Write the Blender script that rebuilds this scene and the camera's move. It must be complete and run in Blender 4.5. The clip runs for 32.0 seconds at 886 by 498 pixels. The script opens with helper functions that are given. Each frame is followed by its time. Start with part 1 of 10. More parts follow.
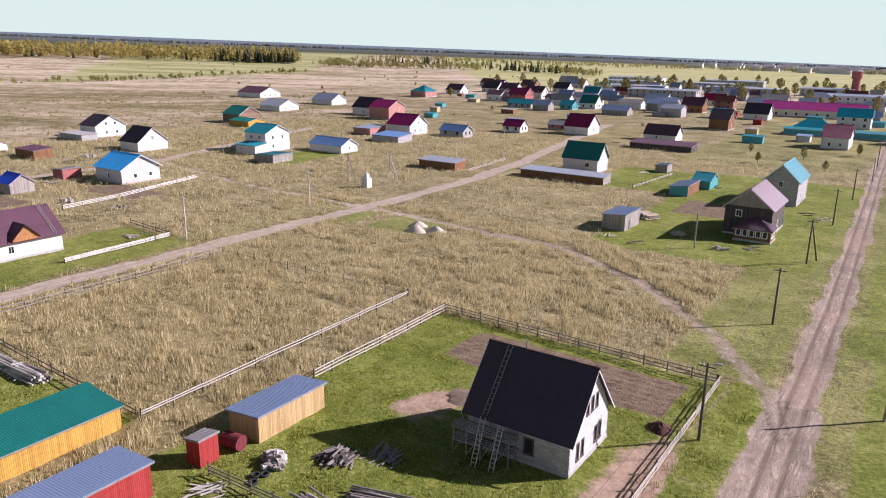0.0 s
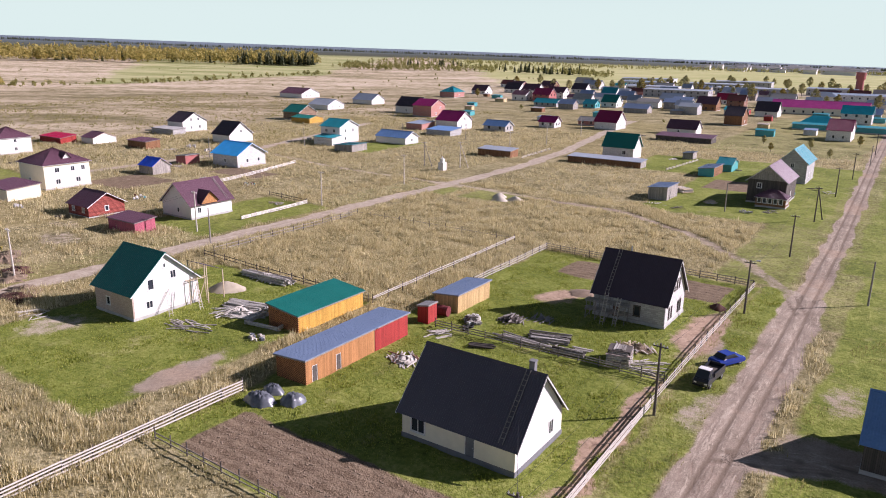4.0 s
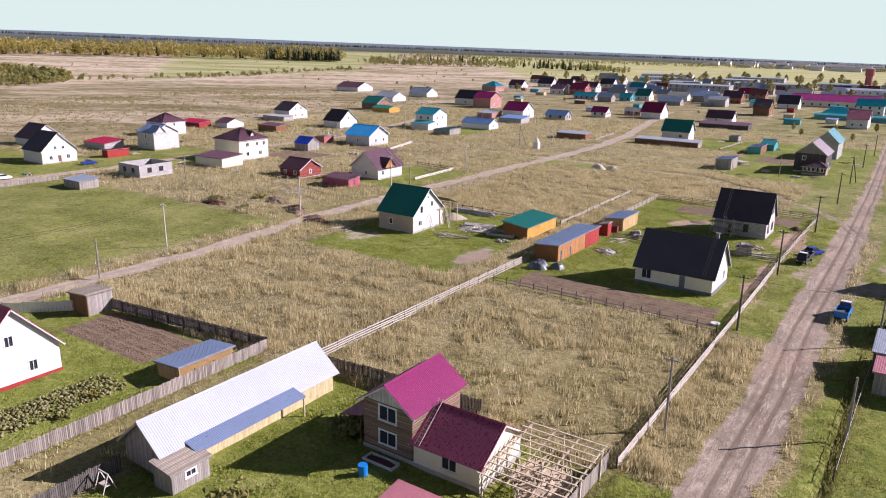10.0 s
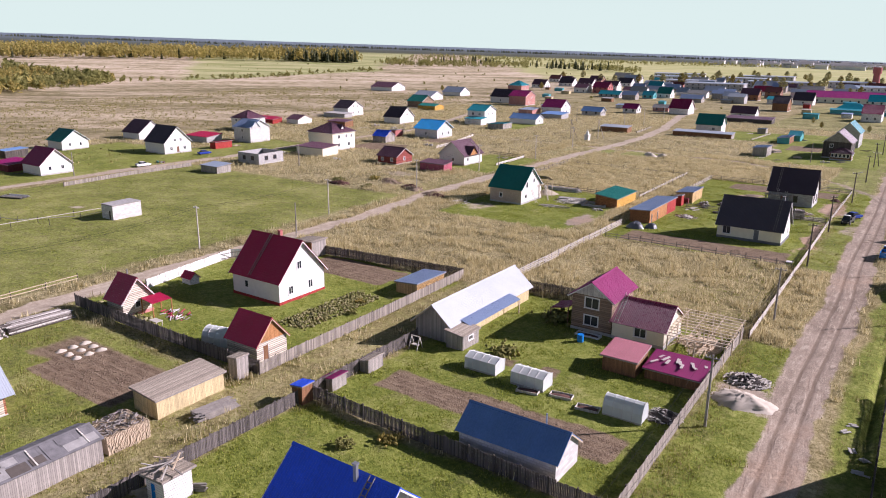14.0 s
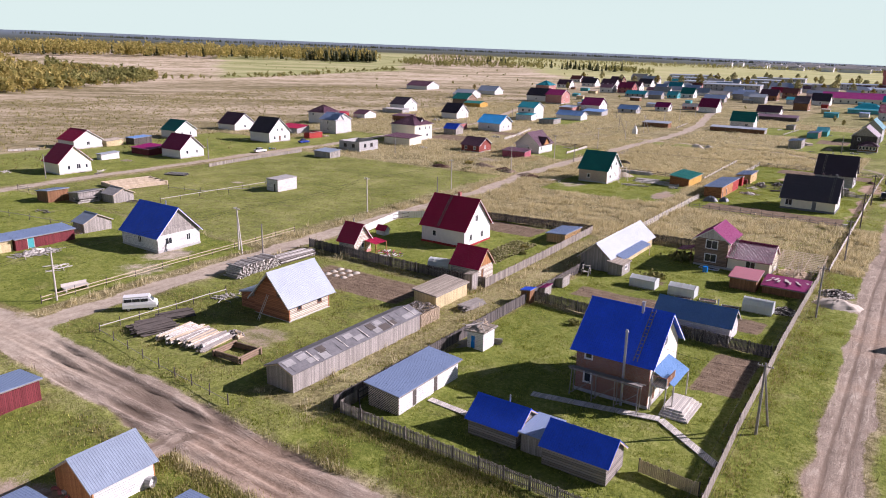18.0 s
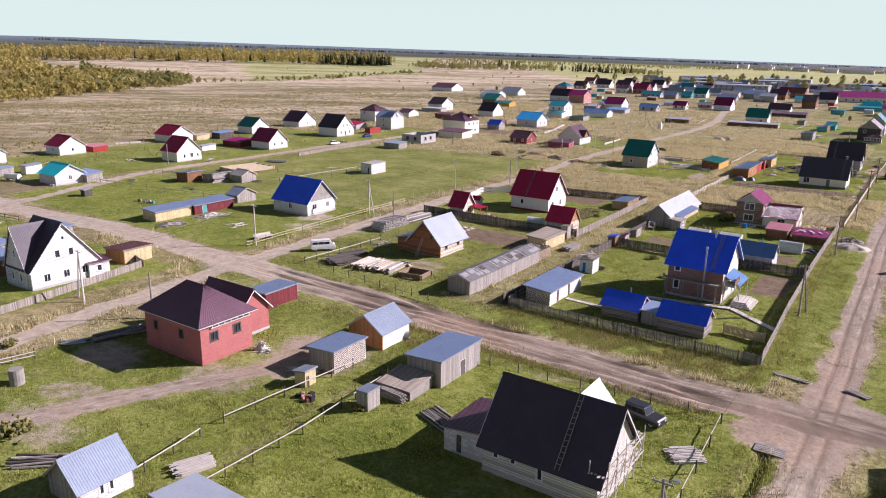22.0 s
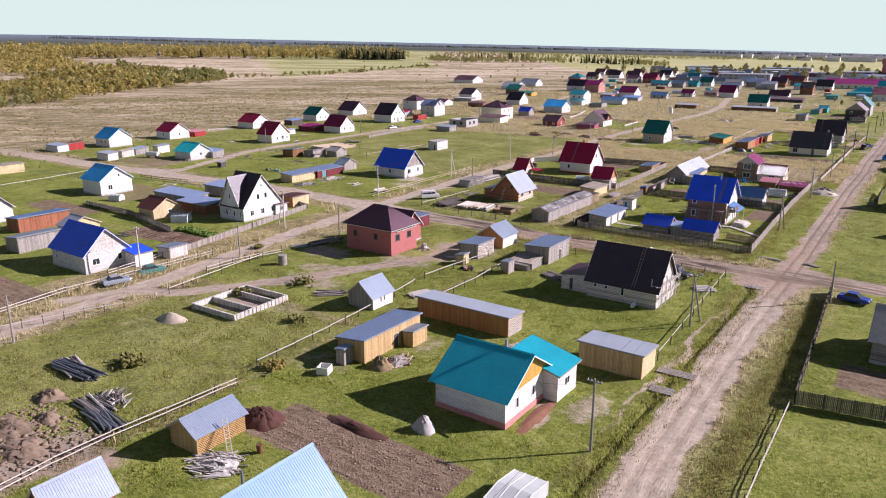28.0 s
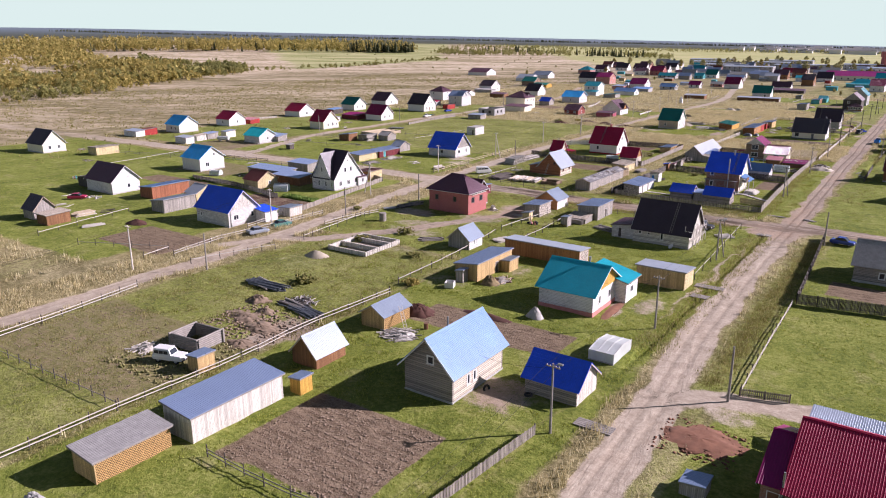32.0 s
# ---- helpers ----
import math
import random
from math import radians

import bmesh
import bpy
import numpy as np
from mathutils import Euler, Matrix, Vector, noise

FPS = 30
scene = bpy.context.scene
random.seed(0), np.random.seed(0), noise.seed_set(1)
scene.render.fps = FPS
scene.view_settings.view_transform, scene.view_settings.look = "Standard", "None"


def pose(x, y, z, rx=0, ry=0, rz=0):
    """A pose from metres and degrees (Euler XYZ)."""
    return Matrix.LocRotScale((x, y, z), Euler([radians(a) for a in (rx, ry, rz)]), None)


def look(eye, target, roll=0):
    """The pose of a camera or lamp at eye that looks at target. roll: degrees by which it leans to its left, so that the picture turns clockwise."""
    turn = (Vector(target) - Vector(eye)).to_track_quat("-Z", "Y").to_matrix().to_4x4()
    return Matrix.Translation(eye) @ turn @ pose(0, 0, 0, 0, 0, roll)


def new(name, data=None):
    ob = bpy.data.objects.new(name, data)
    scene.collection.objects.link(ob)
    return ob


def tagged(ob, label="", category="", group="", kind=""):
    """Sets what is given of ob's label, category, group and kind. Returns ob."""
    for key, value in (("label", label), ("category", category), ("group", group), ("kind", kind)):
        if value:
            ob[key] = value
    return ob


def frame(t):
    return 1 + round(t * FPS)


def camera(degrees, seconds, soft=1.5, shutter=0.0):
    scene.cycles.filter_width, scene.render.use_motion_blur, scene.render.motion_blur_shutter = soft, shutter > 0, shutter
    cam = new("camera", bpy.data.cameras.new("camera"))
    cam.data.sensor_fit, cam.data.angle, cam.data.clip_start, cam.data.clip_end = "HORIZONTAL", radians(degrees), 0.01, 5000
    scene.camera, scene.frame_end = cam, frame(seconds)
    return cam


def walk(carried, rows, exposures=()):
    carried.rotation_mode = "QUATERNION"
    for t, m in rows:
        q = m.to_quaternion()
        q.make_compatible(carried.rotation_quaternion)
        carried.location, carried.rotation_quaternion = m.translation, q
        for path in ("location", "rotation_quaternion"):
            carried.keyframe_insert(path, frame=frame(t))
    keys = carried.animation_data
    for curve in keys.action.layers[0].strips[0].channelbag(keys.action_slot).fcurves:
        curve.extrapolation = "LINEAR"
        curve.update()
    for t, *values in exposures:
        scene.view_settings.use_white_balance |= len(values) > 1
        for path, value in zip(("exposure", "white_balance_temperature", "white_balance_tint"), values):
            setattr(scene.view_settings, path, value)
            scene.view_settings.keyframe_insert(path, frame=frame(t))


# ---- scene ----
cam = camera(62.89, 32.0, 1.0)
# seconds, x, y, z, yaw, pitch, roll
PATH = [
    (0, -0.00, 0.00, 33.39, 33.77, -15.45, 0.92),
    (0.5, 0.26, -5.16, 33.49, 33.86, -15.42, 0.84),
    (1, 0.66, -10.22, 33.49, 33.97, -15.38, 0.72),
    (1.5, 1.37, -15.13, 33.55, 34.06, -15.37, 0.59),
    (2, 2.31, -19.81, 33.62, 34.15, -15.35, 0.48),
    (2.5, 3.46, -24.30, 33.59, 34.16, -15.34, 0.52),
    (3, 4.44, -28.83, 33.61, 34.13, -15.32, 0.66),
    (3.5, 5.12, -33.60, 33.72, 34.15, -15.28, 0.72),
    (5.5, 5.07, -53.71, 33.88, 34.19, -15.33, 0.94),
    (6, 4.51, -58.82, 33.93, 34.21, -15.38, 0.93),
    (6.5, 4.09, -63.94, 34.03, 34.28, -15.47, 0.82),
    (7, 3.98, -68.93, 34.17, 34.33, -15.55, 0.69),
    (7.5, 4.23, -73.74, 34.28, 34.38, -15.60, 0.58),
    (8, 4.67, -78.34, 34.37, 34.36, -15.62, 0.61),
    (8.5, 5.15, -82.98, 34.45, 34.32, -15.63, 0.73),
    (9, 5.27, -87.59, 34.57, 34.28, -15.62, 0.81),
    (9.5, 5.16, -92.31, 34.59, 34.24, -15.60, 0.90),
    (10, 4.69, -97.08, 34.68, 34.23, -15.61, 0.92),
    (10.5, 4.09, -101.75, 34.73, 34.26, -15.60, 0.86),
    (11, 3.35, -106.52, 34.70, 34.25, -15.62, 0.88),
    (11.5, 2.59, -111.35, 34.74, 34.33, -15.61, 0.73),
    (12, 2.16, -116.17, 34.74, 34.39, -15.62, 0.61),
    (12.5, 1.94, -120.87, 34.88, 34.45, -15.67, 0.44),
    (13, 2.16, -125.65, 34.96, 34.46, -15.64, 0.39),
    (13.5, 2.38, -130.48, 35.03, 34.41, -15.60, 0.48),
    (14, 2.51, -135.51, 35.16, 34.36, -15.57, 0.62),
    (14.5, 2.50, -140.72, 35.31, 34.33, -15.56, 0.76),
    (16.5, 0.83, -161.83, 35.64, 34.23, -15.56, 1.21),
    (17, 0.12, -166.97, 35.62, 34.27, -15.56, 1.23),
    (17.5, -0.63, -172.00, 35.55, 34.32, -15.57, 1.17),
    (18, -1.33, -177.00, 35.47, 34.39, -15.56, 1.03),
    (18.5, -1.82, -181.90, 35.35, 34.45, -15.56, 0.87),
    (19, -2.00, -186.90, 35.27, 34.51, -15.53, 0.77),
    (19.5, -1.83, -191.95, 35.22, 34.54, -15.46, 0.72),
    (20, -1.19, -197.05, 35.22, 34.57, -15.36, 0.77),
    (20.5, -0.46, -201.90, 35.19, 34.56, -15.27, 0.82),
    (21, 0.42, -206.61, 35.25, 34.57, -15.21, 0.88),
    (21.5, 1.19, -211.05, 35.27, 34.60, -15.21, 0.83),
    (22, 1.77, -215.29, 35.30, 34.67, -15.30, 0.72),
    (22.5, 2.29, -219.68, 35.48, 34.76, -15.37, 0.53),
    (23, 2.76, -224.19, 35.64, 34.86, -15.44, 0.36),
    (23.5, 3.47, -228.72, 35.82, 34.93, -15.51, 0.19),
    (24, 4.39, -233.15, 36.09, 34.96, -15.61, 0.07),
    (24.5, 5.59, -237.48, 36.38, 35.00, -15.71, -0.02),
    (25, 6.78, -241.52, 36.55, 35.02, -15.77, -0.11),
    (25.5, 8.16, -245.42, 36.67, 35.05, -15.80, -0.18),
    (27.5, 13.59, -260.53, 36.60, 35.06, -15.81, -0.03),
    (28, 14.71, -264.50, 36.64, 35.09, -15.81, -0.01),
    (28.5, 15.80, -268.50, 36.74, 35.15, -15.89, 0.01),
    (29, 16.77, -272.50, 36.87, 35.26, -15.95, 0.01),
    (29.5, 17.67, -276.52, 36.99, 35.35, -16.01, -0.01),
    (30, 18.43, -280.69, 37.16, 35.39, -16.10, -0.03),
    (30.5, 19.05, -285.00, 37.31, 35.38, -16.17, -0.03),
    (31, 19.52, -289.13, 37.47, 35.32, -16.23, -0.05),
    (31.5, 19.97, -293.59, 37.63, 35.22, -16.31, -0.05),
    (32, 20.36, -298.09, 37.78, 35.14, -16.35, -0.05),
]
walk(cam, [(t, pose(x, y, z, 90 + pitch, 0, yaw) @ pose(0, 0, 0, 0, 0, roll)) for t, x, y, z, yaw, pitch, roll in PATH],
     exposures=[(0.0, 0.86, 6440, 17), (32.0, 0.86, 6440, 17)])

# ---------------------------------------------------------------- light
SUN_AZ, SUN_EL = 43.0, 27.0          # where the sun stands: degrees from +x towards +y, and above the horizon
sun_way = Vector((math.cos(radians(SUN_AZ)) * math.cos(radians(SUN_EL)), math.sin(radians(SUN_AZ)) * math.cos(radians(SUN_EL)), math.sin(radians(SUN_EL))))
world = bpy.data.worlds.new("sky")
scene.world = world
world.use_nodes = True
wn = world.node_tree
sky = wn.nodes.new("ShaderNodeTexSky")
sky.sky_type, sky.sun_disc = "NISHITA", False
sky.sun_elevation, sky.sun_rotation = radians(SUN_EL), radians(90 - SUN_AZ)
sky.air_density, sky.dust_density, sky.ozone_density = 0.8, 0.0, 2.5
wn.nodes["Background"].inputs["Strength"].default_value = 0.071
# a cool, slightly milky autumn sky: the texture tinted and softened by thin high cloud
tint = wn.nodes.new("ShaderNodeMix")
tint.data_type, tint.blend_type = "RGBA", "MULTIPLY"
tint.inputs[0].default_value = 1.0
tint.inputs[7].default_value = (0.245, 0.272, 0.295, 1)
milk = wn.nodes.new("ShaderNodeHueSaturation")
milk.inputs["Saturation"].default_value = 0.42
wn.links.new(sky.outputs[0], milk.inputs["Color"])
deep = wn.nodes.new("ShaderNodeGamma")          # clear air: the sky deepens quickly above the pale horizon
deep.inputs["Gamma"].default_value = 1.55
wn.links.new(milk.outputs[0], deep.inputs["Color"])
wn.links.new(deep.outputs[0], tint.inputs[6])
# pale haze lies along the horizon and thins out with height
ray = wn.nodes.new("ShaderNodeTexCoord")
ray_z = wn.nodes.new("ShaderNodeSeparateXYZ")
wn.links.new(ray.outputs["Generated"], ray_z.inputs[0])
haze_depth = wn.nodes.new("ShaderNodeMapRange")
haze_depth.interpolation_type = "SMOOTHERSTEP"
for key, v in (("From Min", 0.03), ("From Max", 0.21), ("To Min", 1.0), ("To Max", 0.0)):
    haze_depth.inputs[key].default_value = v
wn.links.new(ray_z.outputs[2], haze_depth.inputs["Value"])
haze = wn.nodes.new("ShaderNodeMix")
haze.data_type = "RGBA"
haze.inputs[7].default_value = (5.5, 6.7, 6.45, 1)
wn.links.new(haze_depth.outputs[0], haze.inputs[0])
wn.links.new(tint.outputs[2], haze.inputs[6])
wn.links.new(haze.outputs[2], wn.nodes["Background"].inputs["Color"])
sun = new("sun", bpy.data.lights.new("sun", "SUN"))
sun.data.energy, sun.data.angle, sun.data.color = 4.9, radians(0.5), (1.0, 0.905, 0.985)
sun.matrix_world = look(sun_way * 100, (0, 0, 0))


# ---------------------------------------------------------------- materials
class Nodes:
    """A small helper that strings shader nodes together."""

    def __init__(self, name):
        self.m = bpy.data.materials.new(name)
        self.m.use_nodes = True
        self.t = self.m.node_tree
        self.b = self.t.nodes["Principled BSDF"]
        self.obj = self.n("TexCoord").outputs["Object"]

    def n(self, kind, **sets):
        node = self.t.nodes.new("ShaderNode" + kind)
        for k, v in sets.items():
            if k in node.inputs:
                self.put(v, node.inputs[k])
        return node

    def put(self, v, socket):
        if isinstance(v, bpy.types.NodeSocket):
            self.t.links.new(v, socket)
        else:
            socket.default_value = v

    def math(self, op, a, b=0.0, c=0.0):
        node = self.n("Math")
        node.operation = op
        for v, s in zip((a, b, c), node.inputs):
            self.put(v, s)
        return node.outputs[0]

    def noise(self, scale, detail=4.0, rough=0.6, vec=None, dist=0.0):
        node = self.n("TexNoise")
        for k, v in (("Scale", scale), ("Detail", detail), ("Roughness", rough), ("Distortion", dist)):
            node.inputs[k].default_value = v
        self.put(vec if vec is not None else self.obj, node.inputs["Vector"])
        return node.outputs["Fac"]

    def scaled(self, v, s):
        node = self.n("Mapping")
        self.put(v, node.inputs["Vector"])
        node.inputs["Scale"].default_value = s
        return node.outputs[0]

    def ramp(self, fac, *stops):
        node = self.n("ValToRGB")
        self.put(fac, node.inputs["Fac"])
        e = node.color_ramp.elements
        while len(e) < len(stops):
            e.new(0.5)
        for el, (p, c) in zip(e, stops):
            el.position, el.color = p, (*c, 1) if len(c) == 3 else c
        return node.outputs["Color"]

    def step(self, v, lo, hi):
        node = self.n("MapRange")
        node.interpolation_type = "SMOOTHSTEP"
        for k, x in (("Value", v), ("From Min", lo), ("From Max", hi)):
            self.put(x, node.inputs[k])
        return node.outputs[0]

    def mix(self, fac, a, b, kind="MIX"):
        node = self.n("Mix")
        node.data_type, node.blend_type = "RGBA", kind
        self.put(fac, node.inputs[0])
        for v, s in ((a, node.inputs[6]), (b, node.inputs[7])):
            self.put((*v, 1) if isinstance(v, tuple) and len(v) == 3 else v, s)
        return node.outputs[2]

    def bump(self, h, strength=0.5, far=0.02):
        node = self.n("Bump")
        node.inputs["Strength"].default_value, node.inputs["Distance"].default_value = strength, far
        self.put(h, node.inputs["Height"])
        self.t.links.new(node.outputs[0], self.b.inputs["Normal"])

    def done(self, colour, rough=0.8, metal=0.0, spec=0.5):
        self.put((*colour, 1) if isinstance(colour, tuple) else colour, self.b.inputs["Base Color"])
        self.put(rough, self.b.inputs["Roughness"])
        self.put(metal, self.b.inputs["Metallic"])
        self.put(spec, self.b.inputs["Specular IOR Level"])
        return self.m

    def face_uv(self):
        """Along the wall and up it, whichever way the wall faces."""
        geo = self.n("TexCoord").outputs["Normal"]
        sn, so = self.n("SeparateXYZ"), self.n("SeparateXYZ")
        self.put(geo, sn.inputs[0]), self.put(self.obj, so.inputs[0])
        ax = self.math("ABSOLUTE", sn.outputs[0])
        is_x = self.math("GREATER_THAN", ax, 0.6)
        u = self.math("ADD", self.math("MULTIPLY", so.outputs[1], is_x), self.math("MULTIPLY", so.outputs[0], self.math("SUBTRACT", 1.0, is_x)))
        return u, so.outputs[2]


def shade(c, k):
    return tuple(min(1, max(0, v * k)) for v in c)


def plain(name, c, rough=0.8, metal=0.0, vary=0.25, scale=1.5):
    k = Nodes(name)
    big, fine = k.noise(scale, 3), k.noise(scale * 14, 3)
    col = k.ramp(k.math("ADD", k.math("MULTIPLY", big, 0.65), k.math("MULTIPLY", fine, 0.35)), (0.3, shade(c, 1 - vary)), (0.7, shade(c, 1 + vary * 0.6)))
    k.bump(fine, 0.25, 0.01)
    return k.done(col, rough, metal)


def planks(name, c, width=0.16, upright=True, vary=0.35, grey=0.0):
    """Boards side by side, each of its own tone, with dark joints and grain."""
    k = Nodes(name)
    u, v = k.face_uv()
    run, along = (u, v) if upright else (v, u)
    s = k.math("DIVIDE", run, width)
    cell, part_ = k.math("FLOOR", s), k.math("FRACT", s)
    w = k.n("TexWhiteNoise")
    w.noise_dimensions = "2D"
    comb = k.n("CombineXYZ", X=cell, Y=k.math("FLOOR", k.math("DIVIDE", along, 3.7)))
    k.put(comb.outputs[0], w.inputs["Vector"])
    edge = k.math("MINIMUM", part_, k.math("SUBTRACT", 1.0, part_))
    joint = k.step(edge, 0.02, 0.09)
    grain = k.noise(1.0, 4, 0.7, k.n("CombineXYZ", X=k.math("MULTIPLY", run, 30.0), Y=k.math("MULTIPLY", along, 2.0), Z=cell).outputs[0])
    stain = k.noise(0.7, 4)
    tone = k.math("ADD", k.math("MULTIPLY", w.outputs["Value"], 0.6), k.math("MULTIPLY", grain, 0.4))
    g = sum(c) / 3
    aged = tuple(v_ * (1 - 0.75 * grey) + g * 0.55 * 0.75 * grey for v_ in c)
    col = k.mix(k.step(stain, 0.45, 0.75), k.ramp(tone, (0.15, shade(c, 1 - vary)), (0.85, shade(c, 1 + vary * 0.5))), k.ramp(tone, (0.1, shade(aged, 0.6)), (0.9, shade(aged, 1.0))))
    col = k.mix(joint, shade(c, 0.3), col)
    k.bump(k.math("ADD", joint, k.math("MULTIPLY", grain, 0.3)), 0.6, 0.02)
    return k.done(col, 0.85, 0, 0.25)


def logs(name, c, dark):
    """Round logs laid one on another."""
    k = Nodes(name)
    u, v = k.face_uv()
    s = k.math("DIVIDE", v, 0.24)
    cell, fr = k.math("FLOOR", s), k.math("FRACT", s)
    hump = k.math("SINE", k.math("MULTIPLY", fr, math.pi))
    grain = k.noise(1.0, 5, 0.7, k.n("CombineXYZ", X=k.math("MULTIPLY", u, 1.3), Y=k.math("MULTIPLY", v, 25.0), Z=cell).outputs[0])
    w = k.n("TexWhiteNoise")
    w.noise_dimensions = "1D"
    k.put(cell, w.inputs["W"])
    tone = k.math("ADD", k.math("MULTIPLY", w.outputs["Value"], 0.5), k.math("MULTIPLY", grain, 0.5))
    col = k.mix(k.step(hump, 0.05, 0.35), dark, k.ramp(tone, (0.2, shade(c, 0.65)), (0.8, shade(c, 1.15))))
    k.bump(hump, 1.0, 0.06)
    return k.done(col, 0.85, 0, 0.25)


def bricks(name, c, mortar, bw=0.25, bh=0.077):
    k = Nodes(name)
    u, v = k.face_uv()
    t = k.n("TexBrick")
    t.inputs["Scale"].default_value, t.inputs["Mortar Size"].default_value = 1.0, bh * 0.1
    t.inputs["Brick Width"].default_value, t.inputs["Row Height"].default_value = bw, bh
    t.inputs["Bias"].default_value = -0.1
    k.put(k.n("CombineXYZ", X=u, Y=v).outputs[0], t.inputs["Vector"])
    for n_, col in (("Color1", shade(c, 0.78)), ("Color2", shade(c, 1.15)), ("Mortar", mortar)):
        t.inputs[n_].default_value = (*col, 1)
    stain = k.noise(0.5, 4)
    col = k.mix(k.step(stain, 0.4, 0.8), t.outputs["Color"], k.mix(0.35, t.outputs["Color"], shade(c, 0.6)))
    k.bump(t.outputs["Fac"], -0.5, 0.01)
    return k.done(col, 0.9, 0, 0.2)


def lattice(name, c, dark):
    """Thin laths crossing on the slant, with the shade of the inside painted dark between them."""
    k = Nodes(name)
    u, v = k.face_uv()
    a = k.math("FRACT", k.math("DIVIDE", k.math("ADD", u, v), 0.26))
    b = k.math("FRACT", k.math("DIVIDE", k.math("SUBTRACT", u, v), 0.26))
    lath = k.math("MAXIMUM", k.math("LESS_THAN", a, 0.3), k.math("LESS_THAN", b, 0.3))
    col = k.mix(lath, dark, k.ramp(k.noise(3.0), (0.3, shade(c, 0.75)), (0.7, shade(c, 1.1))))
    k.bump(lath, 0.6, 0.03)
    return k.done(col, 0.85, 0, 0.25)


def metal_sheet(name, c, rough=0.38, streak=0.2, metal=0.0, spec=0.5, tiled=False):
    """Painted or galvanised sheet, faded and streaked by rain."""
    k = Nodes(name)
    big = k.noise(0.35, 3)
    so = k.n("SeparateXYZ")
    k.put(k.obj, so.inputs[0])
    lines = k.noise(1.0, 3, 0.6, k.scaled(k.obj, (5.0, 5.0, 0.6)))
    fac = k.math("ADD", k.math("MULTIPLY", big, 0.5), k.math("MULTIPLY", lines, 0.5))
    col = k.ramp(fac, (0.3, shade(c, 1 - streak)), (0.7, shade(c, 1 + streak)))
    if tiled:               # pressed courses, like roof tiles
        k.bump(k.math("FRACT", k.math("DIVIDE", so.outputs[2], 0.26)), 0.9, 0.05)
    return k.done(col, k.ramp(lines, (0.3, (rough - 0.08,) * 3), (0.7, (rough + 0.12,) * 3)), metal, spec)


M = {}
M["plaster"] = plain("white_plaster", (0.66, 0.635, 0.615), 0.9, vary=0.10)
M["cream"] = plain("cream_plaster", (0.72, 0.66, 0.52), 0.9, vary=0.08)
M["siding"] = planks("white_siding", (0.67, 0.65, 0.635), 0.22, False, 0.06)
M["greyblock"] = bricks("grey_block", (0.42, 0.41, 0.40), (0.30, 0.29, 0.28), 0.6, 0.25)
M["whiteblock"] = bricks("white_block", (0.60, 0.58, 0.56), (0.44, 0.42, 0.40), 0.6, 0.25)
M["redbrick"] = bricks("red_brick", (0.40, 0.135, 0.125), (0.37, 0.16, 0.15))
M["brownbrick"] = bricks("brown_brick", (0.26, 0.12, 0.08), (0.3, 0.26, 0.22))
M["tanbrick"] = bricks("tan_brick", (0.46, 0.36, 0.29), (0.42, 0.36, 0.31))
M["pinkbrick"] = bricks("pink_brick", (0.45, 0.20, 0.17), (0.4, 0.3, 0.27))
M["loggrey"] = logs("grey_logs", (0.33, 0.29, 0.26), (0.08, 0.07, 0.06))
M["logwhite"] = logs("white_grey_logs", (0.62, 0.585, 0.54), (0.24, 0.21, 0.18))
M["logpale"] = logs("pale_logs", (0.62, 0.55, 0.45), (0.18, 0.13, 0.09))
M["logbrown"] = logs("brown_logs", (0.27, 0.185, 0.13), (0.07, 0.05, 0.035))
M["logmaroon"] = logs("maroon_logs", (0.30, 0.075, 0.06), (0.08, 0.02, 0.02))
M["pinkwood"] = planks("pink_boards", (0.42, 0.11, 0.15), vary=0.2)
M["logred"] = logs("red_logs", (0.40, 0.17, 0.09), (0.10, 0.04, 0.025))
M["fresh"] = planks("fresh_boards", (0.52, 0.36, 0.17), vary=0.3)
M["yellow"] = planks("yellow_boards", (0.55, 0.32, 0.07), vary=0.25)
M["straw"] = planks("straw_boards", (0.58, 0.47, 0.27), vary=0.2)
M["orange"] = planks("orange_boards", (0.42, 0.20, 0.08), vary=0.25)
M["brownwood"] = planks("brown_boards", (0.24, 0.12, 0.06), vary=0.3)
M["grey"] = planks("grey_boards", (0.34, 0.31, 0.28), vary=0.35)
M["darkwood"] = planks("dark_boards", (0.10, 0.085, 0.075), vary=0.4)
M["palewood"] = planks("pale_boards", (0.60, 0.56, 0.50), vary=0.35)
M["redwood"] = planks("red_boards", (0.36, 0.045, 0.04), vary=0.2)
M["rustwood"] = planks("rust_boards", (0.33, 0.13, 0.07), vary=0.3)
M["maroon"] = planks("maroon_boards", (0.17, 0.035, 0.04), vary=0.25)
M["latorange"] = lattice("orange_lattice", (0.46, 0.20, 0.08), (0.10, 0.04, 0.02))
M["latpale"] = lattice("pale_lattice", (0.62, 0.55, 0.47), (0.10, 0.09, 0.08))
M["lattan"] = lattice("tan_lattice", (0.48, 0.30, 0.12), (0.13, 0.08, 0.035))
M["concrete"] = plain("concrete", (0.42, 0.41, 0.39), 0.9)
M["darkbase"] = plain("dark_plinth", (0.16, 0.16, 0.17), 0.85)
M["pinkbase"] = plain("pink_plinth", (0.55, 0.22, 0.2), 0.85)
M["timber"] = plain("timber", (0.50, 0.40, 0.28), 0.85, vary=0.35, scale=2)
M["paletimber"] = plain("pale_fresh_timber", (0.62, 0.52, 0.39), 0.85, vary=0.25, scale=2)
M["oldtimber"] = plain("old_timber", (0.27, 0.245, 0.22), 0.9, vary=0.35, scale=2)
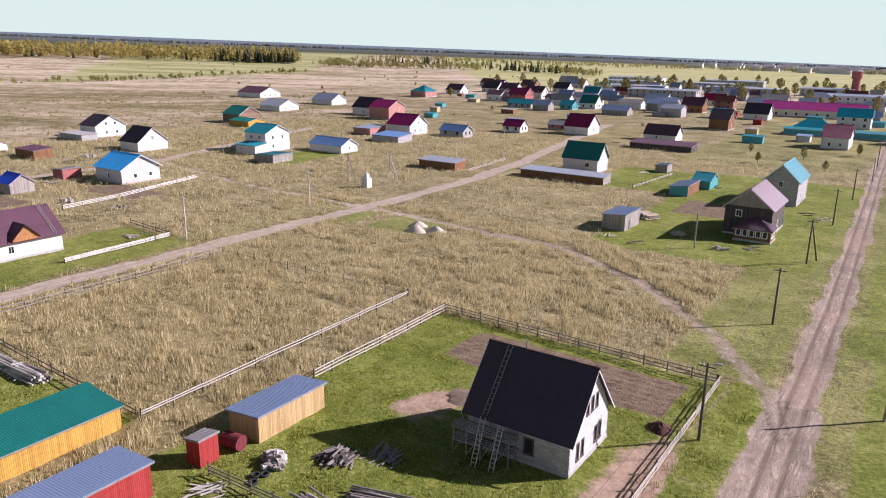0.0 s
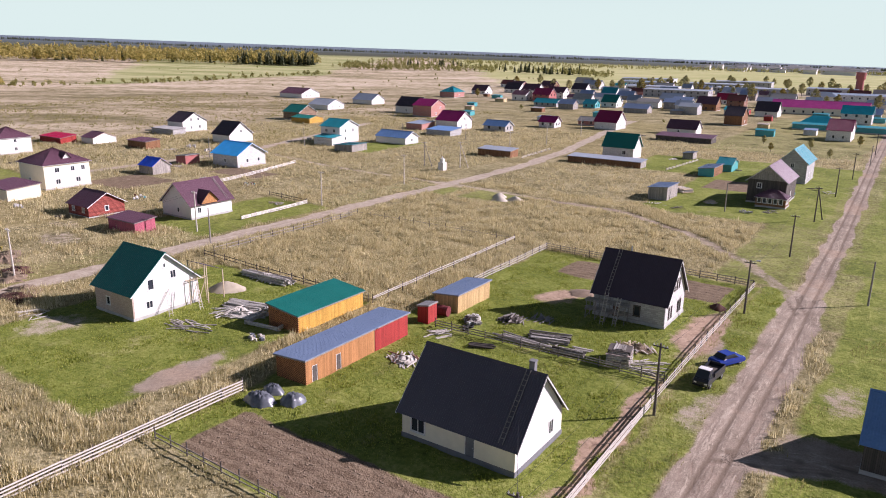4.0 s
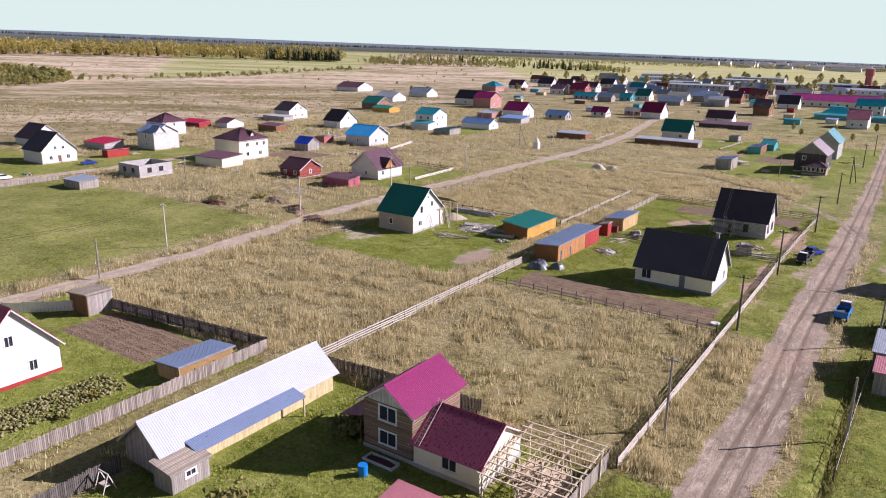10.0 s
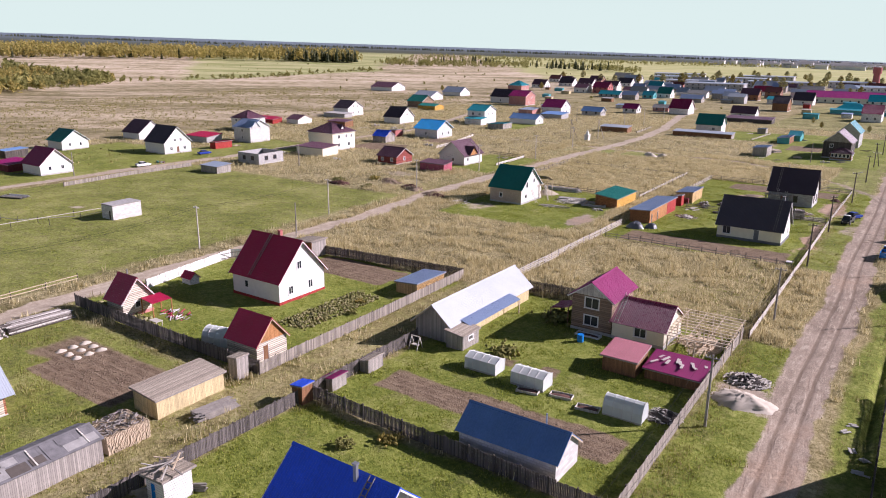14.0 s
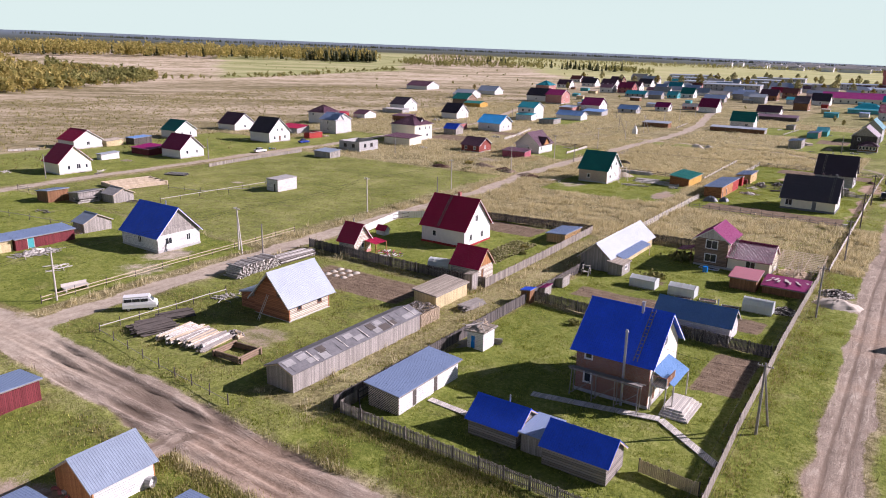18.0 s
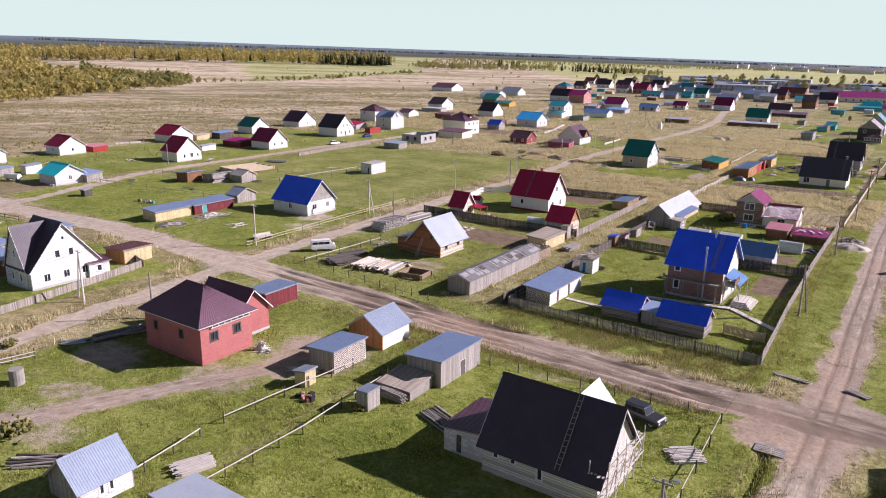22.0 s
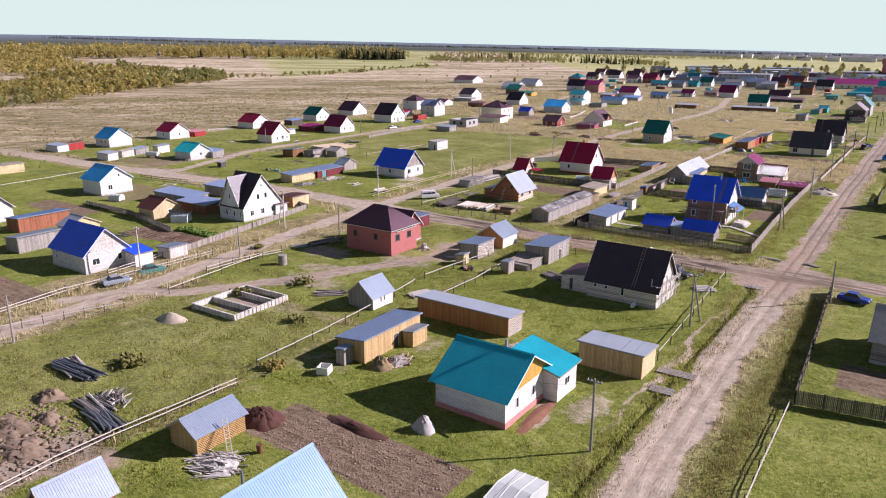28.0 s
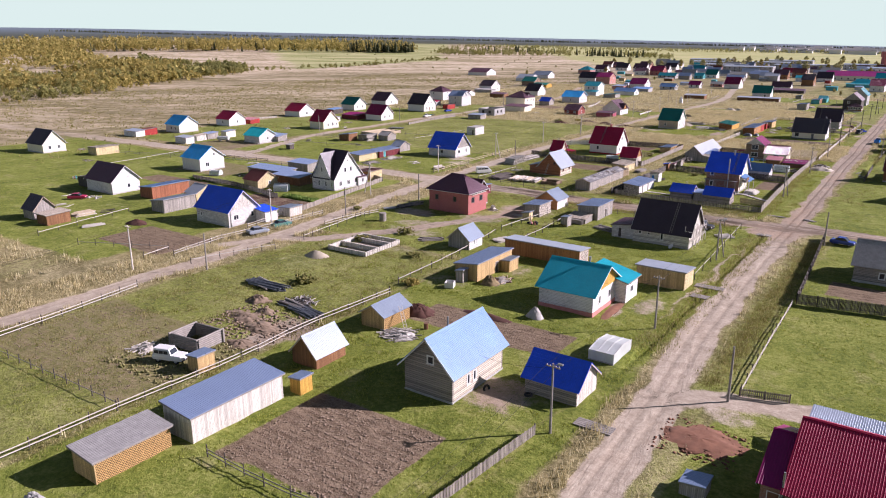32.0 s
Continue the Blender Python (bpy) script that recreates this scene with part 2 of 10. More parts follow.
M["whitetimber"] = plain("white_timber", (0.50, 0.46, 0.41), 0.85, vary=0.2, scale=2)
M["darktimber"] = plain("dark_timber", (0.09, 0.075, 0.065), 0.9, vary=0.35)
M["whitepaint"] = plain("white_paint", (0.66, 0.65, 0.63), 0.5, vary=0.05)
M["brownpaint"] = plain("brown_paint", (0.16, 0.07, 0.04), 0.5, vary=0.15)
M["tealpaint"] = plain("teal_paint", (0.05, 0.32, 0.34), 0.5, vary=0.15)
ROOFS = dict(dark=(0.050, 0.036, 0.048), plum=(0.105, 0.048, 0.07), brown=(0.13, 0.04, 0.035), wine=(0.21, 0.010, 0.06), magenta=(0.20, 0.006, 0.085), crimson=(0.31, 0.008, 0.046), cherry=(0.40, 0.012, 0.06),
             cobalt=(0.025, 0.10, 0.72), sky=(0.115, 0.235, 0.45), azure=(0.04, 0.38, 0.80), cyan=(0.015, 0.50, 0.56), pine=(0.008, 0.145, 0.122), turq=(0.008, 0.34, 0.43), teal=(0.012, 0.22, 0.27), denim=(0.11, 0.21, 0.40), rose=(0.42, 0.16, 0.19), pink=(0.58, 0.07, 0.30))
for key, c in ROOFS.items():
    M["r_" + key] = metal_sheet(key + "_sheet", c, 0.42, spec=0.35, tiled=key in ("cobalt", "crimson", "plum", "wine", "cherry"))
M["browntimber"] = plain("brown_timber", (0.24, 0.165, 0.11), 0.9, vary=0.35, scale=2)
M["r_satin"] = metal_sheet("satin_dark_sheet", (0.05, 0.04, 0.05), 0.42, 0.3, 0.0, 1.0)
M["r_gloss"] = metal_sheet("glossy_wine_sheet", (0.23, 0.022, 0.07), 0.30, 0.2, 0.0, 1.0)
M["r_galv"] = metal_sheet("galvanised_sheet", (0.25, 0.30, 0.375), 0.42, 0.16, 0.25)
M["r_pale"] = metal_sheet("pale_galvanised_sheet", (0.29, 0.325, 0.375), 0.45, 0.14, 0.15)
M["r_blue"] = metal_sheet("blue_grey_sheet", (0.27, 0.35, 0.52), 0.34, 0.10, 0.35)
M["r_white"] = metal_sheet("whitish_galvanised_sheet", (0.37, 0.40, 0.44), 0.5, 0.10, 0.1)
M["r_slate"] = plain("slate_sheet", (0.30, 0.29, 0.28), 0.85, vary=0.3)
M["r_felt"] = plain("roofing_felt", (0.16, 0.155, 0.16), 0.85, vary=0.35)
M["r_wood"] = planks("roof_boards", (0.42, 0.36, 0.29), vary=0.35)


def glass_mat(name, tint, trans, rough=0.06):
    k = Nodes(name)
    k.b.inputs["Transmission Weight"].default_value = trans
    k.b.inputs["IOR"].default_value = 1.45
    return k.done(k.ramp(k.noise(0.8), (0.3, shade(tint, 0.8)), (0.7, tint)), rough)


# opaque panes: the unlit inside is put into their dark colour
M["glass"] = glass_mat("window_glass", (0.035, 0.04, 0.05), 0.0)
M["film"] = glass_mat("greenhouse_film", (0.72, 0.76, 0.74), 0.25, 0.35)
M["steel"] = plain("steel", (0.4, 0.41, 0.42), 0.4, 0.7, vary=0.15)
M["rubber"] = plain("rubber", (0.02, 0.02, 0.02), 0.9, vary=0.2)
M["sand"] = plain("sand", (0.42, 0.36, 0.275), 0.95, vary=0.2, scale=0.9)
M["cement"] = plain("pale_sand", (0.52, 0.46, 0.38), 0.95, vary=0.12, scale=0.9)
M["soilheap"] = plain("dark_soil", (0.085, 0.034, 0.024), 0.95, vary=0.4, scale=2)
M["pinkgrey"] = plain("pinkish_weathered_timber", (0.42, 0.34, 0.30), 0.9, vary=0.3, scale=2)
M["hay"] = plain("old_hay", (0.24, 0.18, 0.09), 0.95, vary=0.4, scale=4)
M["redclay"] = plain("red_clay_soil", (0.21, 0.095, 0.055), 0.95, vary=0.35, scale=1)
M["clay"] = plain("clay_soil", (0.22, 0.16, 0.11), 0.95, vary=0.3, scale=1)
M["stone"] = plain("stone", (0.42, 0.40, 0.37), 0.9, vary=0.3, scale=2)
M["tarp"] = plain("grey_tarpaulin", (0.12, 0.13, 0.15), 0.35, vary=0.4, scale=2)
M["bluepaint"] = plain("blue_car_paint", (0.01, 0.20, 0.60), 0.25, vary=0.05)
M["navypaint"] = plain("navy_car_paint", (0.015, 0.04, 0.26), 0.25, vary=0.05)
M["whitecar"] = plain("white_car_paint", (0.75, 0.74, 0.72), 0.3, vary=0.05)
M["blackcar"] = plain("black_car_paint", (0.03, 0.03, 0.035), 0.3, vary=0.1)
M["greencar"] = plain("green_car_paint", (0.05, 0.16, 0.13), 0.3, vary=0.1)
M["silvercar"] = plain("silver_car_paint", (0.32, 0.36, 0.42), 0.3, 0.4, vary=0.05)
M["redcar"] = plain("red_car_paint", (0.45, 0.02, 0.08), 0.3, vary=0.1)


# ---------------------------------------------------------------- mesh building
class Mesh:
    """Collects vertices and faces of one mesh."""

    def __init__(self):
        self.v, self.f = [], []

    def poly(self, *pts):
        n = len(self.v)
        self.v += [tuple(p) for p in pts]
        self.f.append(tuple(range(n, n + len(pts))))
        return self

    def hexa(self, p):
        """Eight corners: the lower four counter-clockwise, then the upper four."""
        n = len(self.v)
        self.v += [tuple(q) for q in p]
        for a in ((3, 2, 1, 0), (4, 5, 6, 7), (0, 1, 5, 4), (1, 2, 6, 5), (2, 3, 7, 6), (3, 0, 4, 7)):
            self.f.append(tuple(n + i for i in a))
        return self

    def box(self, x0, x1, y0, y1, z0, z1):
        return self.hexa([(x0, y0, z0), (x1, y0, z0), (x1, y1, z0), (x0, y1, z0), (x0, y0, z1), (x1, y0, z1), (x1, y1, z1), (x0, y1, z1)])

    def beam(self, a, b, w, h=None):
        """A squared timber from a to b."""
        a, b, h = Vector(a), Vector(b), h or w
        d = (b - a).normalized()
        s = d.cross((0, 0, 1)) if abs(d.z) < 0.95 else d.cross((1, 0, 0))
        s = s.normalized() * w / 2
        u = s.cross(d).normalized() * h / 2
        return self.hexa([a - s - u, a + s - u, b + s - u, b - s - u, a - s + u, a + s + u, b + s + u, b - s + u])

    def tube(self, a, b, r0, r1=None, n=8, caps=True):
        a, b, r1 = Vector(a), Vector(b), r0 if r1 is None else r1
        d = (b - a).normalized()
        s = (d.cross((0, 0, 1)) if abs(d.z) < 0.95 else d.cross((1, 0, 0))).normalized()
        u = d.cross(s)
        k = len(self.v)
        for c, r in ((a, r0), (b, r1)):
            for i in range(n):
                t = 2 * math.pi * i / n
                self.v.append(tuple(c + s * r * math.cos(t) + u * r * math.sin(t)))
        for i in range(n):
            j = (i + 1) % n
            self.f.append((k + i, k + j, k + n + j, k + n + i))
        if caps:
            self.f.append(tuple(k + i for i in reversed(range(n))))
            self.f.append(tuple(k + n + i for i in range(n)))
        return self

    def heap(self, x, y, rx, ry, h, rings=7, n=18, rough=0.16, z=-0.03, flat=1.4, seed=0):
        """A loose heap with a lumpy outline."""
        rnd = random.Random(seed)
        k = len(self.v)
        ph = [rnd.uniform(0, 6.28) for _ in range(3)]
        lump = [1 + 0.09 * math.sin(2 * math.pi * 2 * j / n + ph[0]) + 0.06 * math.sin(2 * math.pi * 3 * j / n + ph[1]) + 0.5 * rough * rnd.uniform(-1, 1) for j in range(n)]
        for i in range(rings):
            f = i / rings
            for j in range(n):
                a = 2 * math.pi * j / n
                r = (1 - f) * lump[j] * (1 + rnd.uniform(-rough, rough) * 0.5)
                self.v.append((x + rx * r * math.cos(a), y + ry * r * math.sin(a), z + h * (1 - (1 - f) ** flat) * (1 + rnd.uniform(-rough, rough) * (i > 0))))
        self.v.append((x, y, z + h))
        for i in range(rings - 1):
            for j in range(n):
                a, b = k + i * n + j, k + i * n + (j + 1) % n
                self.f.append((a, b, b + n, a + n))
        top = k + rings * n
        for j in range(n):
            self.f.append((k + (rings - 1) * n + j, k + (rings - 1) * n + (j + 1) % n, top))
        return self

    def weld(self):
        """Joins vertices at one place, and drops faces that lie back to back."""
        seen, remap, verts = {}, [], []
        for v in self.v:
            key = tuple(round(c, 4) for c in v)
            if key not in seen:
                seen[key] = len(verts)
                verts.append(v)
            remap.append(seen[key])
        count = {}
        faces = [tuple(remap[i] for i in f) for f in self.f]
        for f in faces:
            key = tuple(sorted(f))
            count[key] = count.get(key, 0) + 1
        self.v, self.f = verts, [f for f in faces if count[tuple(sorted(f))] == 1]
        return self

    def data(self, name, mat, smooth=False):
        me = bpy.data.meshes.new(name)
        me.from_pydata(self.v, [], self.f)
        me.materials.append(mat)
        if smooth:
            me.polygons.foreach_set("use_smooth", [True] * len(me.polygons))
        return me


def part(name, mesh, mat, parent=None, label="", smooth=False):
    ob = new(name, mesh.data(name, M[mat] if isinstance(mat, str) else mat, smooth))
    ob.parent = parent
    return tagged(ob, label)


def thing(name, label, category, x=0, y=0, z=0, rot=0, group=""):
    """An empty at a thing's base, to carry its parts."""
    ob = new(name)
    ob.matrix_world = pose(x, y, z, 0, 0, rot)
    ob.empty_display_size = 0.2
    return tagged(ob, label, category, group)


def smoothstep(x, a, b):
    t = np.clip((x - a) / (b - a), 0, 1)
    return t * t * (3 - 2 * t)


_rng = np.random.RandomState(7)
_lat = _rng.rand(256, 256)


def value_noise(x, y, size, octaves=3):
    """Smooth noise from 0 to 1 over the plan."""
    out, amp, total = 0, 1.0, 0.0
    for _ in range(octaves):
        u, v = np.asarray(x) / size + 57.3, np.asarray(y) / size + 91.7
        i, j = np.floor(u).astype(int), np.floor(v).astype(int)
        a, b = u - i, v - j
        a, b = a * a * (3 - 2 * a), b * b * (3 - 2 * b)
        g = lambda p, q: _lat[p % 256, q % 256]
        out = out + amp * ((g(i, j) * (1 - a) + g(i + 1, j) * a) * (1 - b) + (g(i, j + 1) * (1 - a) + g(i + 1, j + 1) * a) * b)
        total, amp, size = total + amp, amp / 2, size / 2
    return out / total


# ---------------------------------------------------------------- the lie of the land
ROADS = [  # centre line, half width, wear
    ([(1.5, -330), (-0.1, -246), (-1.2, -226), (-3.0, -207), (-3.6, -187), (-4.2, -165), (-4.0, -146), (-4.0, -124)], 2.6, 1.0),
    ([(-4.0, -130), (-4.0, -124), (-4.8, -84), (-5.6, -50)], 2.3, 1.0),
    ([(-5.4, -60), (-5.6, -50), (-5.5, -19), (-6.4, 3), (-6.2, 26), (-6.3, 47), (-6.8, 72)], 2.9, 1.0),
    ([(-6.6, 62), (-7.4, 109), (-8.7, 155), (-11.2, 232), (-16, 420)], 2.1, 1.0),
    ([(-80, -330), (-83, -257), (-84.6, -219), (-87, -192), (-91, -165), (-94, -138), (-95.5, -105), (-97, -84), (-97.5, -56), (-97, -20), (-101, 12), (-100.5, 80), (-99.5, 117), (-99.5, 160), (-104, 200), (-116, 260), (-128, 330)], 2.3, 0.95),
    ([(-330, -147), (-188, -141), (-138, -136.5), (-98, -137.5), (-78, -138), (-54, -139), (-35, -140), (-20, -141.6), (-8, -140.5), (3, -139), (40, -141)], 3.6, 1.0),
    ([(-173, -139), (-182, -112), (-189, -93), (-190, -60), (-190.5, -17), (-189, 20), (-191, 50), (-190, 95), (-190, 131), (-208, 187), (-222, 232)], 2.2, 0.9),
    ([(-215, 137), (-190, 131), (-137, 120.5), (-99, 119), (-82, 117), (-50, 113.5), (-33, 102.5), (-19, 88), (-10, 75), (-7, 66)], 1.5, 0.55),
    ([(-90, -214), (-86, -206), (-78, -201), (-70, -189), (-64, -176), (-58, -163), (-55, -150), (-56, -140)], 1.9, 0.8),
    ([(-51.5, -130), (-51.8, -86), (-51.8, -46)], 0.8, 0.35),
    ([(-2, -226), (4.5, -223), (14, -221)], 2.2, 0.8),
    ([(-6, 22), (2, 25), (18, 27)], 2.2, 0.8),
]
GREEN = [  # x0, x1, y0, y1, how green
    (0.2, 5.0, -224, -148, 0.55),
    (-49.5, -14, -5, 74, 1.0), (-13.5, -9, 40, 76, 0.9), (-14, -8.5, -5, 40, 0.6), (-88, -57, -6, 34, 0.9), (-94, -56, -86, -46, 1.0), (-47, -14.5, -86, -44, 1.0), (-47, -13, -129, -88, 1.0),
    (-93, -57, -134, -88, 0.55), (-57, -47, -134, -44, 0.36), (-96, -12, -136, -130, 0.55), (-100, -56, -146, -141, 0.5), (-38, -14.5, -43, -22, 0.28), (-24, -14.5, -30, -6, 0.25), (-84, -46, -196, -144, 0.62), (-46, -9, -262, -144, 1.0), (-80, -46, -330, -196, 0.52), (-46, -9, -330, -262, 0.8), (-14, -6.6, -132, -44, 0.85), (4.4, 60, -330, -140, 0.88), (-1.2, 5, -330, -140, 0.42), (-1.2, 60, -140, 90, 0.9), (-9, -5.4, -330, -150, 0.85),
    (-186, -104, -92, 3, 0.52), (-186, -100, -133, -92, 0.8), (-250, -192, -135, 20, 0.6), (-188, -100, -235, -145, 0.85), (-260, -188, -235, -148, 0.8), (-200, -120, -300, -235, 0.35), (-112, -102, -300, 120, 0.35),
    (-125, -104, 44, 78, 0.6), (-215, -180, 18, 60, 0.55), (-172, -155, 150, 185, 0.75), (-75, -52, 176, 212, 0.7), (-50, -12, 122, 215, 0.85), (-130, -100, 250, 330, 0.3), (-70, -15, 240, 420, 0.4), (-14, -9, 120, 240, 0.5), (-9, 40, 60, 240, 0.45),
    (-48, -10, -135.5, -129, 0.85), (-60, -10, -148, -143.5, 0.85), (-22, -9, 76, 125, 0.5), (-5, 30, 90, 240, 0.6), (-103, -92, 104, 116, 0.5), (-90, -75, 105, 118, 0.5), (-46, -18, 120, 140, 0.6),
]
SOIL = [  # dug beds: x0, x1, y0, y1, depth of colour
    (-46, -16.5, -4.5, 3.2, 1.0), (-42, -16.8, 63, 71.5, 1.0), (-82, -64.5, -54.5, -46.8, 1.0), (-44, -16.9, -81, -76.0, 0.9), (-78, -62, -100.5, -92, 0.9), (-83, -63, -98, -91, 0.6), (-32, -15.5, -261, -246.5, 0.95),
    (-38, -15.5, -224, -216.5, 0.9), (-120.5, -100, -185.8, -179, 1.0), (-164, -140.5, -184, -177, 0.8), (-138, -131, -199, -193, 0.5), (-113.5, -93.5, -225.5, -213.5, 0.8), (-79, -48, -262, -242, 0.47), (-20, -14.6, -102, -90, 0.9), (-24, -20, -66, -62, 0.0), (-38, -34, -68.5, -66, 0.7), (-31, -28.5, -69, -65.5, 0.7),
    (-176, -158, 62, 78, 0.7), (-45, -33, 155, 172, 0.7), (8, 18, -180, -172, 0.7), (-170, -145, -170, -152, 0.5), (-210, -186, -134, -118, 0.5), (-165, -145, 92, 102, 0.8),
]
BARE = [  # trodden or sandy ground: x, y, rx, ry, strength
    (3, 27, 8, 4, 0.9), (1.5, 40, 3, 6, 0.6), (-8.6, -61.5, 4.2, 3.6, 0.7), (-9.5, 30, 2.5, 7, 0.6),
    (-8.7, -180, 0.6, 33, 0.75), (-76, -172, 7, 5, 0.75), (-70, -180, 6, 4, 0.6), (-62, -198, 10, 4, 0.5), (-36, -196, 4, 5, 0.55), (-15.6, -204, 1.2, 5.5, 0.85), (-49, -238, 5, 7, 0.8),
    (-4.0, -143.2, 5.5, 3.6, 0.9), (-1.5, -136.5, 4.0, 3.0, 0.8),
    (-58.5, 5, 3.0, 8, 0.95), (-15.4, 50, 3.6, 12, 1.0), (-36, 52, 4, 4, 0.8), (-15.6, 20, 1.7, 20, 0.9), (-56, -158, 9, 9, 0.8), (-66, -186, 9, 5, 0.6), (-30, -146, 6, 2, 0.5), (-8, -146, 4, 4, 0.9), (-10, -60, 4.5, 4, 0.8), (-46, -236, 5, 4, 0.8),
    (-43, -208, 7, 5, 0.5), (5.5, -226, 4, 3, 0.65), (-95, -137, 9, 7, 0.9), (-16, -236, 6, 5, 0.7), (-68, -120, 6, 5, 0.6), (-105, -112, 7, 6, 0.6), (-118, 14, 16, 8, 0.35), (-175, 75, 16, 16, 0.35), (-100, 118, 7, 4, 0.7), (-83, 4, 4, 7, 0.6), (-110, -104, 6, 6, 0.7), (-60, -168, 7, 6, 0.6), (-154, -52, 3, 2, 0.8), (-195, -30, 8, 20, 0.35), (-138, -207, 7, 4, 0.4), (-70, -214, 8, 7, 0.4), (-120, -196, 8, 5, 0.4), (-66.6, -200, 4.2, 4.6, 0.9), (-180, -139, 12, 6, 0.9), (-150, -138, 9, 5, 0.7), (-125, 28, 9, 5, 0.55), (-134, 34, 5, 3, 0.5), (-3, 12, 4, 4, 0.5), (-33, -215, 6, 2, 0.4), (-12, -199, 3, 6, 0.6),
]


def along_road(x, y, line):
    """The distance from a road's centre line, and how far along it."""
    best = np.full(np.shape(x), 1e9)
    side, way, gone = np.zeros(np.shape(x)), np.zeros(np.shape(x)), 0.0
    for (ax, ay), (bx, by) in zip(line, line[1:]):
        dx, dy = bx - ax, by - ay
        ll = math.hypot(dx, dy)
        t = np.clip(((x - ax) * dx + (y - ay) * dy) / ll**2, 0, 1)
        off = np.hypot(x - ax - t * dx, y - ay - t * dy)
        s = ((x - ax) * dy - (y - ay) * dx) / ll
        near = off < best
        best, side, way = np.where(near, off, best), np.where(near, s, side), np.where(near, gone + t * ll, way)
        gone += ll
    return best, side, way


def rect_mask(x, y, x0, x1, y0, y1, soft):
    d = np.minimum(np.minimum(x - x0, x1 - x), np.minimum(y - y0, y1 - y))
    return smoothstep(d, -soft, soft)


ROAD_AXES = {}          # how far a place lies beside and along the nearest road


def zones(x, y):
    """How green, dug and worn the ground is at a place, and the road's cross section."""
    wx = x + 2.4 * (value_noise(x, y, 5) - 0.5)
    wy = y + 2.4 * (value_noise(x + 300, y, 5) - 0.5)
    green = np.zeros(np.shape(x))
    for x0, x1, y0, y1, k in GREEN:
        green = np.maximum(green, k * rect_mask(wx, wy, x0, x1, y0, y1, 1.6))
    soil = np.zeros(np.shape(x))
    for x0, x1, y0, y1, k in SOIL:
        soil = np.maximum(soil, k * rect_mask(x + 0.35 * (wx - x), y + 0.35 * (wy - y), x0, x1, y0, y1, 0.5))
    road, rut = np.zeros(np.shape(x)), np.zeros(np.shape(x))
    ROAD_AXES["off"], ROAD_AXES["way"], closest = np.zeros(np.shape(x)), np.zeros(np.shape(x)), np.full(np.shape(x), 1e9)
    for line, half, k in ROADS:
        d, s, way = along_road(wx * 0.75 + x * 0.25, wy * 0.75 + y * 0.25, line)
        d0, s0, way = along_road(x, y, line)
        mine = d0 / half < closest
        closest = np.where(mine, d0 / half, closest)
        ROAD_AXES["off"], ROAD_AXES["way"] = np.where(mine, s0, ROAD_AXES["off"]), np.where(mine, way, ROAD_AXES["way"])
        road = np.maximum(road, k * (1 - smoothstep(d, half * 0.6, half * 1.25)))
        w = 0.85 if half > 1.8 else 0.7
        wob = (1.6 if half > 3 else 0.7) * (value_noise(x, y, 23, 2) - 0.5)
        track = np.exp(-(((np.abs(s0 + 0.3 * wob) - w) / 0.24) ** 2))
        if half > 3:
            for o, kk in ((0.45, 0.7), (-0.55, 0.5)):
                track = np.maximum(track, kk * np.exp(-(((np.abs(s0 + o + wob * (1.5 if o > 0 else -1.2)) - 0.8) / 0.2) ** 2)))
        if line[0][0] == -330:          # cross road churned to mud east of the crossing, its dark partly painted rut shade
            churn = smoothstep(value_noise(x * 0.14, y * 2.2 + x * 0.11, 1.6, 2), 0.40, 0.62)
            track = np.maximum(track * 0.6, (0.05 + 1.2 * churn) * smoothstep(x, -98, -84) * (0.5 + 0.5 * smoothstep(value_noise(x + 50, y, 6, 2), 0.3, 0.6)))
        rut = np.maximum(rut, track * (1 - smoothstep(d, half * 0.9, half * 1.2)))
    ROAD_AXES["on"] = (1 - smoothstep(closest, 1.2, 1.6)) * smoothstep(np.hypot(x + 4, y + 141), 6, 11) * smoothstep(np.hypot(x + 95, y + 137), 6, 11)
    ex, ey = wx + 3.4 * (value_noise(x + 70, y, 4.5) - 0.5), wy + 3.4 * (value_noise(x, y + 70, 4.5) - 0.5)
    for bx, by, rx, ry, k in BARE:
        r = np.hypot((ex - bx) / rx, (ey - by) / ry)
        road = np.maximum(road, 0.85 * k * (1 - smoothstep(r, 0.35, 1.25)))
    return green, soil, road, rut


def land(x, y):
    """The height of the ground, without the wheel ruts: flat round the village, then falling and rising by bearing so
    that the horizon fits the camera's view.
    """
    d = np.hypot(x + 40, y)
    az = np.degrees(np.arctan2(y, x + 40))
    az = np.where(az < -90, az + 360, az)
    rise = np.interp(az, [60, 92, 124, 156, 200], [-1.0, -0.75, 0.0, 0.68, 0.7])
    far = 34 + 4500 * np.tan(np.radians(rise))
    z = far * np.clip((d - 650) / 3850, 0, 1.05)
    return z + 0.22 * (value_noise(x, y, 30, 2) - 0.5) * smoothstep(d, 0, 30)


def ground_z(x, y):
    return float(land(np.array([x]), np.array([y]))[0])


def steps(*spans):
    out = []
    for a, b, s in spans:
        out += list(np.arange(a, b, s))
    return out


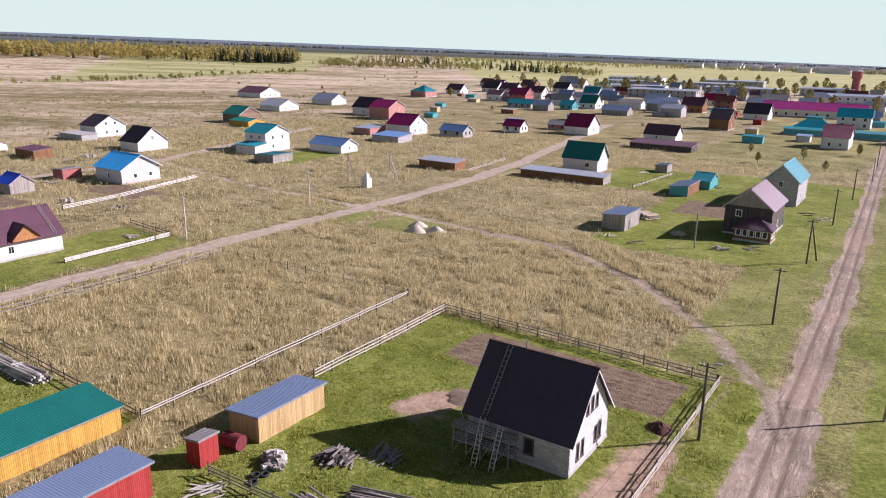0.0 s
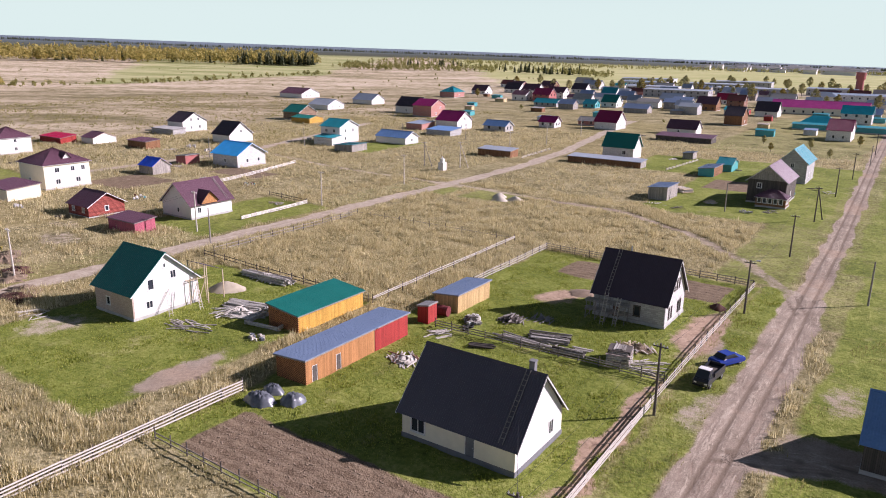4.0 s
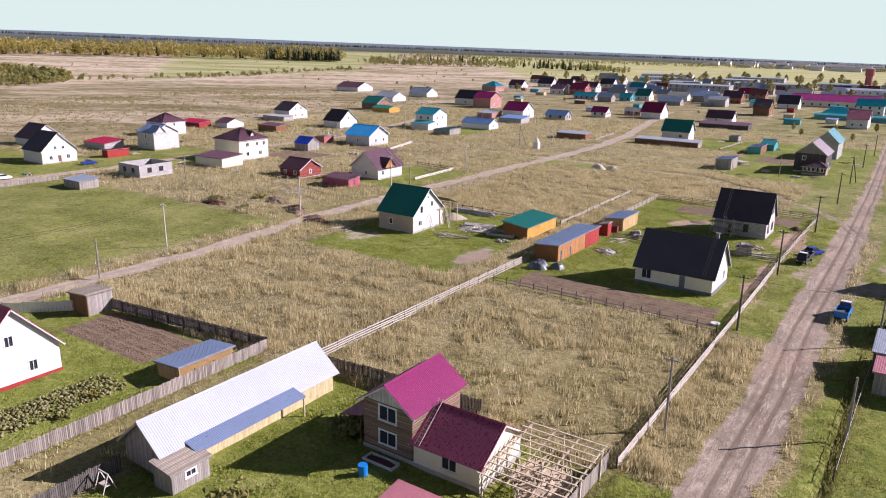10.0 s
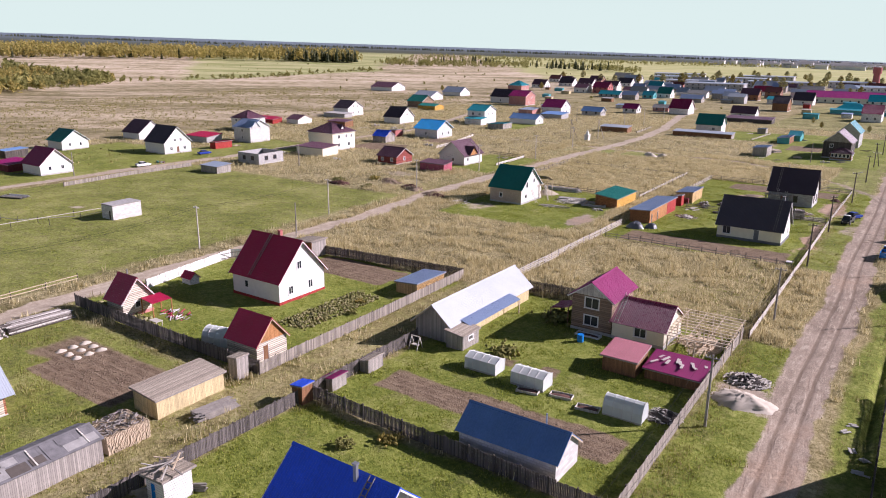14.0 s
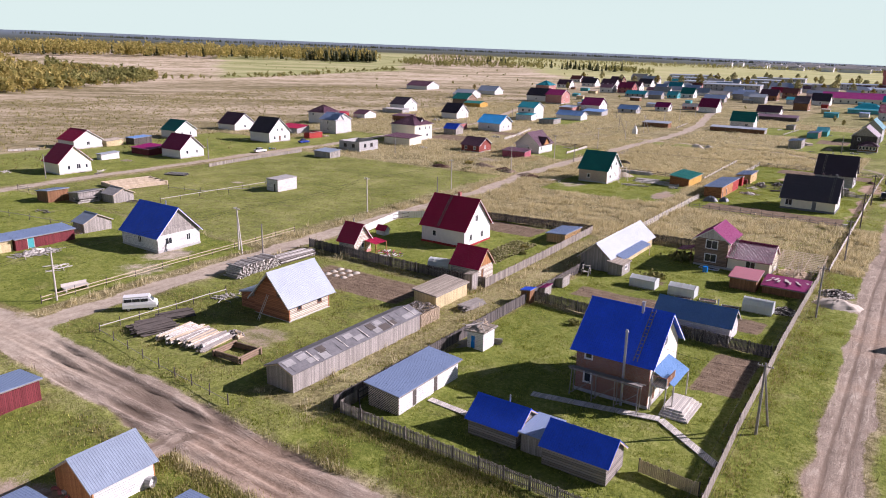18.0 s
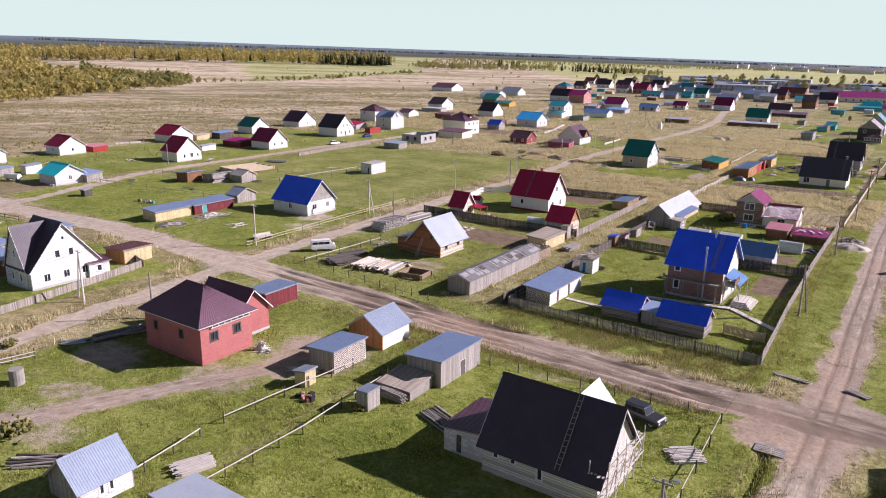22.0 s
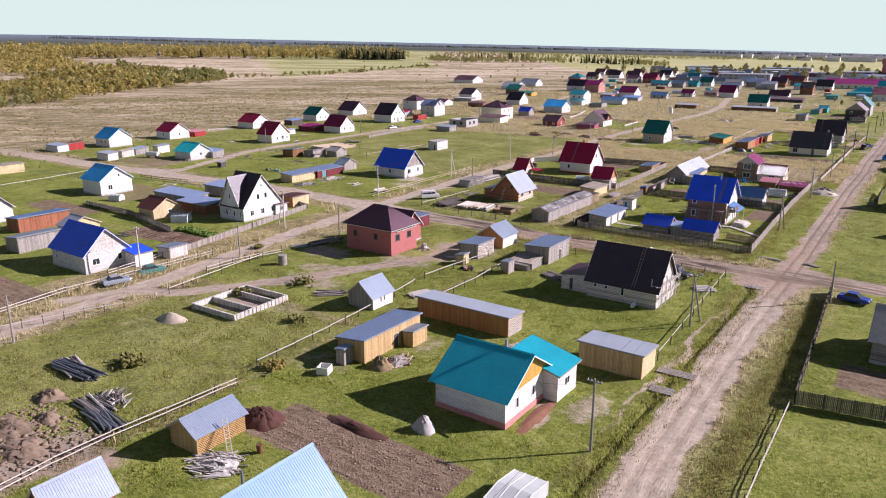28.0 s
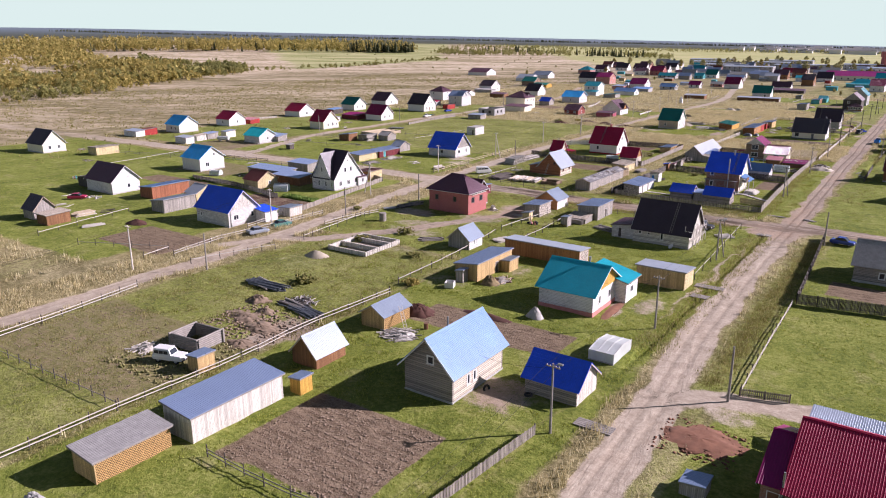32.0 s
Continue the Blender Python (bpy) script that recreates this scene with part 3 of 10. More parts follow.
def build_ground():
    far = [330 * 1.16**i for i in range(1, 19)]
    xs = np.array([-260 - v for v in reversed([f - 330 for f in far])] + steps((-260, -115, 1.6), (-115, -84, 0.8), (-84, -60, 1.1), (-60, -14, 0.7), (-14, 4, 0.28), (4, 10, 0.6), (10, 60, 1.6)) + [60 + (f - 330) for f in far])
    ys = np.array([-330 - (f - 330) for f in reversed(far)] + steps((-330, -148, 1.0), (-148, -132, 0.3), (-132, -130, 0.6), (-130, 120, 1.0), (120, 340, 1.8)) + [340 + (f - 330) for f in far])
    X, Y = np.meshgrid(xs, ys)
    green, soil, road, rut = zones(X, Y)
    axes = np.stack([ROAD_AXES["off"], ROAD_AXES["way"], ROAD_AXES["on"]], -1)
    near = (np.abs(X + 100) < 160) & (Y > -335) & (Y < 345)
    Z = land(X, Y)
    rough = value_noise(X, Y, 1.7, 2) - 0.5
    furrow = np.sin(X * 9.0) * 0.03 * soil
    Z = Z + np.where(near, 0.24 * (1 - road) * (1 - soil) * rough + soil * (0.08 * rough + furrow) - (0.08 + 0.26 * smoothstep(Y, -150, -146) * (1 - smoothstep(Y, -128, -124)) * smoothstep(X, -98, -84) * (1 - smoothstep(X, -16, -10))) * rut * road - 0.012 * road + 0.10 * road * (value_noise(X, Y, 1.1, 2) - 0.5), 0)
    ditch = np.exp(-(((X + 7.4 + 0.003 * (Y + 180)) / 0.45) ** 2)) * smoothstep(Y, -225, -210) * (1 - smoothstep(Y, -152, -147)) * smoothstep(np.abs(Y + 186.5), 1.5, 3)
    ditch = np.maximum(ditch, np.exp(-(((X - 1.2) / 0.45) ** 2)) * smoothstep(Y, -70, -60) * (1 - smoothstep(Y, -8, -4)))
    ditch = np.maximum(ditch, 0.8 * np.exp(-(((Y + 144.6 + 0.03 * (X + 30)) / 0.5) ** 2)) * smoothstep(X, -52, -48) * (1 - smoothstep(X, -16, -12)))
    Z = Z - 0.75 * ditch
    nx, ny = len(xs), len(ys)
    me = bpy.data.meshes.new("ground")
    n = nx * ny
    me.vertices.add(n)
    me.vertices.foreach_set("co", np.stack([X, Y, Z], -1).ravel())
    i = (np.arange(ny - 1)[:, None] * nx + np.arange(nx - 1)[None]).ravel()
    quads = np.stack([i, i + 1, i + nx + 1, i + nx], 1).astype(np.int32)
    me.loops.add(quads.size)
    me.loops.foreach_set("vertex_index", quads.ravel())
    me.polygons.add(len(quads))
    me.polygons.foreach_set("loop_start", np.arange(0, quads.size, 4, dtype=np.int32))
    me.polygons.foreach_set("use_smooth", np.ones(len(quads), bool))
    me.update(calc_edges=True)
    at = me.attributes.new("zone", "FLOAT_COLOR", "POINT")
    at.data.foreach_set("color", np.stack([green, soil, road, np.clip(rut * road + ditch, 0, 1)], -1).ravel().astype(np.float32))
    at = me.attributes.new("wheel", "FLOAT_VECTOR", "POINT")
    at.data.foreach_set("vector", axes.ravel().astype(np.float32))
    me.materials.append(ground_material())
    return tagged(new("ground", me), "dry grass plain with mown green plots and dirt tracks", "ground", kind="structure")


def ground_material():
    k = Nodes("meadow_ground")
    at = k.n("Attribute")
    at.attribute_name = "zone"
    s = k.n("SeparateColor")
    k.put(at.outputs["Color"], s.inputs[0])
    g, so, r, rut = s.outputs[0], s.outputs[1], s.outputs[2], at.outputs["Alpha"]
    n1, n2, n3, n4, n5 = k.noise(0.012, 5), k.noise(0.09, 5), k.noise(0.62, 4, 0.65), k.noise(7.0, 4), k.noise(2.2, 4, 0.7)
    jitter = k.math("ADD", k.math("MULTIPLY", k.math("SUBTRACT", n3, 0.5), 0.5), k.math("MULTIPLY", k.math("SUBTRACT", n4, 0.5), 0.45))
    mixed = k.math("ADD", k.math("MULTIPLY", n2, 0.3), k.math("ADD", k.math("MULTIPLY", n3, 0.3), k.math("MULTIPLY", n5, 0.4)))
    # dry plots: shade between the grass blades is put into this darker ground
    dry = k.ramp(mixed, (0.38, (0.082, 0.073, 0.028)), (0.49, (0.235, 0.20, 0.10)), (0.61, (0.47, 0.41, 0.24)))
    olive = k.ramp(mixed, (0.38, (0.11, 0.095, 0.035)), (0.5, (0.27, 0.225, 0.105)), (0.62, (0.42, 0.345, 0.19)))
    dry = k.mix(k.step(n1, 0.46, 0.62), dry, olive)
    lawn = k.ramp(mixed, (0.37, (0.072, 0.096, 0.017)), (0.49, (0.165, 0.195, 0.036)), (0.61, (0.295, 0.305, 0.088)))
    lawn = k.mix(k.math("MULTIPLY", k.step(k.noise(0.21, 5, 0.7), 0.53, 0.66), 0.32), lawn, dry)
    soil = k.ramp(k.math("ADD", k.math("MULTIPLY", n3, 0.4), k.math("MULTIPLY", n4, 0.6)), (0.38, (0.085, 0.058, 0.037)), (0.62, (0.27, 0.20, 0.135)))
    rows_at = k.n("SeparateXYZ")
    k.put(k.obj, rows_at.inputs[0])
    ridge_line = k.math("SINE", k.math("ADD", k.math("MULTIPLY", rows_at.outputs[1], 5.4), k.math("MULTIPLY", n3, 2.6)))
    soil = k.mix(k.math("MULTIPLY", k.step(k.math("ADD", ridge_line, k.math("MULTIPLY", k.math("SUBTRACT", n5, 0.5), 2.0)), 0.1, 0.9), 0.2), soil, (0.36, 0.285, 0.205))
    dirt = k.ramp(k.math("ADD", k.math("MULTIPLY", n2, 0.4), k.math("ADD", k.math("MULTIPLY", n3, 0.3), k.math("MULTIPLY", n4, 0.3))), (0.37, (0.19, 0.15, 0.112)), (0.5, (0.315, 0.255, 0.20)), (0.63, (0.47, 0.395, 0.315)))
    wheel = k.n("Attribute")
    wheel.attribute_name = "wheel"
    lines = k.noise(1.0, 3, 0.6, k.scaled(wheel.outputs["Vector"], (1.0, 0.16, 1.0)), 2.0)
    hair = k.noise(1.0, 3, 0.6, k.scaled(wheel.outputs["Vector"], (2.4, 0.9, 1.0)), 2.0)
    ws = k.n("SeparateXYZ")
    k.put(wheel.outputs["Vector"], ws.inputs[0])
    trail = k.math("ADD", k.math("MULTIPLY", lines, 0.6), k.math("MULTIPLY", hair, 0.4))
    trail = k.math("ADD", 0.475, k.math("MULTIPLY", k.math("SUBTRACT", trail, 0.475), ws.outputs[2]))
    dirt = k.mix(k.math("MULTIPLY", k.step(k.math("ADD", trail, k.math("MULTIPLY", k.math("SUBTRACT", n3, 0.5), 0.35)), 0.5, 0.6), 0.5), dirt, k.ramp(n3, (0.35, (0.17, 0.12, 0.09)), (0.65, (0.27, 0.20, 0.152))))
    dirt = k.mix(k.math("MULTIPLY", k.step(trail, 0.46, 0.40), 0.5), dirt, (0.52, 0.44, 0.35))
    # ruts: dark mud, with the shade of their sides also put into the colour
    dirt = k.mix(k.math("MULTIPLY", k.step(k.math("ADD", rut, k.math("MULTIPLY", jitter, 0.6)), 0.2, 0.8), 0.7), dirt, (0.15, 0.11, 0.08))
    dirt = k.mix(k.math("MULTIPLY", k.step(k.noise(0.045, 4, 0.7), 0.5, 0.62), 0.5), dirt, k.ramp(n5, (0.36, (0.20, 0.13, 0.085)), (0.62, (0.40, 0.285, 0.20))))
    plan = k.n("SeparateXYZ")
    k.put(k.obj, plan.inputs[0])
    sandy = k.math("MAXIMUM", k.step(plan.outputs[0], -62.0, -92.0), k.math("MULTIPLY", k.step(plan.outputs[1], -144.0, -160.0), k.step(plan.outputs[0], -14.0, -10.0)))
    dirt = k.mix(k.math("MULTIPLY", sandy, 0.55), dirt, k.ramp(k.math("ADD", k.math("MULTIPLY", n3, 0.5), k.math("MULTIPLY", n5, 0.5)), (0.38, (0.36, 0.30, 0.23)), (0.62, (0.60, 0.52, 0.41))))
    clay_plot = k.math("MULTIPLY", k.math("MULTIPLY", k.step(plan.outputs[0], -42.0, -38.0), k.step(plan.outputs[0], -12.6, -13.6)), k.math("MULTIPLY", k.step(plan.outputs[1], 2.0, 6.0), k.step(plan.outputs[1], 66.0, 62.0)))
    dirt = k.mix(k.math("MULTIPLY", clay_plot, 0.75), dirt, k.ramp(k.math("ADD", k.math("MULTIPLY", n3, 0.5), k.math("MULTIPLY", n5, 0.5)), (0.38, (0.24, 0.155, 0.105)), (0.62, (0.49, 0.35, 0.25))))
    col = k.mix(k.step(k.math("ADD", g, jitter), 0.25, 0.65), dry, lawn)
    col = k.mix(k.step(k.math("ADD", so, k.math("MULTIPLY", jitter, 0.7)), 0.35, 0.6), col, soil)
    col = k.mix(k.step(k.math("ADD", r, k.math("MULTIPLY", jitter, 1.35)), 0.32, 0.64), col, dirt)
    # farmland further off: heath, then a green meadow and pale stubble fields before the woods
    so3 = k.n("SeparateXYZ")
    k.put(k.obj, so3.inputs[0])
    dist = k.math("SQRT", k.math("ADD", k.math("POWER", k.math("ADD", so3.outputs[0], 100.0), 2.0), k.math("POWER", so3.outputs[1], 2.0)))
    away = k.step(dist, 480.0, 600.0)
    north = k.math("ADD", so3.outputs[1], 90.0)
    out = k.math("ADD", k.math("MULTIPLY", so3.outputs[0], -0.56), k.math("MULTIPLY", north, 0.83))
    side = k.math("ADD", k.math("MULTIPLY", so3.outputs[0], 0.83), k.math("MULTIPLY", north, 0.56))
    streak = k.noise(1.0, 6, 0.72, k.n("CombineXYZ", X=k.math("MULTIPLY", out, 0.022), Y=k.math("MULTIPLY", side, 0.007)).outputs[0], 0.5)
    speck = k.noise(0.11, 5, 0.75)
    wander = k.math("ADD", k.math("MULTIPLY", k.math("SUBTRACT", k.noise(0.008, 4), 0.5), 90.0), k.math("MULTIPLY", k.math("SUBTRACT", speck, 0.5), 40.0))
    edge = k.math("ADD", side, wander)
    left_of = k.math("ADD", -292.0, k.math("MULTIPLY", k.math("SUBTRACT", out, 691.0), -0.30))
    right_of = k.math("ADD", -292.0, k.math("MINIMUM", k.math("MULTIPLY", k.math("SUBTRACT", out, 691.0), 0.62), 170.0))
    meadow = k.math("MULTIPLY", k.step(k.math("SUBTRACT", edge, left_of), -12.0, 12.0), k.step(k.math("SUBTRACT", right_of, edge), -12.0, 12.0))
    hay = k.step(k.math("SUBTRACT", k.math("ADD", edge, k.math("MULTIPLY", out, 0.05)), 140.0), -15.0, 15.0)
    heath = k.ramp(k.math("ADD", k.math("MULTIPLY", streak, 0.6), k.math("MULTIPLY", speck, 0.4)), (0.42, (0.56, 0.46, 0.345)), (0.475, (0.42, 0.345, 0.24)), (0.52, (0.27, 0.22, 0.13)), (0.58, (0.14, 0.12, 0.06)))
    stubble = k.ramp(k.math("ADD", k.math("MULTIPLY", streak, 0.55), k.math("MULTIPLY", speck, 0.45)), (0.42, (0.60, 0.50, 0.38)), (0.49, (0.47, 0.385, 0.27)), (0.54, (0.31, 0.26, 0.15)), (0.60, (0.19, 0.165, 0.085)))
    pasture = k.ramp(streak, (0.42, (0.44, 0.41, 0.22)), (0.5, (0.33, 0.335, 0.15)), (0.58, (0.25, 0.265, 0.10)))
    farm = k.mix(k.step(out, 560.0, 640.0), heath, stubble)
    farm = k.mix(meadow, farm, pasture)
    farm = k.mix(k.math("MULTIPLY", hay, k.step(out, 700.0, 800.0)), farm, k.ramp(streak, (0.42, (0.46, 0.43, 0.22)), (0.58, (0.33, 0.34, 0.135))))
    rough_land = k.step(k.math("ADD", so3.outputs[0], wander), -215.0, -290.0)
    col = k.mix(k.math("MULTIPLY", rough_land, k.step(k.math("SUBTRACT", 1.0, g), 0.3, 0.7)), col, k.mix(0.72, col, heath))
    wood = k.ramp(k.noise(0.02, 5, 0.7), (0.3, (0.035, 0.045, 0.030)), (0.7, (0.09, 0.085, 0.04)))
    col = k.mix(away, col, farm)
    col = k.mix(k.step(dist, 1850.0, 2150.0), col, wood)
    # blue aerial haze put into the colour of the farthest land
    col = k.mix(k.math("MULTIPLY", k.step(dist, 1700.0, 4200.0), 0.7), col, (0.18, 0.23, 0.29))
    turf = k.math("ADD", k.math("ADD", k.math("MULTIPLY", n3, 0.7), n5), k.math("MULTIPLY", n4, 0.5))
    worn = k.step(r, 0.35, 0.7)
    height = k.math("ADD", k.math("MULTIPLY", k.math("SUBTRACT", turf, 1.1), k.math("SUBTRACT", 1.0, k.math("MULTIPLY", worn, 0.85))), k.math("MULTIPLY", worn, k.math("MULTIPLY", k.math("SUBTRACT", 0.475, trail), 0.7)))
    k.bump(height, 1.0, 0.15)
    return k.done(col, 0.95, 0, 0.1)


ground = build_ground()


# ---------------------------------------------------------------- buildings
def wall_panel(mesh, length, profile, holes, thick):
    """A wall along +x from 0 to length, its outside at y = 0 and its inside at y = thick; profile: (x, height) points; holes: x0, x1, z0, z1."""
    def top(x):
        for (ax, az), (bx, bz) in zip(profile, profile[1:]):
            if ax <= x <= bx:
                return az + (bz - az) * (x - ax) / max(bx - ax, 1e-6)
        return profile[-1][1]
    cuts = sorted({0.0, length, *(round(p[0], 4) for p in profile), *(round(v, 4) for h in holes for v in h[:2])})
    for a, b in zip(cuts, cuts[1:]):
        if b - a < 1e-3:
            continue
        m, za = (a + b) / 2, -0.05
        for h in sorted((h for h in holes if h[0] <= m <= h[1]), key=lambda h: h[2]):
            if h[2] - za > 0.01:
                mesh.box(a, b, 0, thick, za, h[2])
            za = h[3]
        ta, tb = top(a + 1e-5), top(b - 1e-5)
        mesh.hexa([(a, 0, za), (b, 0, za), (b, thick, za), (a, thick, za), (a, 0, ta), (b, 0, tb), (b, thick, tb), (a, thick, ta)])


def turned(mesh, m):
    mesh.v = [tuple(m @ Vector(v)) for v in mesh.v]
    return mesh


def sheet_slope(a, b, c, d, pitch=0.22, rise=0.014, thick=0.05):
    """A ribbed sheet between the eave a to b and the ridge d to c; the ribs run from eave to ridge."""
    a, b, c, d = map(Vector, (a, b, c, d))
    n = max(1, round((b - a).length / pitch))
    up = (b - a).cross(d - a).normalized()
    prof = [((i + t) / n, h) for i in range(n) for t, h in ((0.0, 0.0), (0.6, 0.0), (0.7, rise), (0.9, rise))] + [(1.0, 0.0)]
    mesh = Mesh()
    for t, h in prof:
        for p in (a.lerp(b, t), d.lerp(c, t)):
            mesh.v += [tuple(p + up * h), tuple(p - up * thick)]
    for i in range(len(prof) - 1):
        k = i * 4
        mesh.f += [(k, k + 4, k + 6, k + 2), (k + 1, k + 3, k + 7, k + 5), (k, k + 1, k + 5, k + 4), (k + 2, k + 6, k + 7, k + 3)]
    e = (len(prof) - 1) * 4
    mesh.f += [(0, 2, 3, 1), (e, e + 1, e + 3, e + 2)]
    return mesh


SIDES = {"S": lambda w, d: (pose(-w / 2, -d / 2, 0), w), "E": lambda w, d: (pose(w / 2, -d / 2, 0, 0, 0, 90), d), "N": lambda w, d: (pose(w / 2, d / 2, 0, 0, 0, 180), w), "W": lambda w, d: (pose(-w / 2, d / 2, 0, 0, 0, -90), d)}


def opening(parent, m, x0, x1, z0, z1, kind, frame_mat="whitepaint", pane="glass", far=False):
    """A window or door in its hole; m carries the wall's own axes."""
    f, w, h = 0.07, x1 - x0, z1 - z0
    if far and kind == "window":
        return part(kind, turned(Mesh().box(x0, x1, 0.03, 0.06, z0, z1), m), pane, parent)
    fr = Mesh()
    if kind == "window":        # casing, frame and mullions in one piece
        t = 0.09
        xs, holes = [x0 - t, x0 + f], 1
        if w > 0.9:
            xs += [x0 + w * 0.5 - 0.03, x0 + w * 0.5 + 0.03]
        xs += [x1 - f, x1 + t]
        zs = [z0 - 0.02, z0 + f, z1 - f, z1 + t]
        for i, (a, b) in enumerate(zip(xs, xs[1:])):
            for j, (c, d) in enumerate(zip(zs, zs[1:])):
                if not (i % 2 and j == 1):
                    fr.box(a, b, -0.025, 0.09, c, d)
        fr.weld()
    else:
        for a, b, c, d in ((x0, x0 + f, z0, z1 - f), (x1 - f, x1, z0, z1 - f), (x0, x0 + f, z1 - f, z1), (x0 + f, x1 - f, z1 - f, z1), (x1 - f, x1, z1 - f, z1)):
            fr.box(a, b, 0.02, 0.10, c, d)
        fr.weld()
    ob = part(kind, turned(fr, m), frame_mat, parent)
    if kind == "window":
        part("pane", turned(Mesh().box(x0 + f, x1 - f, 0.05, 0.065, z0 + f, z1 - f), m), pane, ob, "dark reflecting glass")
        if not far:
            part("sill", turned(Mesh().box(x0 - 0.12, x1 + 0.12, -0.1, -0.002, z0 - 0.06, z0 - 0.022), m), frame_mat, ob)
    else:
        leaf = Mesh().box(x0 + f, x1 - f, 0.05, 0.09, z0 + f, z1 - f)
        for q in (0.08, 0.55):
            leaf.box(x0 + f + 0.1, x1 - f - 0.1, 0.035, 0.05, z0 + h * q, z0 + h * (q + 0.36))
        part("door_leaf", turned(leaf, m), pane, ob)
        part("handle", turned(Mesh().box(x1 - f - 0.16, x1 - f - 0.08, 0.0, 0.05, z0 + 0.98, z0 + 1.04), m), "steel", ob, "metal handle")
    return ob


def side_profile(style, side, w, d, eave, ridge, high):
    L = w if side in "SN" else d
    if style in ("gx", "gy"):
        if (style == "gx") == (side in "EW"):
            return [(0, eave), (L / 2, ridge), (L, eave)]
        return [(0, eave), (L, eave)]
    if style == "mono":
        hi = {"S": (0, 0), "N": (0, 0), "E": (0, 0), "W": (0, 0)}
        za = {("S", "E"): (eave, ridge), ("N", "E"): (ridge, eave), ("E", "E"): (ridge, ridge), ("W", "E"): (eave, eave),
              ("S", "W"): (ridge, eave), ("N", "W"): (eave, ridge), ("E", "W"): (eave, eave), ("W", "W"): (ridge, ridge),
              ("S", "S"): (ridge, ridge), ("N", "S"): (eave, eave), ("E", "S"): (ridge, eave), ("W", "S"): (eave, ridge),
              ("S", "N"): (eave, eave), ("N", "N"): (ridge, ridge), ("E", "N"): (eave, ridge), ("W", "N"): (ridge, eave)}[side, high]
        return [(0, za[0]), (L, za[1])]
    return [(0, eave), (L, eave)]


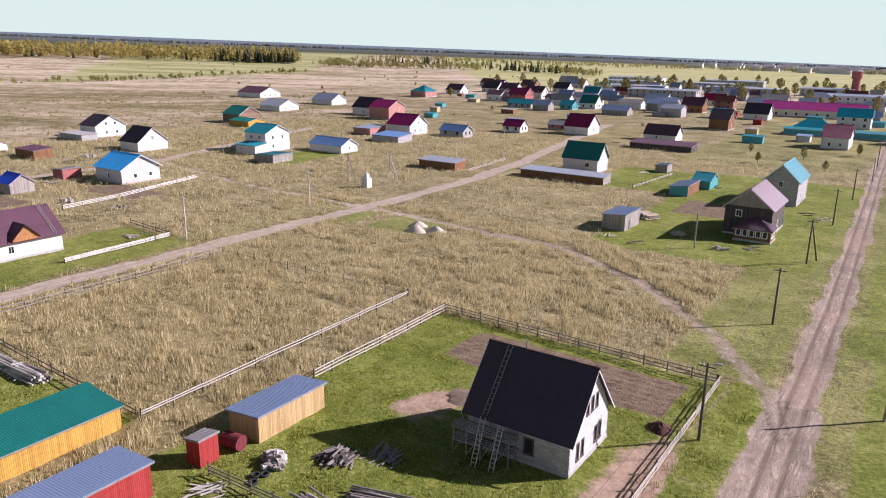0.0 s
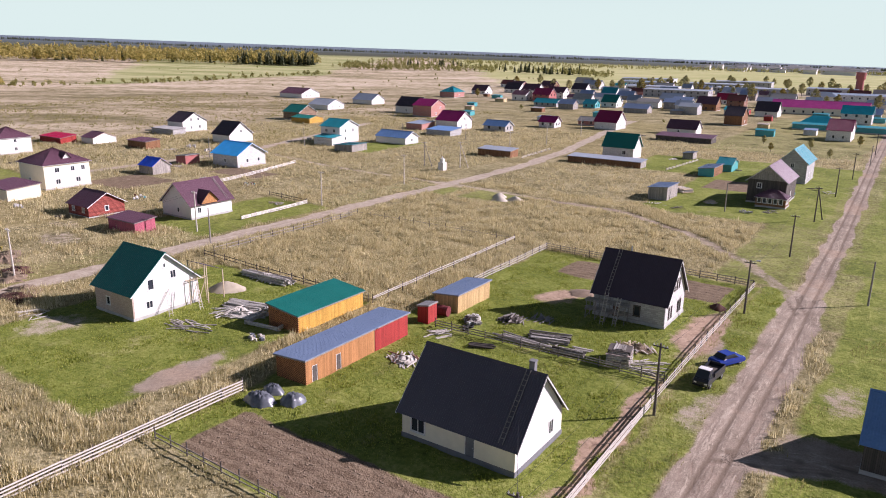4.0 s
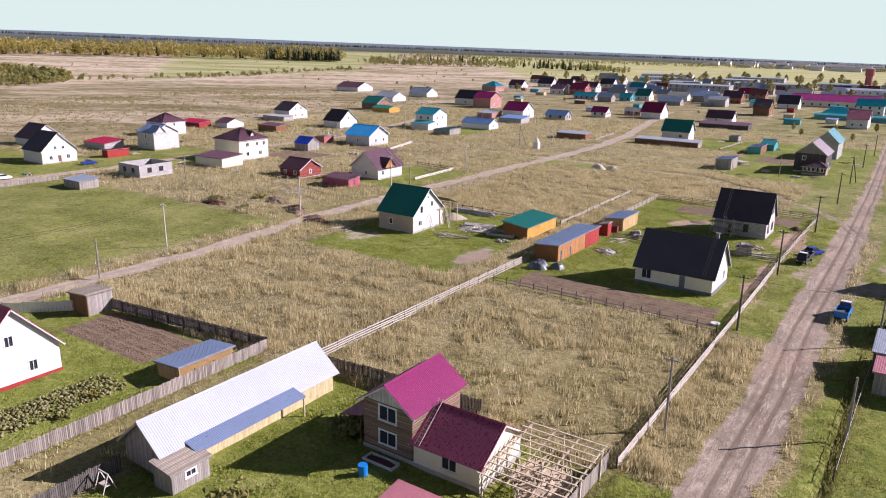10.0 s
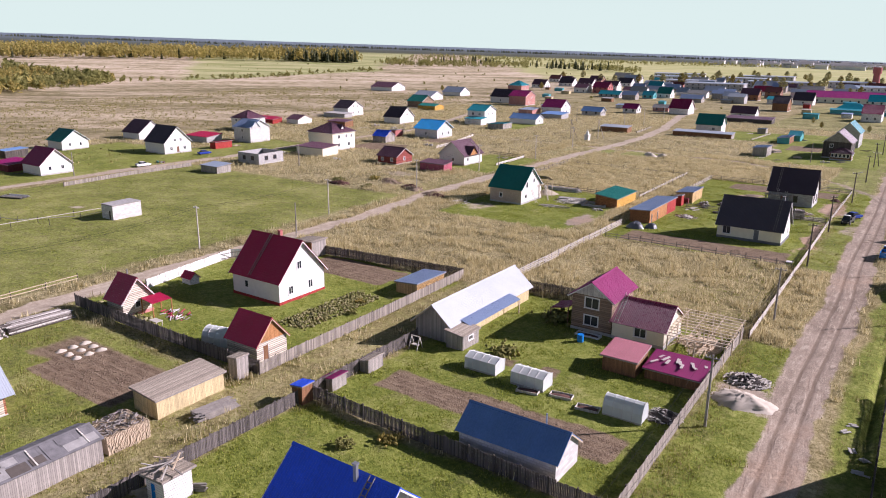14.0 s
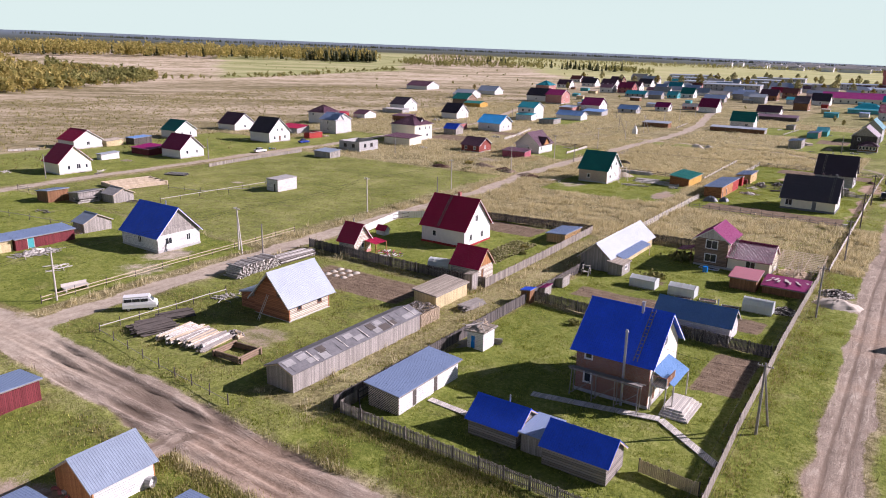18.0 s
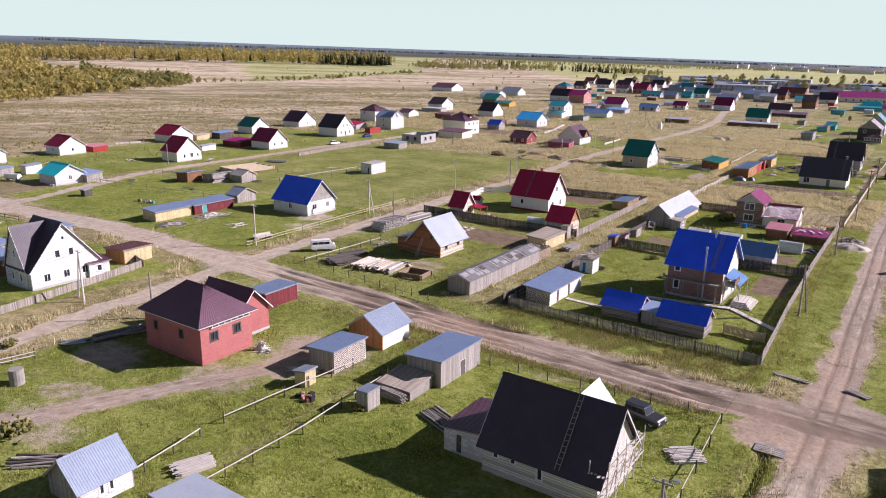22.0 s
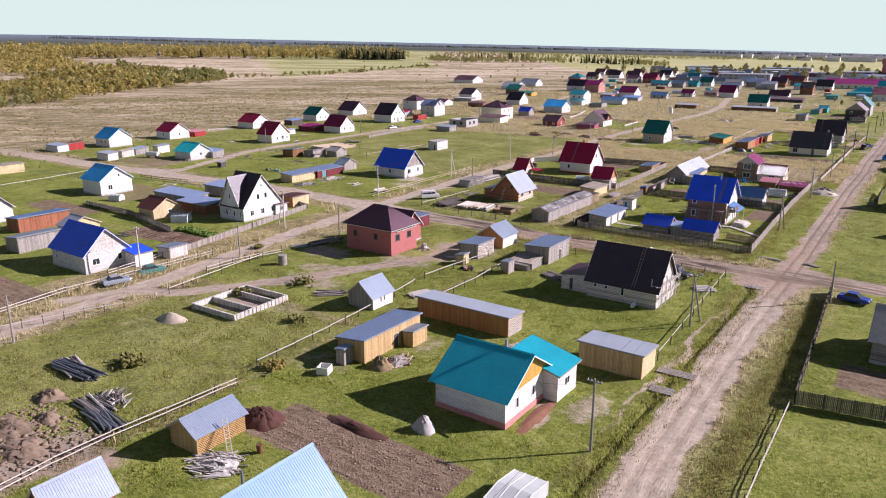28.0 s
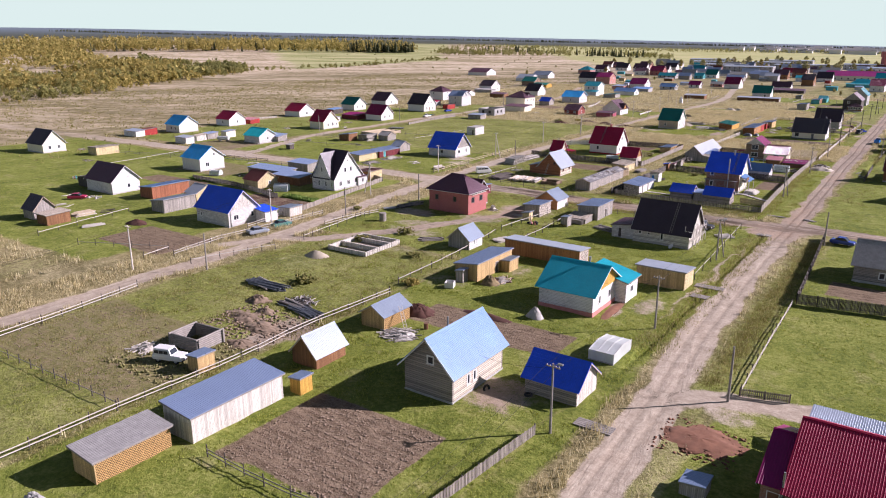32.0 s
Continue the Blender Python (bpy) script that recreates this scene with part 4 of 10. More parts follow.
def building(label, nx, ny, w, d, eave, ridge, style, wall, roof, wins="", doors="", name="house", category="house", rot=0.0, over=0.45, high="E", base="concrete", base_h=0.35, walls=None,
             rib=0.22, chimney=None, ladder=None, group="", trim="whitepaint", doorpane="brownpaint", gable=None, thick=0.22, no_roof=False, frame="whitepaint", far=False):
    """A house or shed whose near corner (largest x, least y) stands at nx, ny. Openings: "E:u,z,w,h" with u from 0 to 1 along the side."""
    r = radians(rot)
    cx, cy = nx + (-w / 2) * math.cos(r) - (d / 2) * math.sin(r), ny + (-w / 2) * math.sin(r) + (d / 2) * math.cos(r)
    ob = thing(name, label, category, cx, cy, ground_z(cx, cy), rot, group)
    holes = {s: [] for s in SIDES}
    for kind, text in (("window", wins), ("door", doors)):
        for row in filter(None, text.split()):
            side, nums = row.split(":")
            u, z, ww, hh = map(float, nums.split(","))
            L = w if side in "SN" else d
            x0 = min(max(u * L - ww / 2, 0.12), L - ww - 0.12)
            holes[side].append((x0, x0 + ww, z, z + hh, kind))
    for side, put in SIDES.items():
        m, L = put(w, d)
        mesh = Mesh()
        prof = side_profile(style, side, w, d, eave, ridge, high)
        inset = thick if side in "EW" else 0.0
        wall_panel(mesh, L, prof, [h[:4] for h in holes[side]], thick)
        if inset:      # the short walls stand between the long ones
            mesh.v = [(min(max(x, thick), L - thick) if 0.0 in (x,) or abs(x - L) < 1e-6 else x, y, z) for x, y, z in mesh.v]
        mat = (walls or {}).get(side, wall)
        part("wall", turned(mesh.weld(), m), mat, ob)
        if gable and len(prof) == 3:
            g = Mesh()
            k = (ridge - eave) / (L / 2)
            g.hexa([(0.05, -0.03, eave), (L - 0.05, -0.03, eave), (L - 0.05, 0, eave), (0.05, 0, eave), (L / 2 - 0.02, -0.03, ridge - 0.08), (L / 2 + 0.02, -0.03, ridge - 0.08), (L / 2 + 0.02, 0, ridge - 0.08), (L / 2 - 0.02, 0, ridge - 0.08)])
            if not any(h[3] > eave for h in holes[side]):
                part("gable", turned(g, m), gable, ob)
        for x0, x1, z0, z1, kind in holes[side]:
            opening(ob, m, x0, x1, z0, z1, kind, frame, "glass" if kind == "window" else doorpane, far)
    if base_h:
        e = 0.06
        b = Mesh()
        for x0, x1, y0, y1 in ((-w / 2 - e, w / 2 + e, -d / 2 - e, -d / 2), (-w / 2 - e, w / 2 + e, d / 2, d / 2 + e), (-w / 2 - e, -w / 2, -d / 2, d / 2), (w / 2, w / 2 + e, -d / 2, d / 2)):
            b.box(x0, x1, y0, y1, -0.3, base_h)
        part("foundation", b, base, ob)
    if no_roof:
        return ob
    o = over
    rise = 0.028 if roof in ("r_satin", "r_gloss") else 0.014      # deeper ribs on the glossy sheets, so that their sides catch the sun's glint
    if style in ("gx", "gy"):
        half, run = (d / 2, w / 2) if style == "gx" else (w / 2, d / 2)
        k = (ridge - eave) / half
        ze, zr = eave - k * o + 0.06, ridge + 0.06
        tx = (lambda x, y, z: (x, y, z)) if style == "gx" else (lambda x, y, z: (-y, x, z))
        part("roof_slope", sheet_slope(tx(-run - o, -half - o, ze), tx(run + o, -half - o, ze), tx(run + o, 0, zr), tx(-run - o, 0, zr), rib, rise), roof, ob)
        part("roof_slope", sheet_slope(tx(run + o, half + o, ze), tx(-run - o, half + o, ze), tx(-run - o, 0, zr), tx(run + o, 0, zr), rib, rise), roof, ob)
        cap = Mesh()
        for s in (-1, 1):
            cap.hexa([tx(-run - o, 0, zr + 0.05), tx(run + o, 0, zr + 0.05), tx(run + o, s * 0.18, zr + 0.05 - k * 0.18), tx(-run - o, s * 0.18, zr + 0.05 - k * 0.18), tx(-run - o, 0, zr + 0.075), tx(run + o, 0, zr + 0.075), tx(run + o, s * 0.18, zr + 0.075 - k * 0.18), tx(-run - o, s * 0.18, zr + 0.075 - k * 0.18)])
        part("ridge_cap", cap, roof, ob)
        for e in (-1, 1):
            f = Mesh()
            for s in (-1, 1):
                f.beam(tx(e * (run + o - 0.03), s * (half + o), ze - 0.12), tx(e * (run + o - 0.03), 0, zr - 0.12), 0.04, 0.18)
            part("bargeboard", f, trim, ob)
        if ladder is not None:
            u, s = ladder
            lm = Mesh()
            y0, y1 = s * (half + o * 0.6), s * 0.1
            z0, z1 = eave - k * o * 0.6 + 0.2, ridge - k * 0.1 + 0.2
            for q in (-0.2, 0.2):
                lm.beam(tx(u * run + q, y0, z0), tx(u * run + q, y1, z1), 0.06)
            n = int((half + o) * 3)
            for i in range(1, n):
                t = i / n
                lm.beam(tx(u * run - 0.2, y0 + (y1 - y0) * t, z0 + (z1 - z0) * t), tx(u * run + 0.2, y0 + (y1 - y0) * t, z0 + (z1 - z0) * t), 0.05)
            part("roof_ladder", lm, "oldtimber", ob, "narrow ladder lying on the roof")
        if chimney is not None:
            u, v, mat, size = chimney
            px, py, pz = tx(u * run, v * half, 0)
            top = ridge + 0.75
            c = Mesh()
            low = ridge - abs(v) * half * k - 0.3
            if size < 0.25:
                c.tube((px, py, low), (px, py, top), size / 2, size / 2, 8)
            else:
                c.box(px - size / 2, px + size / 2, py - size / 2, py + size / 2, low, top)
                c.box(px - size / 2 - 0.05, px + size / 2 + 0.05, py - size / 2 - 0.05, py + size / 2 + 0.05, top, top + 0.1)
            part("chimney", c, mat, ob)
    elif style == "mono":
        z = {"E": (0, 1, 1, 0), "W": (1, 0, 0, 1), "S": (1, 1, 0, 0), "N": (0, 0, 1, 1)}[high]
        kx = (ridge - eave) / (w if high in "EW" else d) * o
        hgt = [(ridge + kx if q else eave - kx) + 0.06 for q in z]
        P = [(-w / 2 - o, -d / 2 - o, hgt[0]), (w / 2 + o, -d / 2 - o, hgt[1]), (w / 2 + o, d / 2 + o, hgt[2]), (-w / 2 - o, d / 2 + o, hgt[3])]
        P = P[1:] + P[:1] if high in "EW" else P
        part("roof_sheet", sheet_slope(*P, rib, 0.014, 0.06), roof, ob)
        f = Mesh()
        Q = [(-w / 2 - o, -d / 2 - o, hgt[0]), (w / 2 + o, -d / 2 - o, hgt[1]), (w / 2 + o, d / 2 + o, hgt[2]), (-w / 2 - o, d / 2 + o, hgt[3])]
        for a, b in zip(Q, Q[1:] + Q[:1]):
            f.beam(Vector(a) - Vector((0, 0, 0.13)), Vector(b) - Vector((0, 0, 0.13)), 0.04, 0.13)
        part("fascia", f, trim, ob)
    elif style == "hip":
        half, long_x = min(w, d) / 2, w >= d
        rl = abs(w - d) / 2
        e = [(-w / 2 - o, -d / 2 - o), (w / 2 + o, -d / 2 - o), (w / 2 + o, d / 2 + o), (-w / 2 - o, d / 2 + o)]
        ra, rb = ((-rl, 0), (rl, 0)) if long_x else ((0, -rl), (0, rl))
        ends = ((ra, rb), (rb, rb), (rb, ra), (ra, ra)) if long_x else ((ra, ra), (ra, rb), (rb, rb), (rb, ra))
        k = (ridge - eave) / half
        for i in range(4):
            a, b = e[i], e[(i + 1) % 4]
            c, c2 = ends[i]
            part("roof_slope", sheet_slope((*a, eave - k * o + 0.06), (*b, eave - k * o + 0.06), (*c2, ridge + 0.06), (*c, ridge + 0.06), rib), roof, ob)
        so = Mesh().box(-w / 2 - o + 0.02, w / 2 + o - 0.02, -d / 2 - o + 0.02, d / 2 + o - 0.02, eave - k * o - 0.1, eave - k * o - 0.03)
        part("soffit", so, trim, ob)
    return ob


def shed(label, nx, ny, w, d, low, top, wall, roof, high="E", name="shed", **kw):
    kw.setdefault("over", 0.25)
    kw.setdefault("base_h", 0)
    kw.setdefault("thick", 0.1)
    kw.setdefault("trim", "oldtimber")
    kw.setdefault("category", "shed")
    return building(label, nx, ny, w, d, low, top, "mono", wall, roof, high=high, name=name, **kw)


def small_barn(label, nx, ny, w, d, eave, ridge, style, wall, roof, wins="", doors="", **kw):
    for k, v in dict(over=0.3, base_h=0, thick=0.12, trim="timber", category="shed", name="shed").items():
        kw.setdefault(k, v)
    return building(label, nx, ny, w, d, eave, ridge, style, wall, roof, wins, doors, **kw)


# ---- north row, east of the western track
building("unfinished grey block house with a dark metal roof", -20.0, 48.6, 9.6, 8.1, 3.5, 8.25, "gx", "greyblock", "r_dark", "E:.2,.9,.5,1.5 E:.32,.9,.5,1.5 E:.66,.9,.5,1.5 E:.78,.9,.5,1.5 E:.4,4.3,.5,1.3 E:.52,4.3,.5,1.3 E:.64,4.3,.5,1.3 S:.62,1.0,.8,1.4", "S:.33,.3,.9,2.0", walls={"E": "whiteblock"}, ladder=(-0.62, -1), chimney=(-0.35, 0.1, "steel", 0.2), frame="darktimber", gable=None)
building("cream plastered cottage with a dark metal roof", -19.4, 8.5, 11.6, 8.8, 2.9, 7.6, "gx", "cream", "r_satin", "S:.15,.9,1.5,1.5 E:.75,1.0,.9,1.4", "S:.62,.25,1.0,2.1", doorpane="darkbase", base="darkbase", base_h=0.45, ladder=(0.78, -1), walls={"E": "plaster"}, chimney=(0.8, 0.1, "darkbase", 0.5))
building("two-storey white house with a dark green metal roof", -75.9, 11.0, 8.3, 10.0, 3.7, 8.05, "gx", "plaster", "r_pine", "E:.24,1.1,1.0,1.0 E:.62,4.3,.9,1.1 E:.28,3.5,.9,1.4 S:.35,1.2,.8,1.1 E:.5,6.0,.4,.6", walls={"S": "tanbrick"}, rib=0.35)
shed("long yellow board shed with a green metal roof", -56.3, 20.5, 5.2, 12.2, 2.9, 2.3, "yellow", "r_pine", high="E", walls={"S": "latorange"})
shed("long brown board shed under a blue-grey metal roof", -45.2, 10.6, 4.3, 11.2, 2.6, 2.9, "brownwood", "r_blue", walls={"S": "latorange", "E": "orange"}, doors="E:.12,0,.8,1.9 E:.45,0,.8,1.9", doorpane="darktimber")
shed("red board end of a long shed under a blue-grey roof", -45.2, 21.9, 4.3, 6.2, 2.6, 2.9, "redwood", "r_blue")
shed("tan board shed with a blue-grey metal roof", -44.3, 38.0, 3.8, 8.2, 2.2, 2.6, "fresh", "r_blue")
shed("small red board outhouse with a grey sheet roof", -45.3, 32.6, 1.7, 1.9, 2.2, 2.5, "redwood", "r_slate", name="outhouse", category="outhouse", over=0.12)
# ---- yards south of the dry field
building("white two-storey house with a crimson metal roof", -70.3, -69.4, 9.6, 9.0, 3.6, 8.5, "gx", "plaster", "r_crimson", "E:.25,1.1,.9,1.2 E:.68,1.1,.9,1.2 E:.45,4.4,.9,1.2 S:.3,1.4,.8,1.1", base="redwood", base_h=0.4, ladder=(-0.2, -1), chimney=(0.1, 0.05, "redbrick", 0.5))
building("small log bath house with a crimson roof", -83.0, -85.1, 3.6, 4.4, 2.5, 5.2, "gx", "logpale", "r_crimson", "E:.5,1.0,.8,.9", name="bath_house", category="bath house", base="pinkbase", over=0.4, chimney=(-0.2, 0.1, "steel", 0.2))
small_barn("small log shed with a crimson roof and board gable", -58.0, -84.4, 5.1, 4.6, 2.3, 4.9, "gx", "logpale", "r_cherry", doors="E:.3,0,.9,1.9", gable="orange", doorpane="brownwood")
shed("straw-coloured board shed with a weathered board roof", -55.9, -98.8, 3.8, 8.0, 2.4, 2.1, "straw", "r_wood")
shed("small board shed with a lattice side and blue-grey roof", -57.0, -55.1, 3.8, 7.0, 1.7, 2.0, "fresh", "r_blue", walls={"E": "lattan"})
shed("grey board shed in the corner of a fence", -83.3, -49.8, 4.1, 3.5, 2.6, 3.0, "grey", "r_wood", walls={"S": "brownwood"})
small_barn("long pale board barn with a galvanised roof", -43.2, -66.6, 5.4, 20.0, 2.3, 4.6, "gy", "straw", "r_white", walls={"S": "grey", "E": "straw"}, over=0.5)
building("brown log house with a magenta metal roof", -28.2, -52.9, 5.4, 7.4, 4.9, 6.8, "gy", "logbrown", "r_magenta", "S:.5,.9,1.9,1.35 S:.5,3.2,1.9,1.45", over=0.5, gable="palewood", base="concrete")
building("cream boarded wing with a glossy wine-red metal roof", -21.4, -53.0, 6.6, 7.0, 2.4, 4.6, "gx", "cream", "r_gloss", "S:.55,.9,1.5,1.2", over=0.35, base_h=0.4)
shed("open lean-to with a rose sheet roof over firewood", -21.4, -62.5, 3.9, 4.0, 1.9, 2.4, "brownwood", "r_rose", high="N")
shed("low firewood store covered with magenta sheets", -14.6, -61.8, 6.0, 4.2, 1.3, 1.8, "brownwood", "r_magenta", high="N")
small_barn("white shed with a denim-blue ribbed metal roof", -19.5, -86.4, 9.6, 4.4, 2.2, 3.9, "gx", "whiteblock", "r_denim", chimney=(0.5, 0.3, "steel", 0.15))
building("half-finished two-storey block house with a cobalt roof", -21.9, -109.5, 8.0, 9.0, 5.2, 9.2, "gx", "loggrey", "r_cobalt", "S:.17,1.2,.8,1.3 S:.17,3.9,.8,1.0 E:.5,5.6,.9,1.2", "E:.2,.4,.9,2.0", over=0.6, chimney=(0.35, -0.1, "steel", 0.25), walls={"E": "cream", "S": "brownbrick"}, ladder=(0.62, -1))
shed("white lattice shed with a sky-blue sheet roof", -41.6, -125.5, 3.9, 10.7, 2.5, 2.2, "siding", "r_blue", walls={"S": "latpale"}, doors="E:.25,0,.8,1.9 E:.6,0,.8,1.9", doorpane="darktimber", over=0.35)
small_barn("log shed with a cobalt tile roof", -29.0, -124.2, 5.2, 4.4, 1.7, 3.2, "gx", "loggrey", "r_cobalt", chimney=(0.2, 0.1, "steel", 0.15))
shed("narrow passage roofed with pale blue sheet", -26.2, -124.0, 2.4, 3.6, 1.9, 2.1, "grey", "r_blue", high="N")
small_barn("grey board shed with a cobalt tile roof", -20.0, -124.9, 6.0, 3.9, 2.0, 3.5, "gx", "loggrey", "r_cobalt")
long_shed = small_barn("long weathered board shed with a patched felt roof", -53.4, -128.4, 4.0, 22.5, 2.2, 2.9, "gy", "grey", "r_felt", over=0.2, rib=0.9)
rnd = random.Random(19)
for i in range(30):          # overlapping sheets of old felt, and a few battens
    u, v = -11.0 + 22.0 * (i // 2 + rnd.uniform(0.2, 0.8)) / 15, (0.55 if i % 2 else 1.45) + rnd.uniform(-0.15, 0.15)
    a, b = rnd.uniform(0.5, 0.8), rnd.uniform(0.35, 0.6)
    lift = lambda px, py, up: (px, py, 2.9 - 0.35 * px + 0.085 + up)
    if i % 6 == 5:
        part("batten", Mesh().beam(lift(0.1, u, 0.05), lift(2.0, u, 0.05), 0.12, 0.04), "palewood", long_shed)
    else:
        c = [(v - b, u - a), (v + b, u - a), (v + b, u + a), (v - b, u + a)]
        part("felt_patch", Mesh().hexa([lift(*p, 0.004 * (i % 3)) for p in c] + [lift(*p, 0.02 + 0.006 * (i % 3)) for p in c]), ("r_slate", "r_felt", "darktimber")[rnd.randrange(3)], long_shed)
building("new red log house with a galvanised roof", -68.7, -114.3, 6.6, 7.6, 2.8, 6.3, "gy", "logred", "r_pale", "S:.72,3.1,.6,.7 E:.25,1.2,.7,.8 E:.75,1.2,.7,.8", over=0.7, base_h=0.08, walls={"E": "logpale"}, frame="brownpaint")
shed("lean-to porch with a galvanised roof", -75.4, -113.8, 3.2, 5.0, 2.3, 2.9, "logred", "r_galv", high="E")
# ---- west of the western track
building("white house with a cobalt metal roof", -110.6, -105.0, 10.6, 8.7, 3.0, 7.4, "gx", "siding", "r_cobalt", "S:.5,1.1,1.0,1.2 E:.25,1.2,1.4,1.2 E:.72,1.2,.9,1.2", gable="grey", base_h=0.4, chimney=(0.3, 0.1, "steel", 0.2))
shed("straw board shed with a blue-grey sheet roof", -131.2, -128.4, 4.4, 9.0, 2.4, 2.1, "straw", "r_blue")
shed("red-brown board shed with a blue-grey sheet roof", -130.6, -119.2, 4.4, 10.5, 2.4, 2.1, "maroon", "r_blue", doors="E:.25,0,1.2,1.9", doorpane="tealpaint")
small_barn("grey board shed with a galvanised roof", -133.0, -105.5, 3.8, 5.6, 2.0, 3.4, "gx", "grey", "r_galv")
shed("brown board shed with a blue-grey roof", -165.7, -95.2, 4.8, 4.8, 2.3, 2.8, "brownwood", "r_blue")
small_barn("grey shed with a sheet roof", -154.0, -86.5, 4.5, 5.0, 2.0, 3.2, "gx", "grey", "r_slate")
shed("low grey shed with a slate sheet roof", -160.5, -91.0, 4.2, 6.0, 1.9, 2.4, "grey", "r_slate")
building("white house with a crimson metal roof", -198.3, -75.0, 8.0, 9.2, 3.4, 7.6, "gx", "cream", "r_crimson", "E:.6,1.1,1.2,1.4 E:.85,1.2,.7,1.0 E:.3,1.1,.8,1.2")
building("white cottage with a crimson metal roof", -242.6, -46.0, 10.0, 10.0, 3.0, 6.2, "gx", "plaster", "r_crimson", "E:.5,1.1,1.2,1.2")
building("white house with a green metal roof", -242.8, -6.0, 9.0, 9.4, 3.2, 6.6, "gx", "plaster", "r_pine", "E:.3,1.2,.8,1.1 E:.7,1.2,.8,1.1")
building("white house with a wine-dark roof", -199.4, -35.7, 9.5, 8.9, 3.0, 7.0, "gx", "plaster", "r_wine", "E:.3,1.2,.9,1.1 E:.7,1.2,.9,1.1")
building("broad white house with a dark hipped roof", -208.2, 9.5, 10.5, 10.3, 3.9, 8.8, "gx", "plaster", "r_dark", "E:.25,1.0,1.0,1.2 E:.75,1.0,1.0,1.2 E:.4,3.9,.9,1.0 E:.62,3.9,.9,1.0", "E:.5,.2,1.1,2.0")
building("house with a plum mansard roof", -248.0, 26.5, 10.5, 11.0, 2.8, 7.0, "gx", "plaster", "r_plum", "E:.5,1.0,1.0,1.2")
shed("low shed roofed with magenta sheets", -212.5, -38.1, 9.5, 6.9, 2.0, 2.6, "maroon", "r_magenta", high="N")
shed("small white block store with a flat roof", -135.8, -53.8, 4.0, 6.5, 3.0, 3.1, "whiteblock", "r_slate", high="N", doors="S:.7,0,.8,2.0", doorpane="darktimber", over=0.05)
shed("grey board shed on the field's edge", -164.6, -4.4, 7.0, 4.9, 2.0, 2.4, "grey", "r_galv", high="N")
shed("long red metal store beside a track", -206.5, 28.6, 3.0, 7.2, 2.2, 2.4, "redwood", "r_crimson")
shed("long red shed with a crimson roof", -222.0, 37.0, 12.0, 7.0, 2.2, 3.0, "greyblock", "r_crimson", high="N")
building("cream two-storey house with a plum hipped roof", -171.0, 50.0, 11.5, 11.5, 6.3, 9.4, "hip", "cream", "r_plum", "S:.4,1.2,.9,1.3 E:.28,1.2,1.2,1.2 E:.72,1.2,1.2,1.2 E:.28,4.0,1.2,1.2 E:.62,4.0,1.0,1.2 E:.85,4.0,1.0,1.2", over=0.5)
shed("low block garage with a plum sheet roof", -164.4, 38.0, 12.0, 7.5, 2.7, 3.3, "cream", "r_plum", high="N")
building("white two-storey house with a grey-blue roof", -209.7, 47.2, 9.0, 9.5, 5.7, 8.2, "gx", "whiteblock", "r_blue", "S:.5,1.2,.8,1.2 S:.5,3.8,.8,1.2")
building("white two-storey house with a plum hipped roof", -240.0, 72.0, 10.0, 10.0, 5.4, 8.4, "hip", "plaster", "r_plum", "S:.3,3.6,.9,1.1 E:.5,3.6,.9,1.1 E:.5,1.0,.9,1.1")
building("white house with a plum roof and a wooden dormer", -117.7, 51.4, 9.3, 10.3, 3.2, 7.1, "gy", "plaster", "r_plum", "S:.55,1.1,.7,1.0 E:.2,1.1,.9,1.2", over=0.55, ladder=(0.78, -1))
building("small red house with a plum roof", -135.1, 39.8, 7.4, 8.0, 2.5, 4.8, "gx", "logmaroon", "r_plum", "E:.5,1.0,.8,1.0 S:.25,.9,.9,1.0 S:.75,.9,.9,1.0", base_h=0.2)
shed("dark red shed with a grey sheet roof", -115.8, 37.5, 8.6, 4.3, 2.2, 2.7, "pinkwood", "r_plum", high="N")
small_barn("small shed with a cobalt roof", -171.4, 79.5, 6.2, 5.6, 2.4, 4.3, "gx", "grey", "r_cobalt")
shed("small red brick store with a slate roof", -180.0, 96.5, 4.5, 5.0, 2.3, 2.7, "redbrick", "r_slate")
shed("wide brown board shed with a plum roof", -218.9, 109.5, 10.5, 5.6, 2.5, 3.0, "brownwood", "r_plum", high="N")
shed("long red shed with a red roof", -254.0, 99.0, 14.0, 6.0, 2.0, 2.8, "redwood", "r_crimson", high="N")
small_barn("white shed with a brown roof", -244.0, 105.4, 7.5, 8.9, 2.2, 3.9, "gx", "plaster", "r_plum")
building("white house with a sky-blue metal roof", -163.3, 102.0, 11.0, 10.7, 3.8, 6.8, "gx", "whiteblock", "r_azure", "E:.35,1.2,.9,1.1 E:.75,1.2,.9,1.1 S:.5,1.2,.8,1.1", over=0.6)
building("white two-storey house with a dark roof", -252.8, 149.6, 10.0, 12.0, 4.3, 7.8, "gx", "plaster", "r_dark", "E:.35,1.2,.9,1.2 E:.35,4.4,.9,1.1 E:.7,1.2,.9,1.2 E:.65,4.4,.9,1.1")
shed("low concrete store beside a house", -247.5, 141.0, 14.0, 6.0, 2.2, 2.5, "greyblock", "r_slate", high="N")
building("white house with a dark roof", -209.6, 137.6, 9.5, 11.0, 3.2, 7.5, "gx", "plaster", "r_dark", "E:.5,3.6,.9,1.1")
building("three-storey white house with a teal roof", -178.2, 162.6, 9.5, 10.5, 6.2, 8.6, "gx", "plaster", "r_teal", "E:.3,1.2,.8,1.2 E:.3,4.0,.8,1.2 E:.7,4.0,.8,1.2 S:.3,4.0,1.2,1.2 S:.7,4.0,1.2,1.2")
